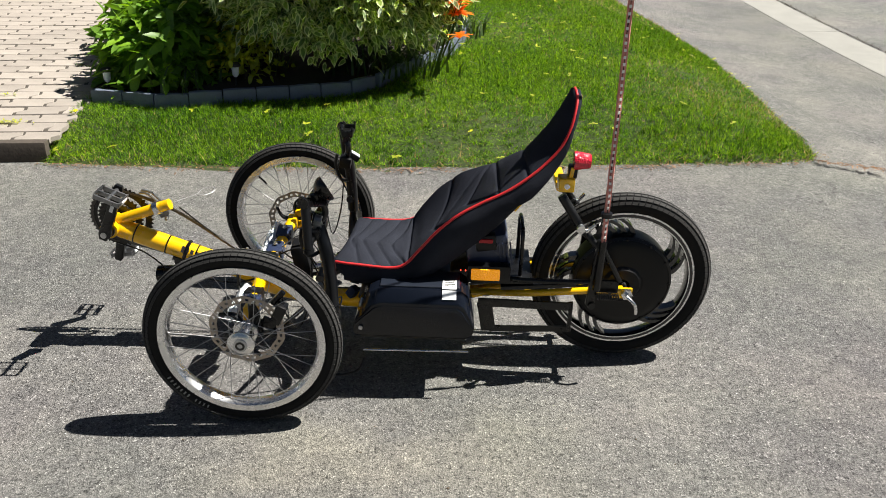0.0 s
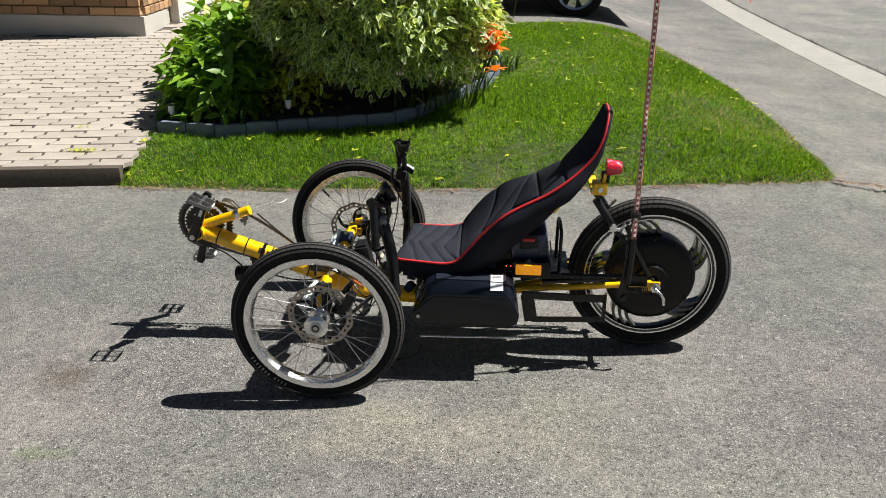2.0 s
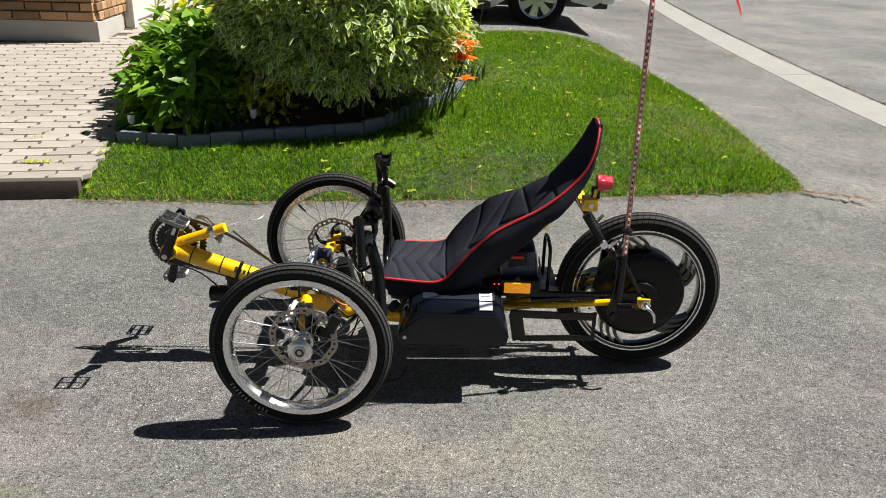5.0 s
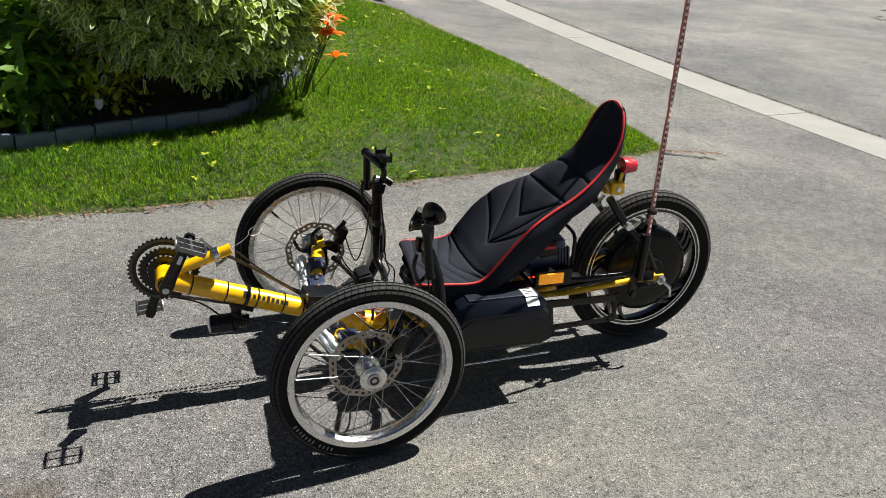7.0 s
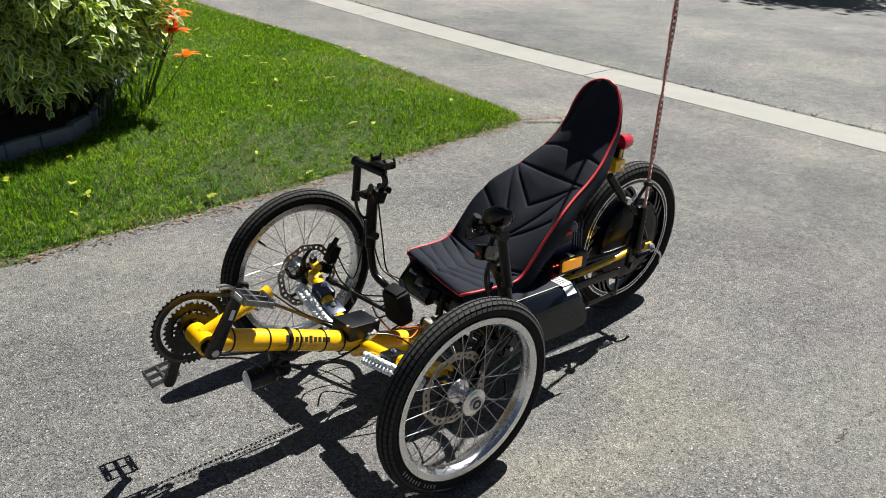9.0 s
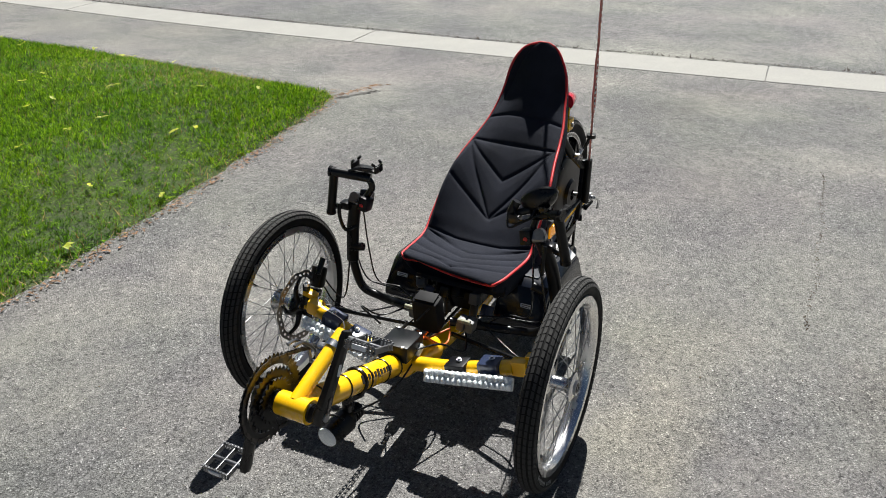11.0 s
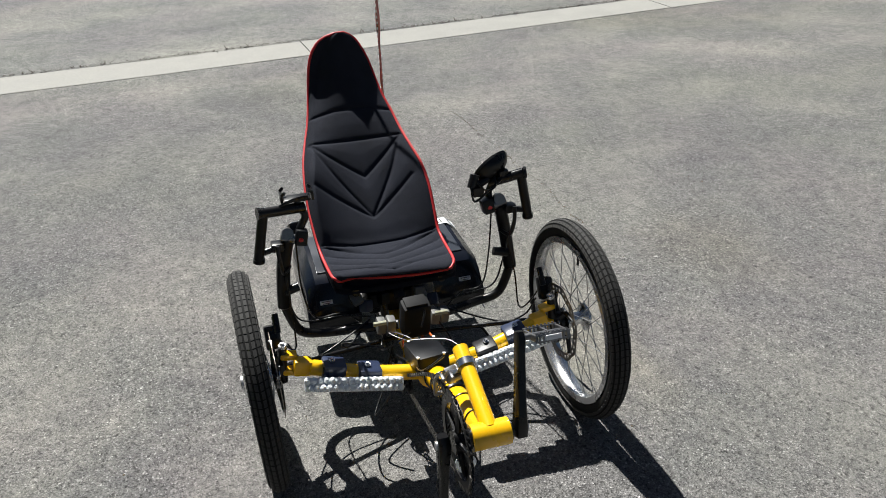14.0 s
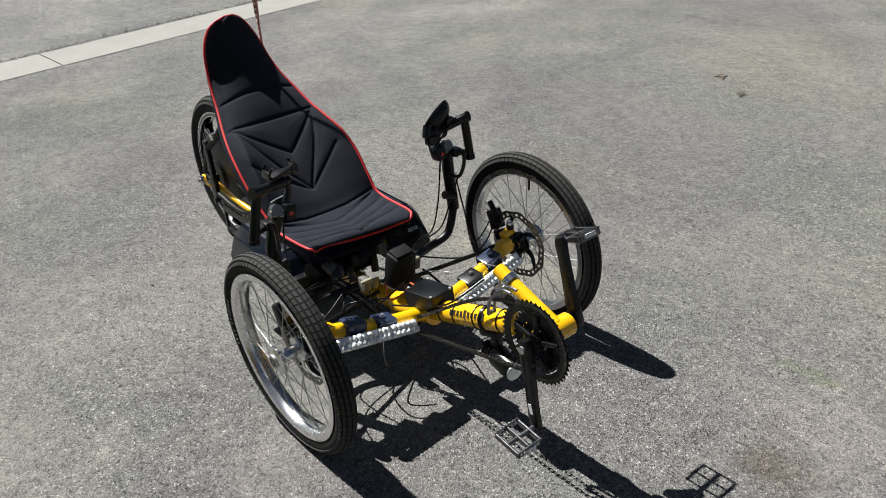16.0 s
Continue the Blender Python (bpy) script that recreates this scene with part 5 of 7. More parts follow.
# ---- handlebars ----
BARS = {-1: [(0.150, -0.03, 0.244), (0.190, -0.13, 0.232), (0.218, -0.205, 0.226), (0.211, -0.272, 0.250), (0.224, -0.310, 0.320), (0.214, -0.290, 0.440), (0.188, -0.264, 0.532)],
        1: [(0.150, 0.03, 0.244), (0.186, 0.14, 0.230), (0.206, 0.222, 0.224), (0.198, 0.284, 0.250), (0.201, 0.314, 0.330), (0.198, 0.304, 0.440), (0.192, 0.286, 0.522)]}
for s in (-1, 1):
    pts = BARS[s]
    bm = tube(blank(), smooth_path(pts[:5], 8), 0.0125, 16)
    bar = part("handlebar", bm, BLACK, trike, "curved black handlebar tube")
    bm = tube(blank(), smooth_path(pts[4:], 6), 0.0175, 18)
    part("sleeve", bm, BOX, bar, "thicker black sleeve of the handlebar")
    top = Vector(pts[-1])
    out_ = Vector((-0.012, s * 0.030, 0))
    # bracket, upright hand rest and cross grip
    bm = blank()
    rod(bm, top + Vector((0, -s * 0.020, -0.008)), top + Vector((-0.014, s * 0.066, -0.022)), 0.008, 12)
    box(bm, top + Vector((-0.008, s * 0.026, -0.012)), (0.030, 0.030, 0.022), 0.005)
    part("bracket", bm, BLACK, bar, "black clamp bracket")
    bm = blank()
    rod(bm, top + Vector((-0.016, s * 0.074, -0.034)), top + Vector((-0.024, s * 0.050, 0.084)), 0.0125, 16)
    rod(bm, top + Vector((-0.0155, s * 0.0752, -0.044)), top + Vector((-0.016, s * 0.074, -0.034)), 0.0145, 16)
    part("upright", bm, BOX, bar, "black upright bar")
    bm = blank()
    inner = top + (Vector((0.010, 0.024, 0.058)) if s < 0 else Vector((0.004, -0.050, 0.077)))
    rod(bm, top + Vector((-0.026, s * 0.056, 0.089)), inner, 0.0130, 16)
    tube(bm, smooth_path([inner + Vector((0, s * 0.010, 0)), inner + Vector((0.004, 0.0, -0.030)), top + Vector((0.002, -s * 0.022, 0.006))], 4), 0.0095, 12)
    rod(bm, top + Vector((-0.0278, s * 0.063, 0.0895)), top + Vector((-0.026, s * 0.056, 0.089)), 0.0150, 16)
    part("cross_grip", bm, BLACK, bar, "short black cross grip")
    bm = blank()
    rod(bm, top + Vector((-0.004, -s * 0.018, 0.0)), top + Vector((-0.002, s * 0.016, 0.006)), 0.012, 14)
    rod(bm, top + Vector((0.006, -s * 0.002, 0.012)), top + Vector((-0.012, -s * 0.002, 0.018)), 0.015, 14)
    part("bar_end", bm, PEDAL, bar, "bright metal bar end")
    bm = box(blank(), top + Vector((-0.004, -s * 0.034, 0.002)), (0.038, 0.030, 0.040), 0.006, rotm(s * 12, 10, 0))
    sw = part("switch_box", bm, BOX, bar, "small black switch box")
    bm = blank()
    disc(bm, top + Vector((-0.022, -s * 0.032, 0.002)), 0.006, 0.004, "x", 10)
    part("switch_button", bm, PIPING, sw, "red button")
    # brake lever
    bm = blank()
    lev = smooth_path([top + Vector((0.0, s * 0.002, -0.075)), top + Vector((-0.028, s * 0.020, -0.080)), top + Vector((-0.045, s * 0.026, -0.035)), top + Vector((-0.040, s * 0.028, 0.004))], 5)
    tube(bm, lev, 0.0055, 8)
    part("brake_lever", bm, BLACK, bar, "black brake lever")
    bm = blank()
    rod(bm, top + Vector((0.004, -s * 0.014, -0.140)), top + Vector((0.0, s * 0.024, -0.148)), 0.012, 12)
    part("lever_clamp", bm, BLACK, bar)
    # cables
    low = Vector(pts[3])
    runs = [[top + Vector((-0.028, s * 0.016, -0.080)), top + Vector((0.010, s * 0.016, -0.17)), low + Vector((0.02, -s * 0.01, 0.015)), Vector((0.21, s * 0.17, 0.262)), Vector((0.175, s * 0.10, 0.268))],
            [top + Vector((0.004, -s * 0.02, -0.02)), top + Vector((0.022, -s * 0.022, -0.16)), low + Vector((0.018, -s * 0.045, 0.02)), Vector((0.225, s * 0.16, 0.258)), Vector((0.19, s * 0.08, 0.20))],
            [top + Vector((-0.02, s * 0.015, -0.09)), Vector((0.16, s * 0.300, 0.33)), Vector((0.13, s * 0.305, 0.24)), Vector((0.105, s * 0.345, 0.30)), Vector((0.098, s * 0.352, 0.365))],
            [Vector((0.18, s * 0.10, 0.255)), Vector((0.12, s * 0.24, 0.215)), Vector((0.085, s * 0.30, 0.245)), Vector((0.07, s * 0.325, 0.30))]]
    for rn in runs:
        bm = tube(blank(), smooth_path(rn, 6), 0.0024, 6)
        part("cable", bm, BLACK, bar, smooth=60)
    for k in (1, 2):
        p = Vector(pts[3 + k])
        bm = tube(blank(), [p + 0.0150 * Vector((math.cos(a), math.sin(a), 0)) for a in [2 * math.pi * i / 14 for i in range(14)]], 0.003, 5, closed=True)
        part("bar_tie", bm, BLACK, bar)

# phone cradle on the right bar, oval horn on the left one
top = Vector(BARS[1][-1])
bm = blank()
box(bm, top + Vector((0.008, -0.036, 0.101)), (0.034, 0.064, 0.008), 0.003)
for sx in (-1, 1):
    box(bm, top + Vector((0.008, -0.036 + sx * 0.037, 0.107)), (0.036, 0.007, 0.020), 0.002)
    rod(bm, top + Vector((-0.008, -0.036 + sx * 0.037, 0.118)), top + Vector((-0.012, -0.036 + sx * 0.029, 0.126)), 0.0042, 6)
    rod(bm, top + Vector((0.024, -0.036 + sx * 0.037, 0.118)), top + Vector((0.024, -0.036 + sx * 0.029, 0.126)), 0.0042, 6)
rod(bm, top + Vector((0.002, -0.036, 0.084)), top + Vector((0.008, -0.036, 0.101)), 0.008, 10)
tube(bm, smooth_path([top + Vector((-0.004, -0.060, 0.106)), top + Vector((-0.016, -0.030, 0.109)), top + Vector((-0.014, 0.010, 0.094))], 5), 0.004, 6)
part("phone_cradle", bm, BLACK, trike, "black empty phone cradle on the handlebar")
bm = box(blank(), (0.214, 0.262, 0.540), (0.036, 0.032, 0.018), 0.003, rotm(0, 34, 10))
disp = part("thumb_display", bm, BOX, trike, "small control unit on the handlebar")
bm = box(blank(), (0.2200, 0.2613, 0.5485), (0.030, 0.024, 0.003), 0.001, rotm(0, 34, 10))
part("display_face", bm, LABEL, disp, "pale face of the control unit")
top = Vector(BARS[-1][-1])
bm = blank()
c = top + Vector((0.014, 0.014, 0.098))
face = Vector((0.75, 0.33, 0.45)).normalized()
long_ = Vector((0, -0.85, 0.53))
long_ = (long_ - face * long_.dot(face)).normalized()
oval = Matrix.Translation(c) @ Matrix((long_, face.cross(long_), face)).transposed().to_4x4() @ Matrix.Diagonal((1.02, 0.68, 1.5, 1.0))
lathe(bm, [(0.004, -0.017), (0.022, -0.015), (0.038, -0.009), (0.048, -0.001), (0.050, 0.005), (0.046, 0.005), (0.044, 0.0)], "z", 28, closed=False)
bmesh.ops.transform(bm, matrix=oval, verts=bm.verts)
mir = part("mirror_housing", bm, BLACK, trike, "oval black mirror housing on the handlebar")
bm = lathe(blank(), [(0.045, 0.003), (0.051, 0.003), (0.051, 0.007), (0.045, 0.007)], "z", 28)
bmesh.ops.transform(bm, matrix=oval, verts=bm.verts)
part("mirror_bezel", bm, BLACK, mir)
bm = disc(blank(), (0, 0, 0.004), 0.040, 0.002, "z", 28)
bmesh.ops.transform(bm, matrix=oval, verts=bm.verts)
part("mirror_glass", bm, STEEL, mir, "silvered mirror glass")
bm = blank()
rod(bm, c + Vector((-0.010, -0.006, -0.014)), top + Vector((-0.004, -0.006, 0.080)), 0.006, 10)
box(bm, top + Vector((-0.006, -0.008, 0.088)), (0.022, 0.026, 0.016), 0.004)
rod(bm, top + Vector((-0.010, 0.070, 0.060)), top + Vector((0.000, 0.030, 0.074)), 0.010, 12)
rod(bm, top + Vector((-0.004, 0.066, 0.092)), top + Vector((-0.012, 0.078, 0.060)), 0.012, 12)
box(bm, top + Vector((-0.016, 0.064, 0.052)), (0.026, 0.030, 0.026), 0.005)
tube(bm, smooth_path([top + Vector((-0.020, 0.082, 0.066)), top + Vector((-0.030, 0.076, 0.030)), top + Vector((-0.026, 0.040, 0.050)), top + Vector((-0.016, 0.0, 0.074))], 5), 0.003, 6)
tube(bm, smooth_path([top + Vector((-0.014, 0.070, 0.086)), top + Vector((-0.034, 0.050, 0.060)), top + Vector((-0.030, 0.020, 0.066)), c], 5), 0.0028, 6)
part("mirror_stem", bm, BLACK, mir, "short black mirror stem")

# ---- cranks, chainrings, chain ----
CR = BB + Vector((0, 0.062, 0))


def chainring(parent, r, teeth, y, material, hub_arms):
    bm = blank()
    n = teeth * 2
    outer = []
    for k in range(n):
        a = 2 * math.pi * k / n
        rr = r + (0.0046 if k % 2 else -0.0036)
        outer.append((rr, a))
    ri = r - 0.021
    top = [[bm.verts.new((rr * math.cos(a), y + h, rr * math.sin(a))) for rr, a in outer] for h in (-0.0013, 0.0013)]
    inn = [[bm.verts.new((ri * math.cos(a), y + h, ri * math.sin(a))) for rr, a in outer] for h in (-0.0013, 0.0013)]
    for k in range(n):
        j = (k + 1) % n
        bm.faces.new((top[0][k], top[0][j], top[1][j], top[1][k]))
        bm.faces.new((inn[0][k], inn[1][k], inn[1][j], inn[0][j]))
        bm.faces.new((top[0][k], inn[0][k], inn[0][j], top[0][j]))
        bm.faces.new((top[1][k], top[1][j], inn[1][j], inn[1][k]))
    ob = part("chainring", bm, material, parent, "toothed black chainring", 0)
    return ob


bm = blank()
disc(bm, (0, 0, 0), 0.022, 0.022, "y", 24)
for k in range(5):
    a = 2 * math.pi * k / 5 + 0.3
    rod(bm, (0.015 * math.cos(a), 0, 0.015 * math.sin(a)), (0.066 * math.cos(a), 0, 0.066 * math.sin(a)), 0.0065, 8, 0.0048)
spider = part("chainset", bm, BLACK, trike, "black triple chainset")
spider.matrix_basis = pose(*CR)
chainring(spider, 0.0960, 46, 0.003, BLACK, 5)
chainring(spider, 0.068, 32, -0.004, BLACK, 5)
chainring(spider, 0.047, 22, -0.011, BLACK, 5)


def crank(a, b, name_label):
    bm = blank()
    a, b = Vector(a), Vector(b)
    u = (b - a).normalized()
    w = Vector((u.z, 0, -u.x))
    rows = []
    for f, hw, ht in ((-0.018, 0.012, 0.010), (0.0, 0.0185, 0.012), (0.05, 0.0150, 0.0095), (0.145, 0.0130, 0.0080), (0.170, 0.0150, 0.0085), (0.184, 0.010, 0.007)):
        y = a.y + (b.y - a.y) * max(0, min(1, f / 0.17))
        p = Vector((a.x, y, a.z)) + Vector((u.x, 0, u.z)).normalized() * f
        rows.append([bm.verts.new(p + w * (hw * i) + Vector((0, ht * j, 0))) for i, j in ((-1, -0.7), (-0.75, -1), (0.75, -1), (1, -0.7), (1, 0.7), (0.75, 1), (-0.75, 1), (-1, 0.7))])
    for r0, r1 in zip(rows, rows[1:]):
        for i in range(8):
            bm.faces.new((r0[i], r0[(i + 1) % 8], r1[(i + 1) % 8], r1[i]))
    bm.faces.new(rows[0])
    bm.faces.new(rows[-1][::-1])
    return part("crank_arm", bm, BLACK, trike, name_label, 50)


def pedal(parent, c, s, tilt):
    """A cage pedal on a spindle that points outwards (s = -1 left, 1 right)."""
    bm = blank()
    rod(bm, (0, 0, 0), (0, s * 0.020, 0), 0.008, 10)
    rod(bm, (0, s * 0.018, 0), (0, s * 0.098, 0), 0.0075, 10, 0.006)
    body = part("pedal", bm, PEDAL, parent, "alloy cage pedal with a reflector")
    body.matrix_basis = pose(*c, 0, tilt, 0) @ Matrix.Scale(0.82, 4)
    bm = blank()
    for x in (-0.043, 0.043):
        for z in (-0.008, 0.008):
            box(bm, (x, s * 0.060, z), (0.005, 0.086, 0.004), 0.001)
        for i in range(8):
            box(bm, (x * 1.02, s * (0.026 + i * 0.0098), 0.0), (0.0045, 0.004, 0.026), 0.0)
    for y in (0.020, 0.060, 0.100):
        box(bm, (0, s * y, 0), (0.084, 0.006, 0.016), 0.002)
    part("pedal_cage", bm, PEDAL, body, "dark toothed cage", 0)
    for x in (-0.046, 0.046):
        bm = box(blank(), (x, s * 0.060, 0), (0.006, 0.038, 0.012), 0.001)
        part("pedal_reflector", bm, LABEL, body)


LA, LB = BB + Vector((0, -0.062, 0)), Vector((-0.417, -0.086, 0.541))
la = crank(LA, LB, "black left crank arm")
pedal(la, (LB.x, LB.y - 0.006, LB.z), -1, 22)
RA, RB = BB + Vector((0, 0.092, 0)), Vector((-0.540, 0.112, 0.216))
ra = crank(RA, RB, "black right crank arm")
pedal(ra, (RB.x, RB.y + 0.006, RB.z), 1, -8)
for p in (LA + Vector((0, -0.013, 0)), RA + Vector((0, 0.013, 0))):
    bm = disc(blank(), p, 0.009, 0.005, "y", 14)
    part("crank_bolt", bm, DULL, trike)
for a, b, y in ((LA, LB, -0.0115), (RA, RB, 0.0115)):
    m_ = a.lerp(b, 0.78 if y > 0 else 0.62)
    bm = box(blank(), (0, 0, 0), (0.010, 0.0012, 0.032), 0.0)
    ang = math.degrees(math.atan2(b.x - a.x, b.z - a.z))
    bmesh.ops.rotate(bm, cent=(0, 0, 0), matrix=rotm(0, ang, 0), verts=bm.verts)
    bmesh.ops.translate(bm, vec=m_ + Vector((0, y * 0.8, 0)), verts=bm.verts)
    part("crank_label", bm, LABEL, la if y < 0 else ra, smooth=0)

# front derailleur cage
bm = blank()
fd = Vector((-0.385, 0.056, 0.452))
for y in (-0.008, 0.010):
    tube(bm, smooth_path([fd + Vector((-0.03, y, 0.024)), fd + Vector((0.0, y, 0.018)), fd + Vector((0.035, y, -0.022)), fd + Vector((0.042, y, -0.06))], 4), 0.004, 6)
box(bm, fd + Vector((0.042, 0.001, -0.062)), (0.008, 0.024, 0.008), 0.002)
box(bm, Vector((-0.338, 0.024, 0.428)), (0.030, 0.040, 0.022), 0.004, rotm(0, -25, 20))
part("front_derailleur", bm, PEDAL, trike, "dull alloy front derailleur")


def chain_run(pts, parent, link=0.0127):
    pts = smooth_path(pts, 14)
    d = [0]
    for a, b in zip(pts, pts[1:]):
        d.append(d[-1] + (b - a).length)
    bm = blank()
    n = int(d[-1] / link)
    for i in range(n):
        s = i * link
        k = max(j for j in range(len(d) - 1) if d[j] <= s)
        u = (s - d[k]) / max(1e-6, d[k + 1] - d[k])
        p = pts[k].lerp(pts[k + 1], u)
        t = (pts[k + 1] - pts[k]).normalized()
        w = Vector((0, 1, 0))
        nrm = t.cross(w).normalized()
        M = Matrix((t, w, nrm)).transposed().to_4x4()
        half = 0.0034 if i % 2 else 0.0022
        for y in (-half, half):
            v = bmesh.ops.create_cube(bm, size=1.0)["verts"]
            bmesh.ops.scale(bm, vec=(0.0150, 0.0010, 0.0075), verts=v)
            bmesh.ops.translate(bm, vec=(0, y, 0), verts=v)
            bmesh.ops.transform(bm, matrix=Matrix.Translation(p) @ M, verts=v)
        v = bmesh.ops.create_cube(bm, size=1.0)["verts"]
        bmesh.ops.scale(bm, vec=(0.005, 2 * half, 0.005), verts=v)
        bmesh.ops.translate(bm, vec=(-0.006, 0, 0), verts=v)
        bmesh.ops.transform(bm, matrix=Matrix.Translation(p) @ M, verts=v)
    return part("chain", bm, CHAIN, parent, "dark steel roller chain", 0)


yc = CR.y + 0.003
chain_run([(BB.x + 0.010, yc, BB.z + 0.090), (-0.30, yc - 0.004, 0.405), (-0.03, 0.058, 0.215), (0.10, 0.055, 0.165), (0.60, 0.05, 0.20), (1.03, 0.045, 0.305)], trike)
chain_run([(BB.x + 0.020, yc, BB.z - 0.089), (-0.20, yc - 0.004, 0.225), (-0.03, 0.058, 0.178), (0.10, 0.055, 0.140), (0.60, 0.05, 0.16), (1.03, 0.045, 0.235)], trike)
chain_run([(BB.x + 0.090 * math.cos(a), yc, BB.z + 0.090 * math.sin(a)) for a in [1.45 + i * 0.40 for i in range(9)]], trike)
for dx, z in ((-0.03, 0.197), (0.055, 0.160)):
    bm = lathe(blank(), [(0.010, -0.012), (0.030, -0.012), (0.030, -0.008), (0.024, -0.004), (0.024, 0.004), (0.030, 0.008), (0.030, 0.012), (0.010, 0.012)], "y", 24)
    idl = part("idler_wheel", bm, BLACK, trike, "black chain idler wheel")
    idl.matrix_basis = pose(dx, 0.060, z)

# ---- seat ----
SEAT = [  # x, z of the middle line from the front lip to the top
    (0.234, 0.340), (0.222, 0.350), (0.229, 0.361), (0.256, 0.366), (0.368, 0.349), (0.420, 0.358), (0.466, 0.394), (0.525, 0.444),
    (0.582, 0.494), (0.636, 0.546), (0.684, 0.594), (0.728, 0.641), (0.767, 0.688), (0.802, 0.734), (0.828, 0.777), (0.846, 0.814), (0.857, 0.840), (0.861, 0.853)]
# where the cover ends on either side: how far out, and how far above (+) or behind (-) the middle line; the cover has slipped to one side
LEFT_EDGE = [(0.112, 0.008), (0.130, 0.006), (0.144, 0.003), (0.152, -0.002), (0.159, 0.010), (0.158, 0.017), (0.159, 0.028), (0.159, 0.042),
             (0.152, 0.042), (0.137, 0.021), (0.125, -0.004), (0.114, -0.020), (0.098, -0.033), (0.086, -0.037), (0.073, -0.031), (0.054, -0.022), (0.033, -0.015), (0.006, -0.008)]
RIGHT_EDGE = [(0.146, 0.002), (0.162, -0.001), (0.173, -0.005), (0.179, -0.009), (0.185, 0.005), (0.188, 0.006), (0.192, 0.002), (0.194, -0.002),
              (0.191, -0.004), (0.181, -0.015), (0.164, -0.029), (0.145, -0.040), (0.132, -0.046), (0.122, -0.040), (0.112, -0.026), (0.094, -0.018), (0.066, -0.014), (0.022, -0.008)]
SEAT = [m + l + r for m, l, r in zip(SEAT, LEFT_EDGE, RIGHT_EDGE)]
Y_MID = 0.013
arc = [0.0]
for a, b in zip(SEAT, SEAT[1:]):
    arc.append(arc[-1] + math.hypot(b[0] - a[0], b[1] - a[1]))
LEN = arc[-1]


def seat_row(s):
    s = max(0.0, min(LEN - 1e-6, s))
    i = max(k for k in range(len(arc) - 1) if arc[k] <= s)
    u = (s - arc[i]) / (arc[i + 1] - arc[i])
    p = [SEAT[max(0, i - 1)], SEAT[i], SEAT[i + 1], SEAT[min(len(SEAT) - 1, i + 2)]]
    out = []
    for k in range(6):
        a, b, c, d = (q[k] for q in p)
        out.append(0.5 * (2 * b + (c - a) * u + (2 * a - 5 * b + 4 * c - d) * u * u + (3 * b - a - 3 * c + d) * u ** 3))
    return out


def s_of(x):
    best = min(range(400), key=lambda k: abs(seat_row(LEN * k / 399)[0] - x) if LEN * k / 399 > 0.05 else 9)
    return LEN * best / 399


S_FOLD, S_V, S_V2, S_LINE, S_HEAD = s_of(0.424), s_of(0.482), s_of(0.581), s_of(0.668), s_of(0.735)
SEAMS = [[(-0.95, S_HEAD - 0.006), (-0.4, S_HEAD + 0.004), (0.4, S_HEAD + 0.004), (0.95, S_HEAD - 0.006)],
         [(-0.93, S_LINE), (0.93, S_LINE)],
         [(-0.90, S_LINE - 0.004), (0, S_V2), (0.90, S_LINE - 0.004)],
         [(-0.88, S_LINE - 0.006), (0, S_V), (0.88, S_LINE - 0.006)],
         [(-0.80, s_of(0.562)), (-0.02, S_V)], [(0.84, s_of(0.562)), (0.02, S_V)],
         [(-0.98, S_FOLD), (-0.4, S_FOLD - 0.012), (0.4, S_FOLD - 0.012), (0.98, S_FOLD)],
         [(-0.94, S_FOLD - 0.010), (-0.45, S_FOLD - 0.045), (0, S_FOLD - 0.070), (0.45, S_FOLD - 0.045), (0.94, S_FOLD - 0.010)],
         [(-0.96, S_FOLD - 0.050), (-0.45, S_FOLD - 0.085), (0, S_FOLD - 0.112), (0.45, S_FOLD - 0.085), (0.96, S_FOLD - 0.050)],
         [(-0.97, S_FOLD - 0.095), (-0.45, S_FOLD - 0.125), (0, S_FOLD - 0.152), (0.45, S_FOLD - 0.125), (0.97, S_FOLD - 0.095)],
         [(-0.97, S_FOLD - 0.140), (-0.45, S_FOLD - 0.162), (0, S_FOLD - 0.185), (0.45, S_FOLD - 0.162), (0.97, S_FOLD - 0.140)]]
NS, NT = 280, 120
grid_s = [LEN * i / (NS - 1) for i in range(NS)]
rows = [seat_row(s) for s in grid_s]
halfw = np.array([0.5 * (r[2] + r[4]) for r in rows])[:, None]
ff = np.linspace(-1, 1, NT)[None, :] * np.ones((NS, 1))
ss = np.array(grid_s)[:, None] * np.ones((1, NT))
near_seam = np.full((NS, NT), 1e9)
for line in SEAMS:
    for (f0, s0), (f1, s1) in zip(line, line[1:]):
        w = halfw
        ax_, ay_, bx_, by_ = f0 * w, s0, f1 * w, s1
        px_, py_ = ff * w, ss
        l2 = (bx_ - ax_) ** 2 + (by_ - ay_) ** 2
        u = np.clip(((px_ - ax_) * (bx_ - ax_) + (py_ - ay_) * (by_ - ay_)) / l2, 0, 1)
        near_seam = np.minimum(near_seam, np.hypot(px_ - ax_ - u * (bx_ - ax_), py_ - ay_ - u * (by_ - ay_)))
puff = 0.0045 * (1 - np.exp(-(near_seam / 0.0045) ** 1.5)) + 0.005 * (1 - np.exp(-(near_seam / 0.03) ** 1.2)) - 0.005


def seat_normal(i):
    a, b = rows[max(0, i - 2)], rows[min(NS - 1, i + 2)]
    tx, tz = b[0] - a[0], b[1] - a[1]
    up = max(0.0, 1 - grid_s[i] / 0.05)
    nx, nz = -tz * (1 - up), tx * (1 - up) + math.hypot(tx, tz) * up
    l = math.hypot(nx, nz) or 1
    return nx / l, nz / l


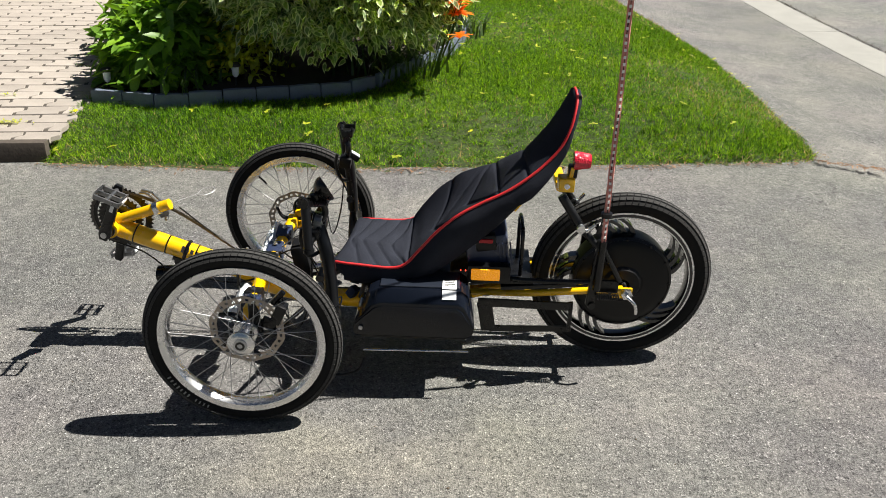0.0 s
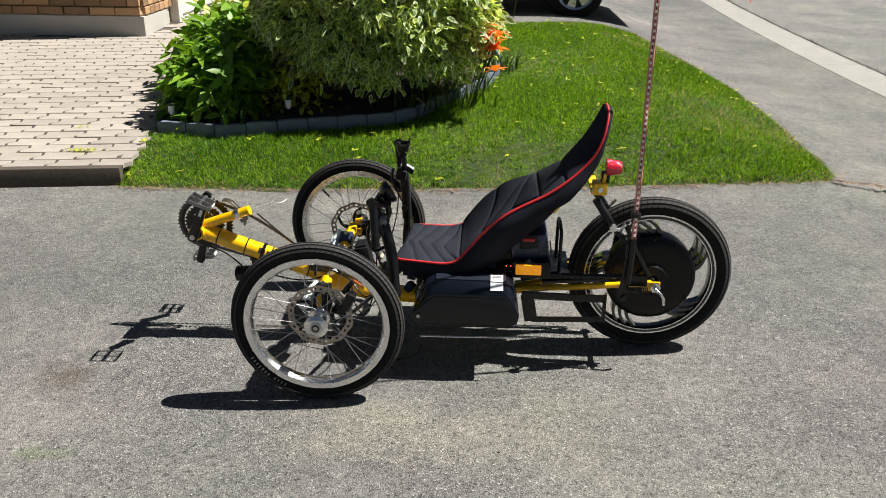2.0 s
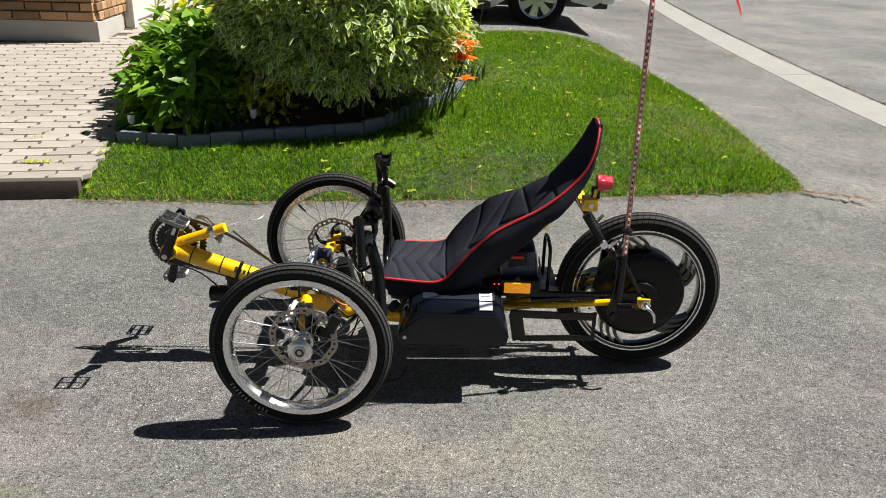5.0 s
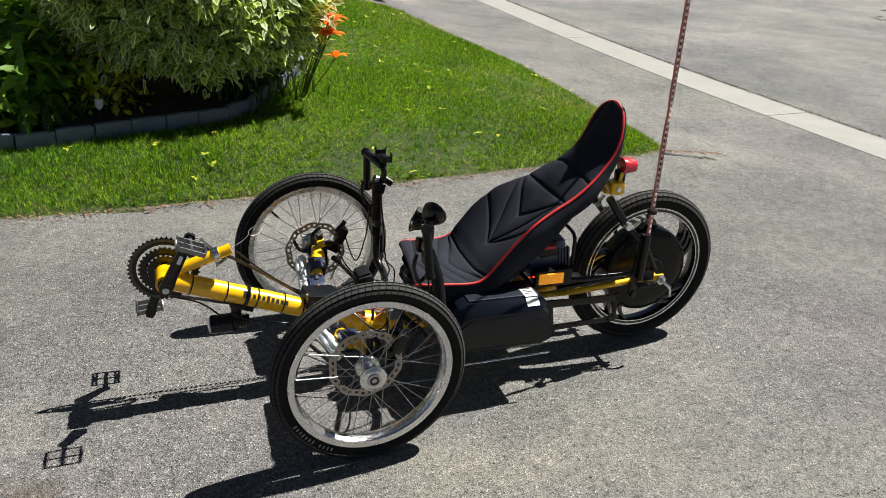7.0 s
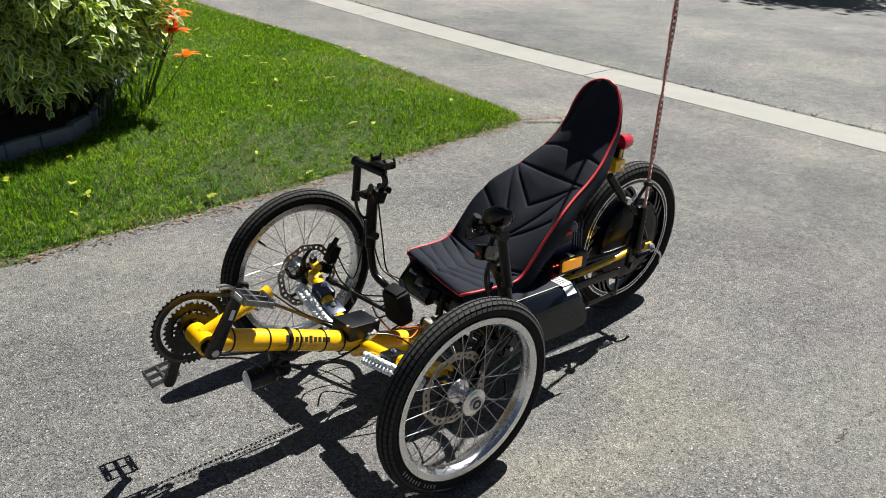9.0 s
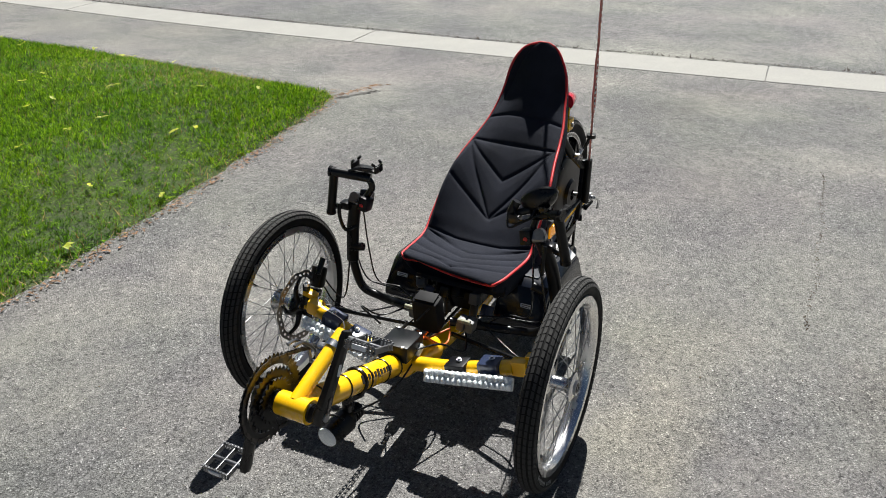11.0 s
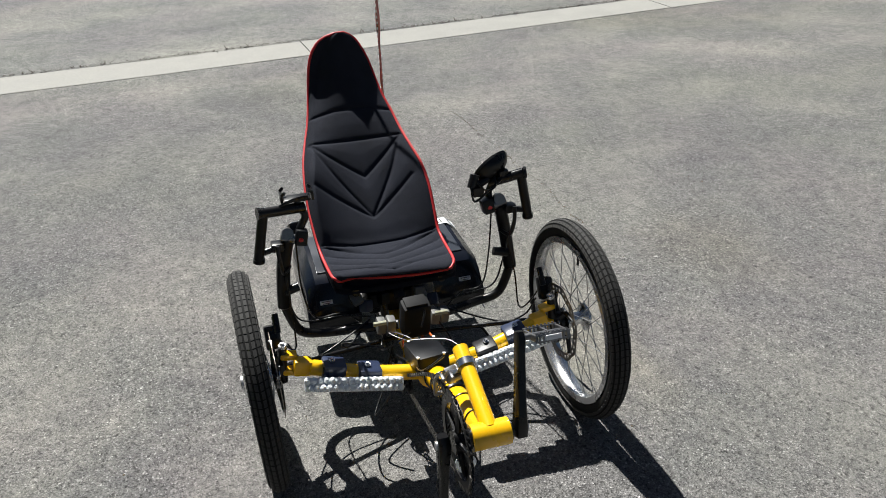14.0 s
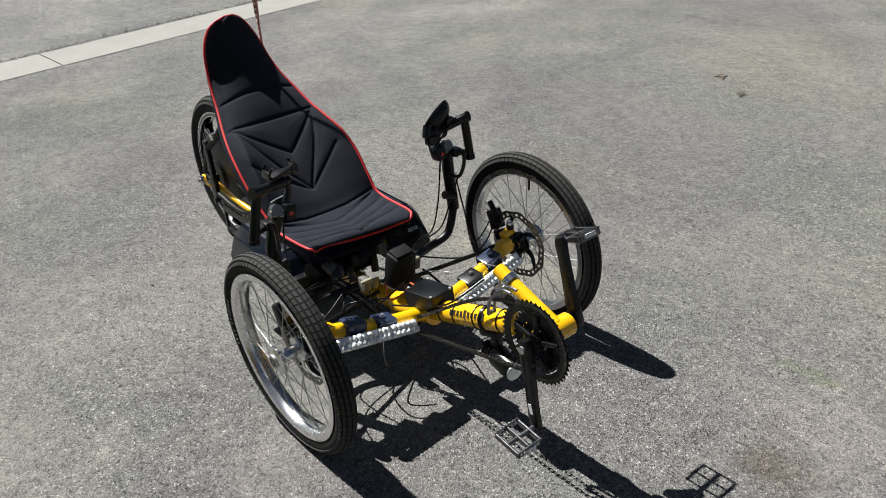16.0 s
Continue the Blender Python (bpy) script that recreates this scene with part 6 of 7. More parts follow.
def seat_point(i, f, lift=0.0):
    """A place on the cover: f runs from its left edge (-1) to its right one (1), over the raised bolsters."""
    x, z, yl, hl, yr, hr = rows[i]
    nx, nz = seat_normal(i)
    if f < 0:
        y, h = Y_MID - (yl + Y_MID) * -f, hl * (-f) ** 2.1
    else:
        y = Y_MID + (yr - Y_MID) * f
        fc = max(0.55, min(0.97, (yl + 0.012 - Y_MID) / max(0.01, yr - Y_MID)))
        h = hl * (f / fc) ** 2.1 if f < fc else hl + (hr - hl) * ((f - fc) / (1 - fc)) ** 1.6
    h += lift
    skew = 0.022 * max(0.0, 1 - grid_s[i] / 0.10) * f
    return (x + nx * h + skew, y, z + nz * h)


bm = blank()
topv = [[bm.verts.new(seat_point(i, ff[i, j], puff[i, j] * (1 - max(0, (abs(ff[i, j]) - 0.92) / 0.08)))) for j in range(NT)] for i in range(NS)]
for i in range(NS - 1):
    for j in range(NT - 1):
        bm.faces.new((topv[i][j], topv[i][j + 1], topv[i + 1][j + 1], topv[i + 1][j]))
cushion = part("seat_cushion", bm, FABRIC, trike, "black quilted mesh seat cover", 75)
edge_pts = [seat_point(i, -1.0) for i in range(0, NS, 3)] + [seat_point(NS - 1, -1.0)] + [seat_point(i, 1.0) for i in range(NS - 1, -1, -3)]
edge_pts += [seat_point(0, f) for f in (0.8, 0.5, 0.2, -0.1, -0.4, -0.7)]
bm = tube(blank(), edge_pts, 0.0042, 8, closed=True)
part("piping", bm, PIPING, cushion, "red piping round the seat cover", 60)
# padded side and underside
bm = blank()
rim_ = [[]]
for i in range(0, NS, 3):
    nx, nz = seat_normal(i)
    u = grid_s[i] / LEN
    deep = 0.014 + 0.050 * max(0.0, min(1.0, (0.90 - u) / 0.22))
    if u < 0.05:
        deep *= 0.3 + 14 * u
    left_e, right_e = seat_point(i, -1.0), seat_point(i, 1.0)
    x, z = rows[i][0], rows[i][1]
    row = []
    for f, k in ((-1.0, 0.0), (-1.05, 0.35), (-1.02, 0.85), (-0.82, 1.05), (0.0, 1.1), (0.80, 1.0), (0.97, 0.80), (1.015, 0.35), (1.0, 0.0)):
        e = left_e if f < -0.9 else right_e if f > 0.9 else (x + min(0, rows[i][3]) * nx, 0, z + min(0, rows[i][3]) * nz)
        y = Y_MID + (f * (rows[i][2] + Y_MID) if f < 0 else f * (rows[i][4] - Y_MID))
        row.append(bm.verts.new((e[0] - nx * deep * k + (0.022 if i == 0 else 0.006 if i == 3 else 0.0), y, e[2] - nz * deep * k - (0.004 if i == 0 else 0.0))))
    rim_[0].append(row)
for r0, r1 in zip(rim_[0], rim_[0][1:]):
    for j in range(8):
        bm.faces.new((r0[j], r0[j + 1], r1[j + 1], r1[j]))
bm.faces.new(rim_[0][0])
bm.faces.new(rim_[0][-1][::-1])
part("seat_shell", bm, FABRIC, trike, "black padded shell under the seat cover", 60)
for s in (-1, 1):
    bm = tube(blank(), smooth_path([(0.25, s * 0.12, 0.300), (0.39, s * 0.125, 0.288), (0.49, s * 0.12, 0.352), (0.66, s * 0.10, 0.480), (0.79, s * 0.07, 0.630)], 6), 0.011, 12)
    part("seat_rail", bm, BLACK, trike, "black tubular seat rail")
bm = blank()
box(bm, (0.742, 0.0, 0.548), (0.085, 0.16, 0.010), 0.003, rotm(0, -52, 0))
part("seat_plate", bm, YELLOW, trike, "yellow seat bracket plate")
bm = blank()
for s in (-1, 1):
    rod(bm, (0.30, s * 0.05, 0.30), (0.27, s * 0.04, 0.19), 0.012, 12)
part("seat_mount", bm, BLACK, trike, "black front seat mount")

# ---- batteries ----
def battery(s):
    out = [(0.278, 0.186), (0.590, 0.186), (0.608, 0.196), (0.614, 0.222), (0.592, 0.308), (0.574, 0.324), (0.338, 0.324), (0.312, 0.310), (0.272, 0.226), (0.268, 0.198)]
    bm = blank()
    rows = []
    for y, drop in ((0.106, 0.0), (0.220, 0.0), (0.245, 0.020), (0.252, 0.034)):
        rows.append([bm.verts.new((x + (0.35 * drop if x < 0.4 else -0.35 * drop) * (z > 0.28), s * y, z - drop * (z > 0.28))) for x, z in out])
    n = len(out)
    for a, b in zip(rows, rows[1:]):
        for i in range(n):
            bm.faces.new((a[i], a[(i + 1) % n], b[(i + 1) % n], b[i]))
    bm.faces.new(rows[0][::-1])
    bm.faces.new(rows[-1])
    bmesh.ops.recalc_face_normals(bm, faces=bm.faces)
    bmesh.ops.bevel(bm, geom=[e for e in bm.edges if abs(e.verts[0].co.y - e.verts[1].co.y) < 1e-4 and abs(abs(e.verts[0].co.y) - 0.220) > 0.001], offset=0.004, segments=2, affect='EDGES')
    case = part("battery_case", bm, CASE, trike, "glossy black battery case beside the frame", 35)
    bm = box(blank(), (0.456, s * 0.160, 0.3255), (0.225, 0.096, 0.006), 0.002)
    part("battery_lid", bm, SATIN, case, "smooth lid of the battery", 0)
    bm = box(blank(), (0.2865, s * 0.198, 0.265), (0.004, 0.034, 0.011), 0.0, rotm(0, 22, 0))
    lab = part("battery_label", bm, LABEL, case, "small white label", 0)
    bm = blank()
    for k in range(2):
        box(bm, (0.2846 - 0.002 * k, s * 0.198, 0.2685 - k * 0.005), (0.0012, 0.026 - 0.006 * k, 0.0018), 0.0, rotm(0, 22, 0))
    part("label_print", bm, INK, lab, smooth=0)
    if s < 0:
        bm = box(blank(), (0.540, -0.194, 0.3295), (0.040, 0.052, 0.0012), 0.0)
        lab = part("battery_sticker", bm, LABEL, case, "white sticker folded over the edge", 0)
        bm = box(blank(), (0.540, -0.2315, 0.3172), (0.040, 0.028, 0.0012), 0.0, rotm(38.6, 0, 0))
        part("battery_sticker", bm, LABEL, case, smooth=0)
        bm = blank()
        for k in range(4):
            box(bm, (0.540, -0.172 - 0.010 * k, 0.3304), (0.030 - 0.005 * (k % 2), 0.0035, 0.0008), 0.0)
        part("label_print", bm, INK, lab, smooth=0)
        bm = disc(blank(), (0.292, -0.2585, 0.216), 0.006, 0.004, "y", 14)
        part("battery_lock", bm, DULL, case, "small metal lock")
    bm = box(blank(), (0.44, s * 0.185, 0.176), (0.30, 0.10, 0.012), 0.003)
    part("battery_tray", bm, BLACK, trike, "black battery tray")
    return case


battery(-1)
battery(1)
bm = rod(blank(), (0.30, -0.262, 0.146), (0.60, -0.262, 0.152), 0.0028, 6)
part("tray_edge", bm, STEEL, trike, "bright edge of the tray")
for k in range(4):
    bm = rod(blank(), (0.57 + 0.014 * k, -0.130, 0.345), (0.57 + 0.014 * k, -0.136, 0.347), 0.0022, 6)
    part("indicator", bm, RED_LED, trike, "small lit red indicator")

# wiring and fittings between the batteries under the seat
bm = blank()
box(bm, (0.33, 0.02, 0.235), (0.10, 0.13, 0.060), 0.008)
box(bm, (0.47, 0.0, 0.262), (0.14, 0.15, 0.050), 0.008)
part("controller", bm, BOX, trike, "black motor controller under the seat")
for i, (x, y, z, m_) in enumerate(((0.255, -0.055, 0.268, GREY), (0.262, 0.045, 0.262, BOX), (0.258, 0.095, 0.250, NAVY), (0.250, -0.095, 0.240, NAVY), (0.265, 0.0, 0.272, BOX), (0.262, 0.118, 0.275, GREY))):
    bm = box(blank(), (x, y, z), (0.030, 0.026, 0.034), 0.005, rotm(10 * i, 15, 20 * i))
    part("fitting", bm, m_, trike, "small connector under the seat")
for rn, m_ in (([(0.15, -0.03, 0.240), (0.10, -0.05, 0.215), (0.05, -0.045, 0.235), (0.02, 0.0, 0.280)], WIRE), ([(0.15, 0.01, 0.225), (0.11, 0.03, 0.200), (0.07, 0.0, 0.225), (0.13, -0.04, 0.235)], WIRE),
               ([(0.16, 0.06, 0.245), (0.09, 0.09, 0.215), (0.04, 0.05, 0.270), (0.02, 0.03, 0.300)], BLACK), ([(0.16, -0.07, 0.245), (0.10, -0.10, 0.20), (0.03, -0.06, 0.25), (-0.07, -0.02, 0.27)], BLACK),
               ([(0.20, 0.10, 0.24), (0.12, 0.17, 0.225), (0.05, 0.19, 0.285), (0.0, 0.10, 0.285)], BLACK), ([(0.25, 0.06, 0.24), (0.30, 0.10, 0.22), (0.40, 0.05, 0.25)], BLACK),
               ([(-0.29, 0.03, 0.44), (-0.18, 0.05, 0.33), (-0.06, 0.04, 0.26), (0.05, 0.06, 0.22)], BLACK), ([(-0.31, -0.02, 0.255), (-0.22, -0.035, 0.235), (-0.12, -0.03, 0.22), (-0.02, -0.03, 0.25)], BLACK),
               ([(BB.x + 0.02, -0.03, 0.40), (BB.x - 0.01, -0.034, 0.36), (-0.40, -0.02, 0.31), (-0.34, -0.01, 0.25)], BLACK),
               ([(0.02, 0.0, 0.31), (0.06, -0.02, 0.335), (0.10, 0.0, 0.31), (0.12, 0.03, 0.26)], BLACK), ([(0.14, 0.05, 0.20), (0.05, 0.10, 0.13), (-0.02, 0.14, 0.10), (-0.03, 0.10, 0.16)], BLACK)):
    bm = tube(blank(), smooth_path(rn, 8), 0.0026, 6)
    part("wire", bm, m_, trike, smooth=60)
# white cable loop that stands up from the derailleur post
loop = [post_b + Vector((0.004, 0, 0.004)), post_b + Vector((0.03, 0.02, 0.008)), Vector((-0.252, 0.070, 0.466))]
for k in range(11):
    a = 2 * math.pi * k / 10
    loop.append(Vector((-0.226 - 0.021 * math.cos(a), 0.106 - 0.021 * math.cos(a + 0.9), 0.465 + 0.006 * math.sin(a))))
bm = tube(blank(), smooth_path(loop, 4), 0.0007, 5)
part("cable_loop", bm, SPOKE, trike, "thin pale inner cable curled in a loop")
bm = rod(blank(), (-0.04, -0.03, 0.246), (-0.01, -0.03, 0.262), 0.009, 12)
part("cable_plug", bm, WHITE, trike, "white cable plug")

# ---- rear frame ----
AX = Vector((XR, 0, R_REAR))
for s in (-1, 1):
    bm = tube(blank(), smooth_path([(0.60, s * 0.050, 0.232), (0.76, s * 0.088, 0.253), (0.87, s * 0.098, 0.268), (XR - 0.01, s * 0.100, 0.286)], 6), 0.0105, 14)
    part("chainstay", bm, YELLOW, trike, "yellow chainstay")
    bm = tube(blank(), smooth_path([(0.66, s * 0.090, 0.312), (0.76, s * 0.122, 0.315 if s < 0 else 0.262), (0.93, s * 0.124, 0.317 if s < 0 else 0.272)], 5), 0.0070, 12)
    part("torque_rod", bm, BLACK, trike, "thin rod beside the chainstay")
    bm = blank()
    box(bm, (0.962, s * 0.118, 0.345), (0.026, 0.016, 0.215), 0.005, rotm(0, 4, 0))
    rod(bm, (0.957, s * 0.118, 0.240), (0.96, s * 0.131, 0.240), 0.011, 12)
    box(bm, (0.994, s * 0.112, 0.300), (0.080, 0.012, 0.040), 0.004)
    part("dropout_bracket", bm, BLACK, trike, "black upright bracket at the rear wheel")
    bm = blank()
    rod(bm, (0.972, s * 0.115, 0.430), (1.035, s * 0.115, 0.318), 0.008, 10)
    part("stay_brace", bm, BLACK, trike)
    bm = blank()
    rod(bm, (0.848, s * 0.072, 0.566), (0.906, s * 0.096, 0.482), 0.0135, 14)
    rod(bm, (0.906, s * 0.096, 0.482), (0.958, s * 0.116, 0.430), 0.0105, 12)
    sh = part("rear_strut", bm, BLACK, trike, "black strut from the seat back to the wheel")
    bm = blank()
    rod(bm, (0.906, s * 0.080, 0.482), (0.906, s * 0.122, 0.482), 0.012, 14)
    rod(bm, (0.922, s * 0.112, 0.472), (0.945, s * 0.116, 0.497), 0.006, 10)
    part("strut_bolt", bm, STEEL, sh, "bright bolt of the strut")
    bm = blank()
    rod(bm, (XR, s * 0.050, R_REAR + 0.006), (XR, s * 0.135, R_REAR + 0.006), 0.008, 12)
    disc(bm, (XR, s * 0.122, R_REAR + 0.006), 0.017, 0.012, "y", 6)
    part("axle", bm, STEEL, trike, "steel axle end with nut")
    bm = box(blank(), (XR - 0.012, s * 0.109, R_REAR + 0.004), (0.060, 0.010, 0.034), 0.004)
    part("axle_plate", bm, YELLOW, trike, "yellow axle plate")
    # spring-wound cable and quick lever at the axle
    if s < 0:
        pts = []
        for k in range(60):
            a = k * 1.05
            pts.append((0.970 + k * 0.0011, -0.134 + 0.009 * math.cos(a), 0.276 + 0.009 * math.sin(a)))
        bm = tube(blank(), pts, 0.0022, 5)
        part("cable_spring", bm, BLACK, trike, "coiled black cable at the axle")
        bm = tube(blank(), smooth_path([(XR - 0.005, -0.140, 0.283), (XR + 0.020, -0.150, 0.262), (XR + 0.028, -0.146, 0.230)], 5), 0.005, 8)
        part("quick_lever", bm, STEEL, trike, "bright quick lever")
    # lower black rails
    bm = blank()
    box(bm, (0.785, s * 0.125, 0.153), (0.245, 0.006, 0.020), 0.002, rotm(0, -2, 0))
    box(bm, (0.765, s * 0.125, 0.236), (0.280, 0.008, 0.026), 0.002, rotm(0, 1, 0))
    box(bm, (0.900, s * 0.125, 0.200), (0.012, 0.008, 0.100), 0.002)
    box(bm, (0.652, s * 0.125, 0.192), (0.044, 0.007, 0.100), 0.006, rotm(0, -10, 0))
    # flat plate added over the left chainstay to shade its yellow
    if s < 0:
        box(bm, (0.800, -0.100, 0.290), (0.22, 0.030, 0.012), 0.003, rotm(0, -5, 0))
    part("lower_rail", bm, BLACK, trike, "flat black lower rail")
    for x in (0.69, 0.76, 0.88):
        bm = disc(blank(), (x, s * 0.130, 0.154), 0.004, 0.005, "y", 8)
        part("rail_bolt", bm, BLACK, trike)

# flat rack under the pack, its size set to fill the ground shadow
bm = box(blank(), (0.690, 0.0, 0.298), (0.190, 0.220, 0.010), 0.003)
part("rack_plate", bm, BLACK, trike, "flat black rack plate, sized to fill the shadow below")
# pack on the rack, amber reflector and loop
bm = box(blank(), (0.648, 0.0, 0.378), (0.125, 0.20, 0.128), 0.014, rotm(0, -8, 0))
pk = part("rack_pack", bm, NAVY, trike, "dark blue power pack on the rack")
bm = blank()
box(bm, (0.640, -0.088, 0.420), (0.062, 0.036, 0.050), 0.008, rotm(0, -8, 0))
part("pack_handle", bm, BOX, pk, "black handle of the pack")
bm = box(blank(), (0.640, -0.107, 0.430), (0.040, 0.010, 0.012), 0.003)
part("pack_button", bm, PIPING, pk, "dark red button")
for k in range(4):
    bm = box(blank(), (0.682 + 0.011 * k, -0.096, 0.388), (0.005, 0.016, 0.070), 0.001, rotm(0, -8, 0))
    part("pack_rib", bm, NAVY, pk, smooth=0)
bm = box(blank(), (0.652, -0.122, 0.336), (0.125, 0.034, 0.056), 0.006)
rb = part("reflector_box", bm, BOX, trike, "black lamp box on the rack")
bm = box(blank(), (0.642, -0.141, 0.338), (0.084, 0.008, 0.036), 0.004)
part("amber_lamp", bm, AMBER, rb, "lit ribbed amber lamp")
bm = tube(blank(), smooth_path([(0.748, -0.070, 0.285), (0.748, -0.070, 0.400), (0.748, -0.060, 0.442), (0.748, 0.0, 0.452), (0.748, 0.060, 0.442), (0.748, 0.070, 0.400), (0.748, 0.070, 0.285)], 6), 0.006, 10)
part("rack_loop", bm, BLACK, trike, "thin black rack hoop")
bm = tube(blank(), smooth_path([(0.60, -0.100, 0.300), (0.80, -0.112, 0.312), (0.95, -0.118, 0.315)], 5), 0.006, 8)
part("rack_rod", bm, BLACK, trike)
bm = tube(blank(), smooth_path([(0.30, -0.235, 0.10), (0.28, -0.26, 0.07), (0.22, -0.262, 0.055), (0.18, -0.245, 0.075)], 6), 0.004, 8)
part("hook", bm, BLACK, trike, "bent black hook below the battery")

# tail lamp in its yellow bracket
bm = blank()
box(bm, (0.856, -0.078, 0.606), (0.046, 0.050, 0.040), 0.006)
box(bm, (0.868, -0.072, 0.636), (0.012, 0.036, 0.040), 0.004, rotm(0, 8, 0))
box(bm, (0.846, 0.0, 0.588), (0.030, 0.15, 0.020), 0.005)
yb = part("lamp_bracket", bm, YELLOW, trike, "yellow lamp bracket behind the seat")
bm = blank()
rod(bm, (0.856, -0.103, 0.606), (0.856, -0.109, 0.606), 0.008, 12)
part("bracket_bolt", bm, STEEL, yb)
bm = box(blank(), (0.872, -0.072, 0.640), (0.026, 0.030, 0.036), 0.005)
part("lamp_socket", bm, BOX, yb, "black lamp socket")
bm = lathe(blank(), [(0.010, 0.870), (0.0265, 0.872), (0.0265, 0.880), (0.0215, 0.916), (0.0195, 0.919), (0.004, 0.920)], "x", 24, (0, -0.072, 0.671), closed=False)
part("tail_lamp", bm, REDGLASS, trike, "round red tail lamp")

# flag pole with its light strip
PX, PY = 0.966, -0.136
bm = rod(blank(), (PX, PY, 0.300), (PX + 0.004, PY, 0.455), 0.0115, 12)
pole = part("flag_pole", bm, BLACK, trike, "flag pole wound with a red light strip")
bm = rod(blank(), (PX + 0.004, PY, 0.440), (PX - 0.012, PY + 0.004, 1.86), 0.0034, 8)
part("pole_core", bm, BLACK, pole, "thin dark pole behind the strip")


def strip_at(u):
    """The middle of the flat light strip and its turn about the pole."""
    return Vector((PX + 0.004 - 0.016 * u, PY + 0.004 * u, 0.442 + 1.41 * u)), 0.35 * math.sin(u * 26) + 0.2 * math.sin(u * 71)


bm = blank()
prev = None
for k in range(160):
    c, a = strip_at(k / 159)
    e, n_ = Vector((math.cos(a), math.sin(a), 0)), Vector((-math.sin(a), math.cos(a), 0))
    ring = [bm.verts.new(c + e * p * 0.0072 + n_ * q * 0.0030) for p, q in ((-1, -1), (1, -1), (1, 1), (-1, 1))]
    if prev:
        for i in range(4):
            bm.faces.new((prev[i], prev[(i + 1) % 4], ring[(i + 1) % 4], ring[i]))
    prev = ring
part("light_strip", bm, STRIP, pole, "dull red flat light strip", 60)
bm = blank()
for k in range(78):
    c, a = strip_at((k + 0.5) / 78)
    for sd in (-1, 1):
        box(bm, c + sd * 0.0034 * Vector((-math.sin(a), math.cos(a), 0)), (0.0066, 0.0020, 0.0075), 0.0, Matrix.Rotation(a, 3, 'Z'))
part("led_row", bm, WHITE, pole, "row of small white leds", 0)
bm = blank()
lathe(bm, [(0.006, 0.0), (0.016, 0.002), (0.016, 0.014), (0.006, 0.016)], "z", 16, (PX + 0.003, PY, 0.530), closed=False)
rod(bm, (PX, PY, 0.538), (0.957, -0.108, 0.470), 0.006, 8)
part("pole_clamp", bm, BLACK, pole, "black pole clamp")
# the flag streams towards the street
P0 = Vector((PX - 0.012, PY, 1.84))
N, M_ = 14, 10
bm = blank()
vv = []
for i in range(N):
    u = i / (N - 1)
    row = []
    for j in range(M_):
        w = j / (M_ - 1)
        h = 0.27 * (1 - 0.70 * u)
        p = P0 + Vector((0.305 * u, 0.19 * u, -0.34 * u - 0.26 * u * u)) + Vector((0.02 * math.sin(6 * u + 2 * w), 0.030 * math.sin(8 * u + 1.5 * w), -h * w))
        row.append(bm.verts.new(p))
    vv.append(row)
for i in range(N - 1):
    for j in range(M_ - 1):
        bm.faces.new((vv[i][j], vv[i + 1][j], vv[i + 1][j + 1], vv[i][j + 1]))
bmesh.ops.solidify(bm, geom=list(bm.faces), thickness=0.0012)
part("flag", bm, FLAG, pole, "orange-red pennant streaming in the breeze", 60)


# ---- pieces last: pavers and bricks ----
def paver_outline(w, d):
    """An interlocking paver: wavy short sides, straight long sides."""
    g = 0.0090
    h, k = d / 2 - 0.0055, w / 2 - g
    right = [(k - 0.016, -h), (k - 0.020, -h * 0.40), (k + 0.022, h * 0.15), (k + 0.014, h)]
    left_ = [(-k + 0.014, h), (-k + 0.022, h * 0.15), (-k - 0.020, -h * 0.40), (-k - 0.016, -h)]
    return right + left_


PW, PD = 0.235, 0.128
bm = blank()
out = paver_outline(PW, PD)
lo = [bm.verts.new((x, y, -0.02)) for x, y in out]
hi = [bm.verts.new((x, y, 0.0012)) for x, y in out]
tp = [bm.verts.new((x * 0.982, y * 0.965, 0.0042)) for x, y in out]
for i in range(8):
    j = (i + 1) % 8
    bm.faces.new((lo[i], lo[j], hi[j], hi[i]))
    bm.faces.new((hi[i], hi[j], tp[j], tp[i]))
bm.faces.new(tp)
paver_mesh = finish(bm, PAVER, "paver", 0)
spots = []
tilt_ = math.atan(0.135)
e1, e2 = Vector((-math.cos(tilt_), -math.sin(tilt_))), Vector((-math.sin(tilt_), math.cos(tilt_)))
for r_ in range(-4, 46):
    for k in range(-14, 26):
        p = Vector((-2.02, 3.80)) + e2 * (PD * (r_ + 0.5)) + e1 * (PW * (k + (0.5 if r_ % 2 else 0.0)))
        if r_ >= 0 and -7.4 < p.x < edge_x(p.y) - 0.02 - PW * 0.42 and p.y < 8.6 and not (p.y > HY - 0.02 and p.x < HX + 0.02):
            spots.append((p.x, p.y))
cut = []
for r_ in range(0, 40):
    row = [Vector(q) for q in spots if abs((Vector(q) - Vector((-2.02, 3.80))).dot(e2) - PD * (r_ + 0.5)) < 0.01]
    if row:
        end = min(row, key=lambda q: (q - Vector((-2.02, 3.80))).dot(e1))
        room = (edge_x(end.y) + 0.02 - end.x) / math.cos(tilt_) - PW / 2
        if room > 0.04:
            cut.append((end - e1 * (PW / 2 + room / 2), room / PW))
near = sorted(spots, key=lambda p: (p[1] - 3.6) + 0.45 * abs(p[0] + 2.6))
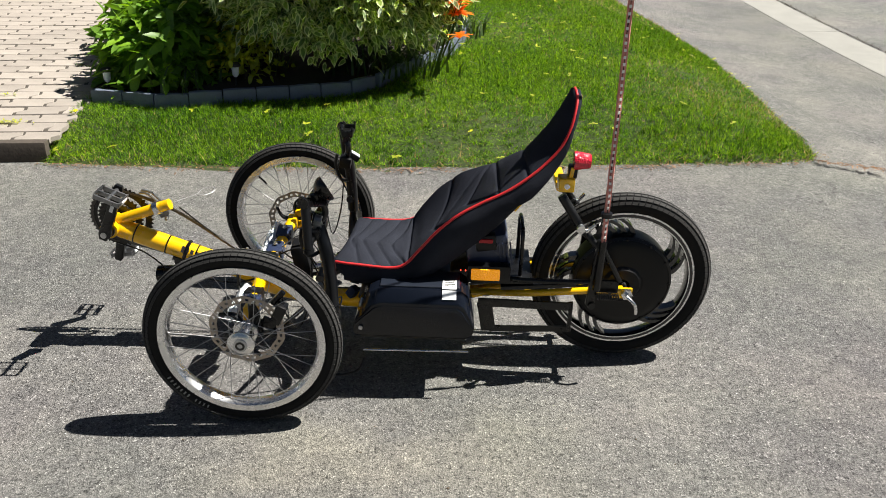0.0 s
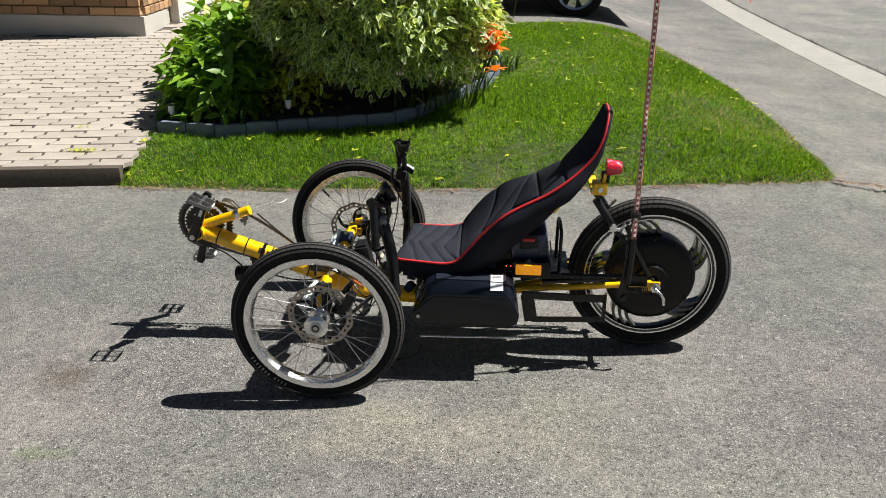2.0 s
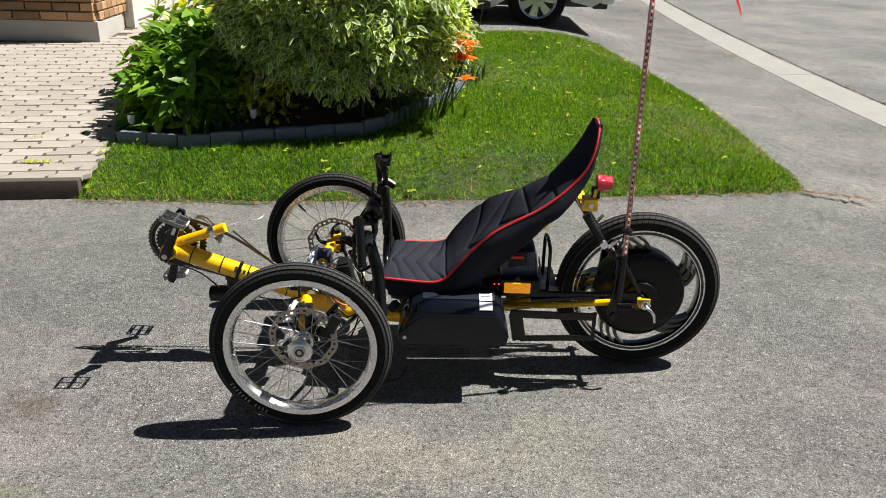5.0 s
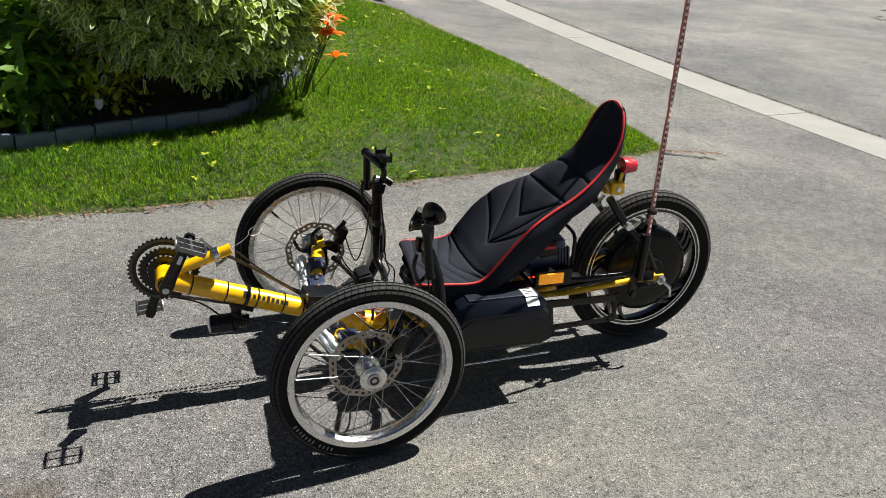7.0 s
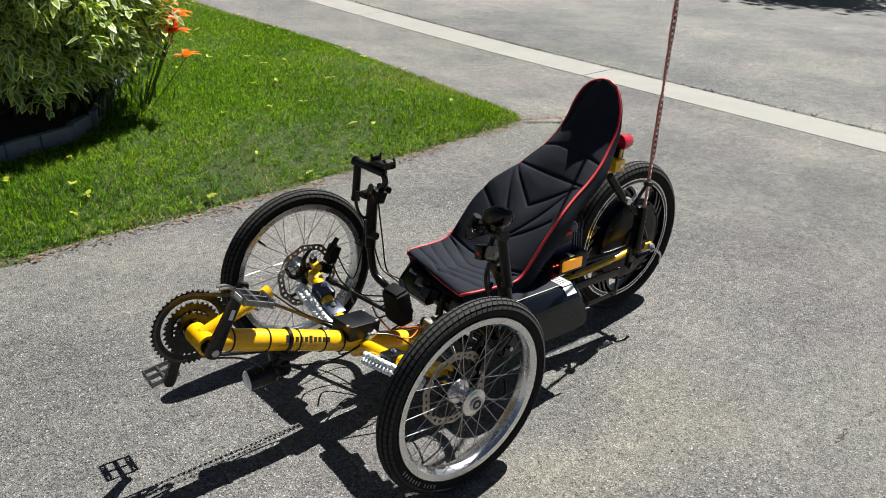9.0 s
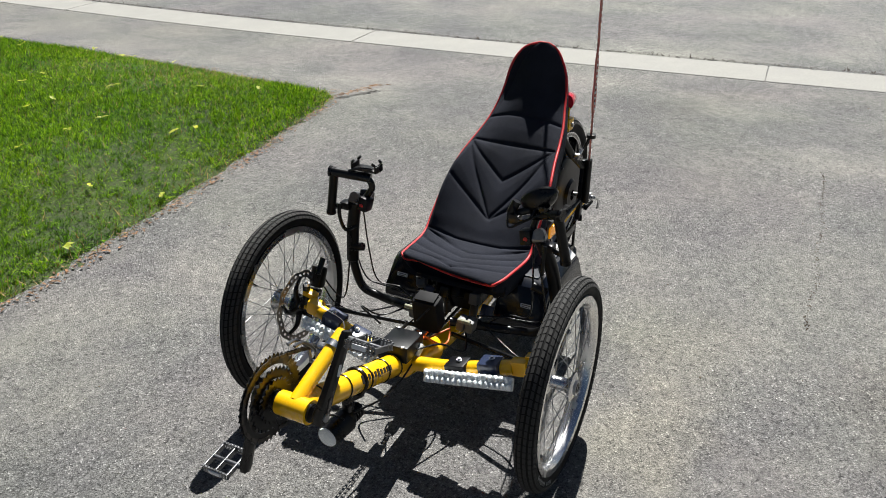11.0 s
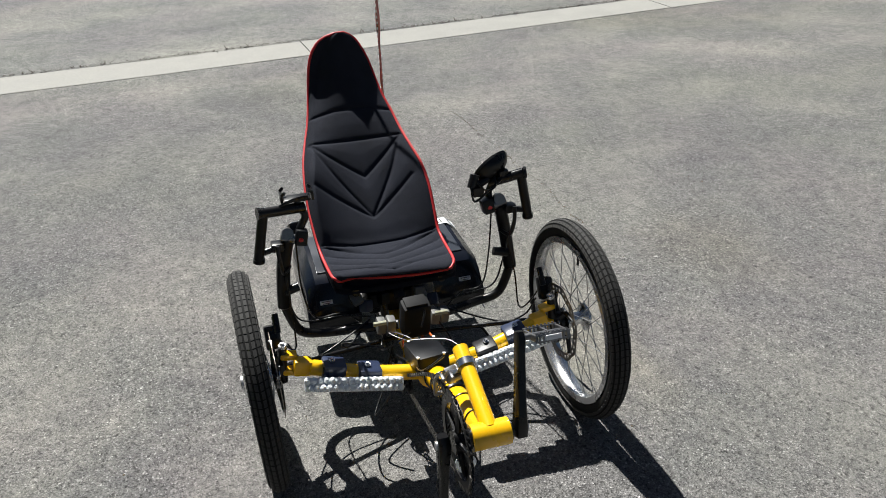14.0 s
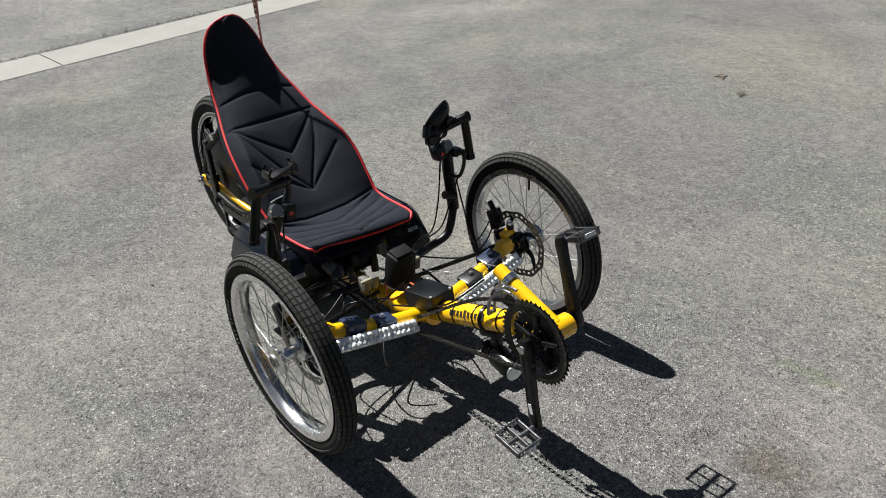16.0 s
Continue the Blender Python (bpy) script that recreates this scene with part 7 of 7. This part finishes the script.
for x, y in near[:265]:
    ob = new("paver", paver_mesh)
    ob.parent = walk_base
    ob.matrix_basis = pose(x, y, float(walk_z(np.array(x), np.array(y))) + rng.uniform(-0.002, 0.002), rng.uniform(-0.6, 0.6) + 2.9 * (y > 3.9), rng.uniform(-0.6, 0.6), math.degrees(tilt_) + rng.uniform(-0.8, 0.8))
for p, wide_ in cut:
    ob = new("paver", paver_mesh)
    ob.parent = walk_base
    ob.matrix_basis = pose(p.x, p.y, float(walk_z(np.array(p.x), np.array(p.y))), 2.9 * (p.y > 3.9), 0, math.degrees(tilt_)) @ Matrix.Diagonal((wide_, 1.0, 1.0, 1.0))
base_v = [tuple(v.co) for v in paver_mesh.vertices]
base_f = [tuple(p.vertices) for p in paver_mesh.polygons]
vs, fs = [], []
for x, y in near[265:]:
    n, dz = len(vs), rng.uniform(-0.002, 0.002)
    vs += [(a * math.cos(tilt_) - b * math.sin(tilt_) + x, a * math.sin(tilt_) + b * math.cos(tilt_) + y, c + dz + float(walk_z(np.array(x), np.array(y + b)))) for a, b, c in base_v]
    fs += [tuple(i + n for i in f) for f in base_f]
tagged(bare("far_pavers", vs, fs, PAVER, walk_base), "pale interlocking pavers farther along the walk", kind="stuff")

# weeds in the joints of the pavers
vs, fs = [], []
for cx, cy, n_ in ((-2.33, 4.02, 40), (-2.25, 4.04, 26), (-2.9, 3.95, 18), (-2.5, 4.45, 12)):
    for i in range(n_):
        leaf_at(vs, fs, (cx + rng.normal(0, 0.04), cy + rng.normal(0, 0.012), 0.10 + float(terrain(np.array(cx), np.array(cy)))), rng.uniform(0, 6.28), rng.uniform(0.1, 0.7), rng.uniform(0.012, 0.03), 0.008)
tagged(bare("paver_weeds", vs, fs, LEAF_LIME), "small weeds growing in the paver joints", "weeds", kind="stuff")

BL, BH, JO = 0.225, 0.066, 0.012
bm = box(blank(), (0, 0, 0), (BL, 0.05, BH), 0.004, seg=1)
brick_mesh = finish(bm, BRICK, "brick", 0)
bm = box(blank(), (0, 0, 0), (0.05, 0.104, BH), 0.004, seg=1)
half_mesh = finish(bm, BRICK, "brick", 0)
bm = box(blank(), (0, 0, 0), (BL / 2 - JO / 2, 0.05, BH), 0.004, seg=1)
corner_mesh = finish(bm, BRICK, "brick", 0)
count = 0
rest_v, rest_f = [], []
bv = [tuple(v.co) for v in brick_mesh.vertices]
bf = [tuple(p.vertices) for p in brick_mesh.polygons]
hv = [tuple(v.co) for v in half_mesh.vertices]
for course in range(32):
    z = 0.27 + JO + BH / 2 + course * (BH + JO)
    for i in range(34):
        x = HX - 0.02 - BL / 2 - i * (BL + JO) - ((BL + JO) / 2 if course % 2 else 0)
        if course < 9 and i < 12:
            ob = new("brick", brick_mesh)
            ob.parent = house
            ob.matrix_basis = pose(x, HY + 0.004, z)
        else:
            n = len(rest_v)
            rest_v += [(a + x, b + HY + 0.004, c + z) for a, b, c in bv]
            rest_f += [tuple(k + n for k in f) for f in bf]
    if course % 2:
        ob = new("brick", corner_mesh)
        ob.parent = house
        ob.matrix_basis = pose(HX - 0.02 - BL / 4 + JO / 4, HY + 0.004, z)
    for i in range(6):
        y = HY + 0.035 + 0.052 + i * (0.104 + JO) - (0.03 if course % 2 else 0)
        if course < 9:
            ob = new("brick", half_mesh)
            ob.parent = house
            ob.matrix_basis = pose(HX - 0.012, y, z)
        else:
            n = len(rest_v)
            rest_v += [(a + HX - 0.012, b + y, c + z) for a, b, c in hv]
            rest_f += [tuple(k + n for k in f) for f in bf]
tagged(bare("upper_bricks", rest_v, rest_f, BRICK, house), "buff bricks higher up the wall", kind="stuff")
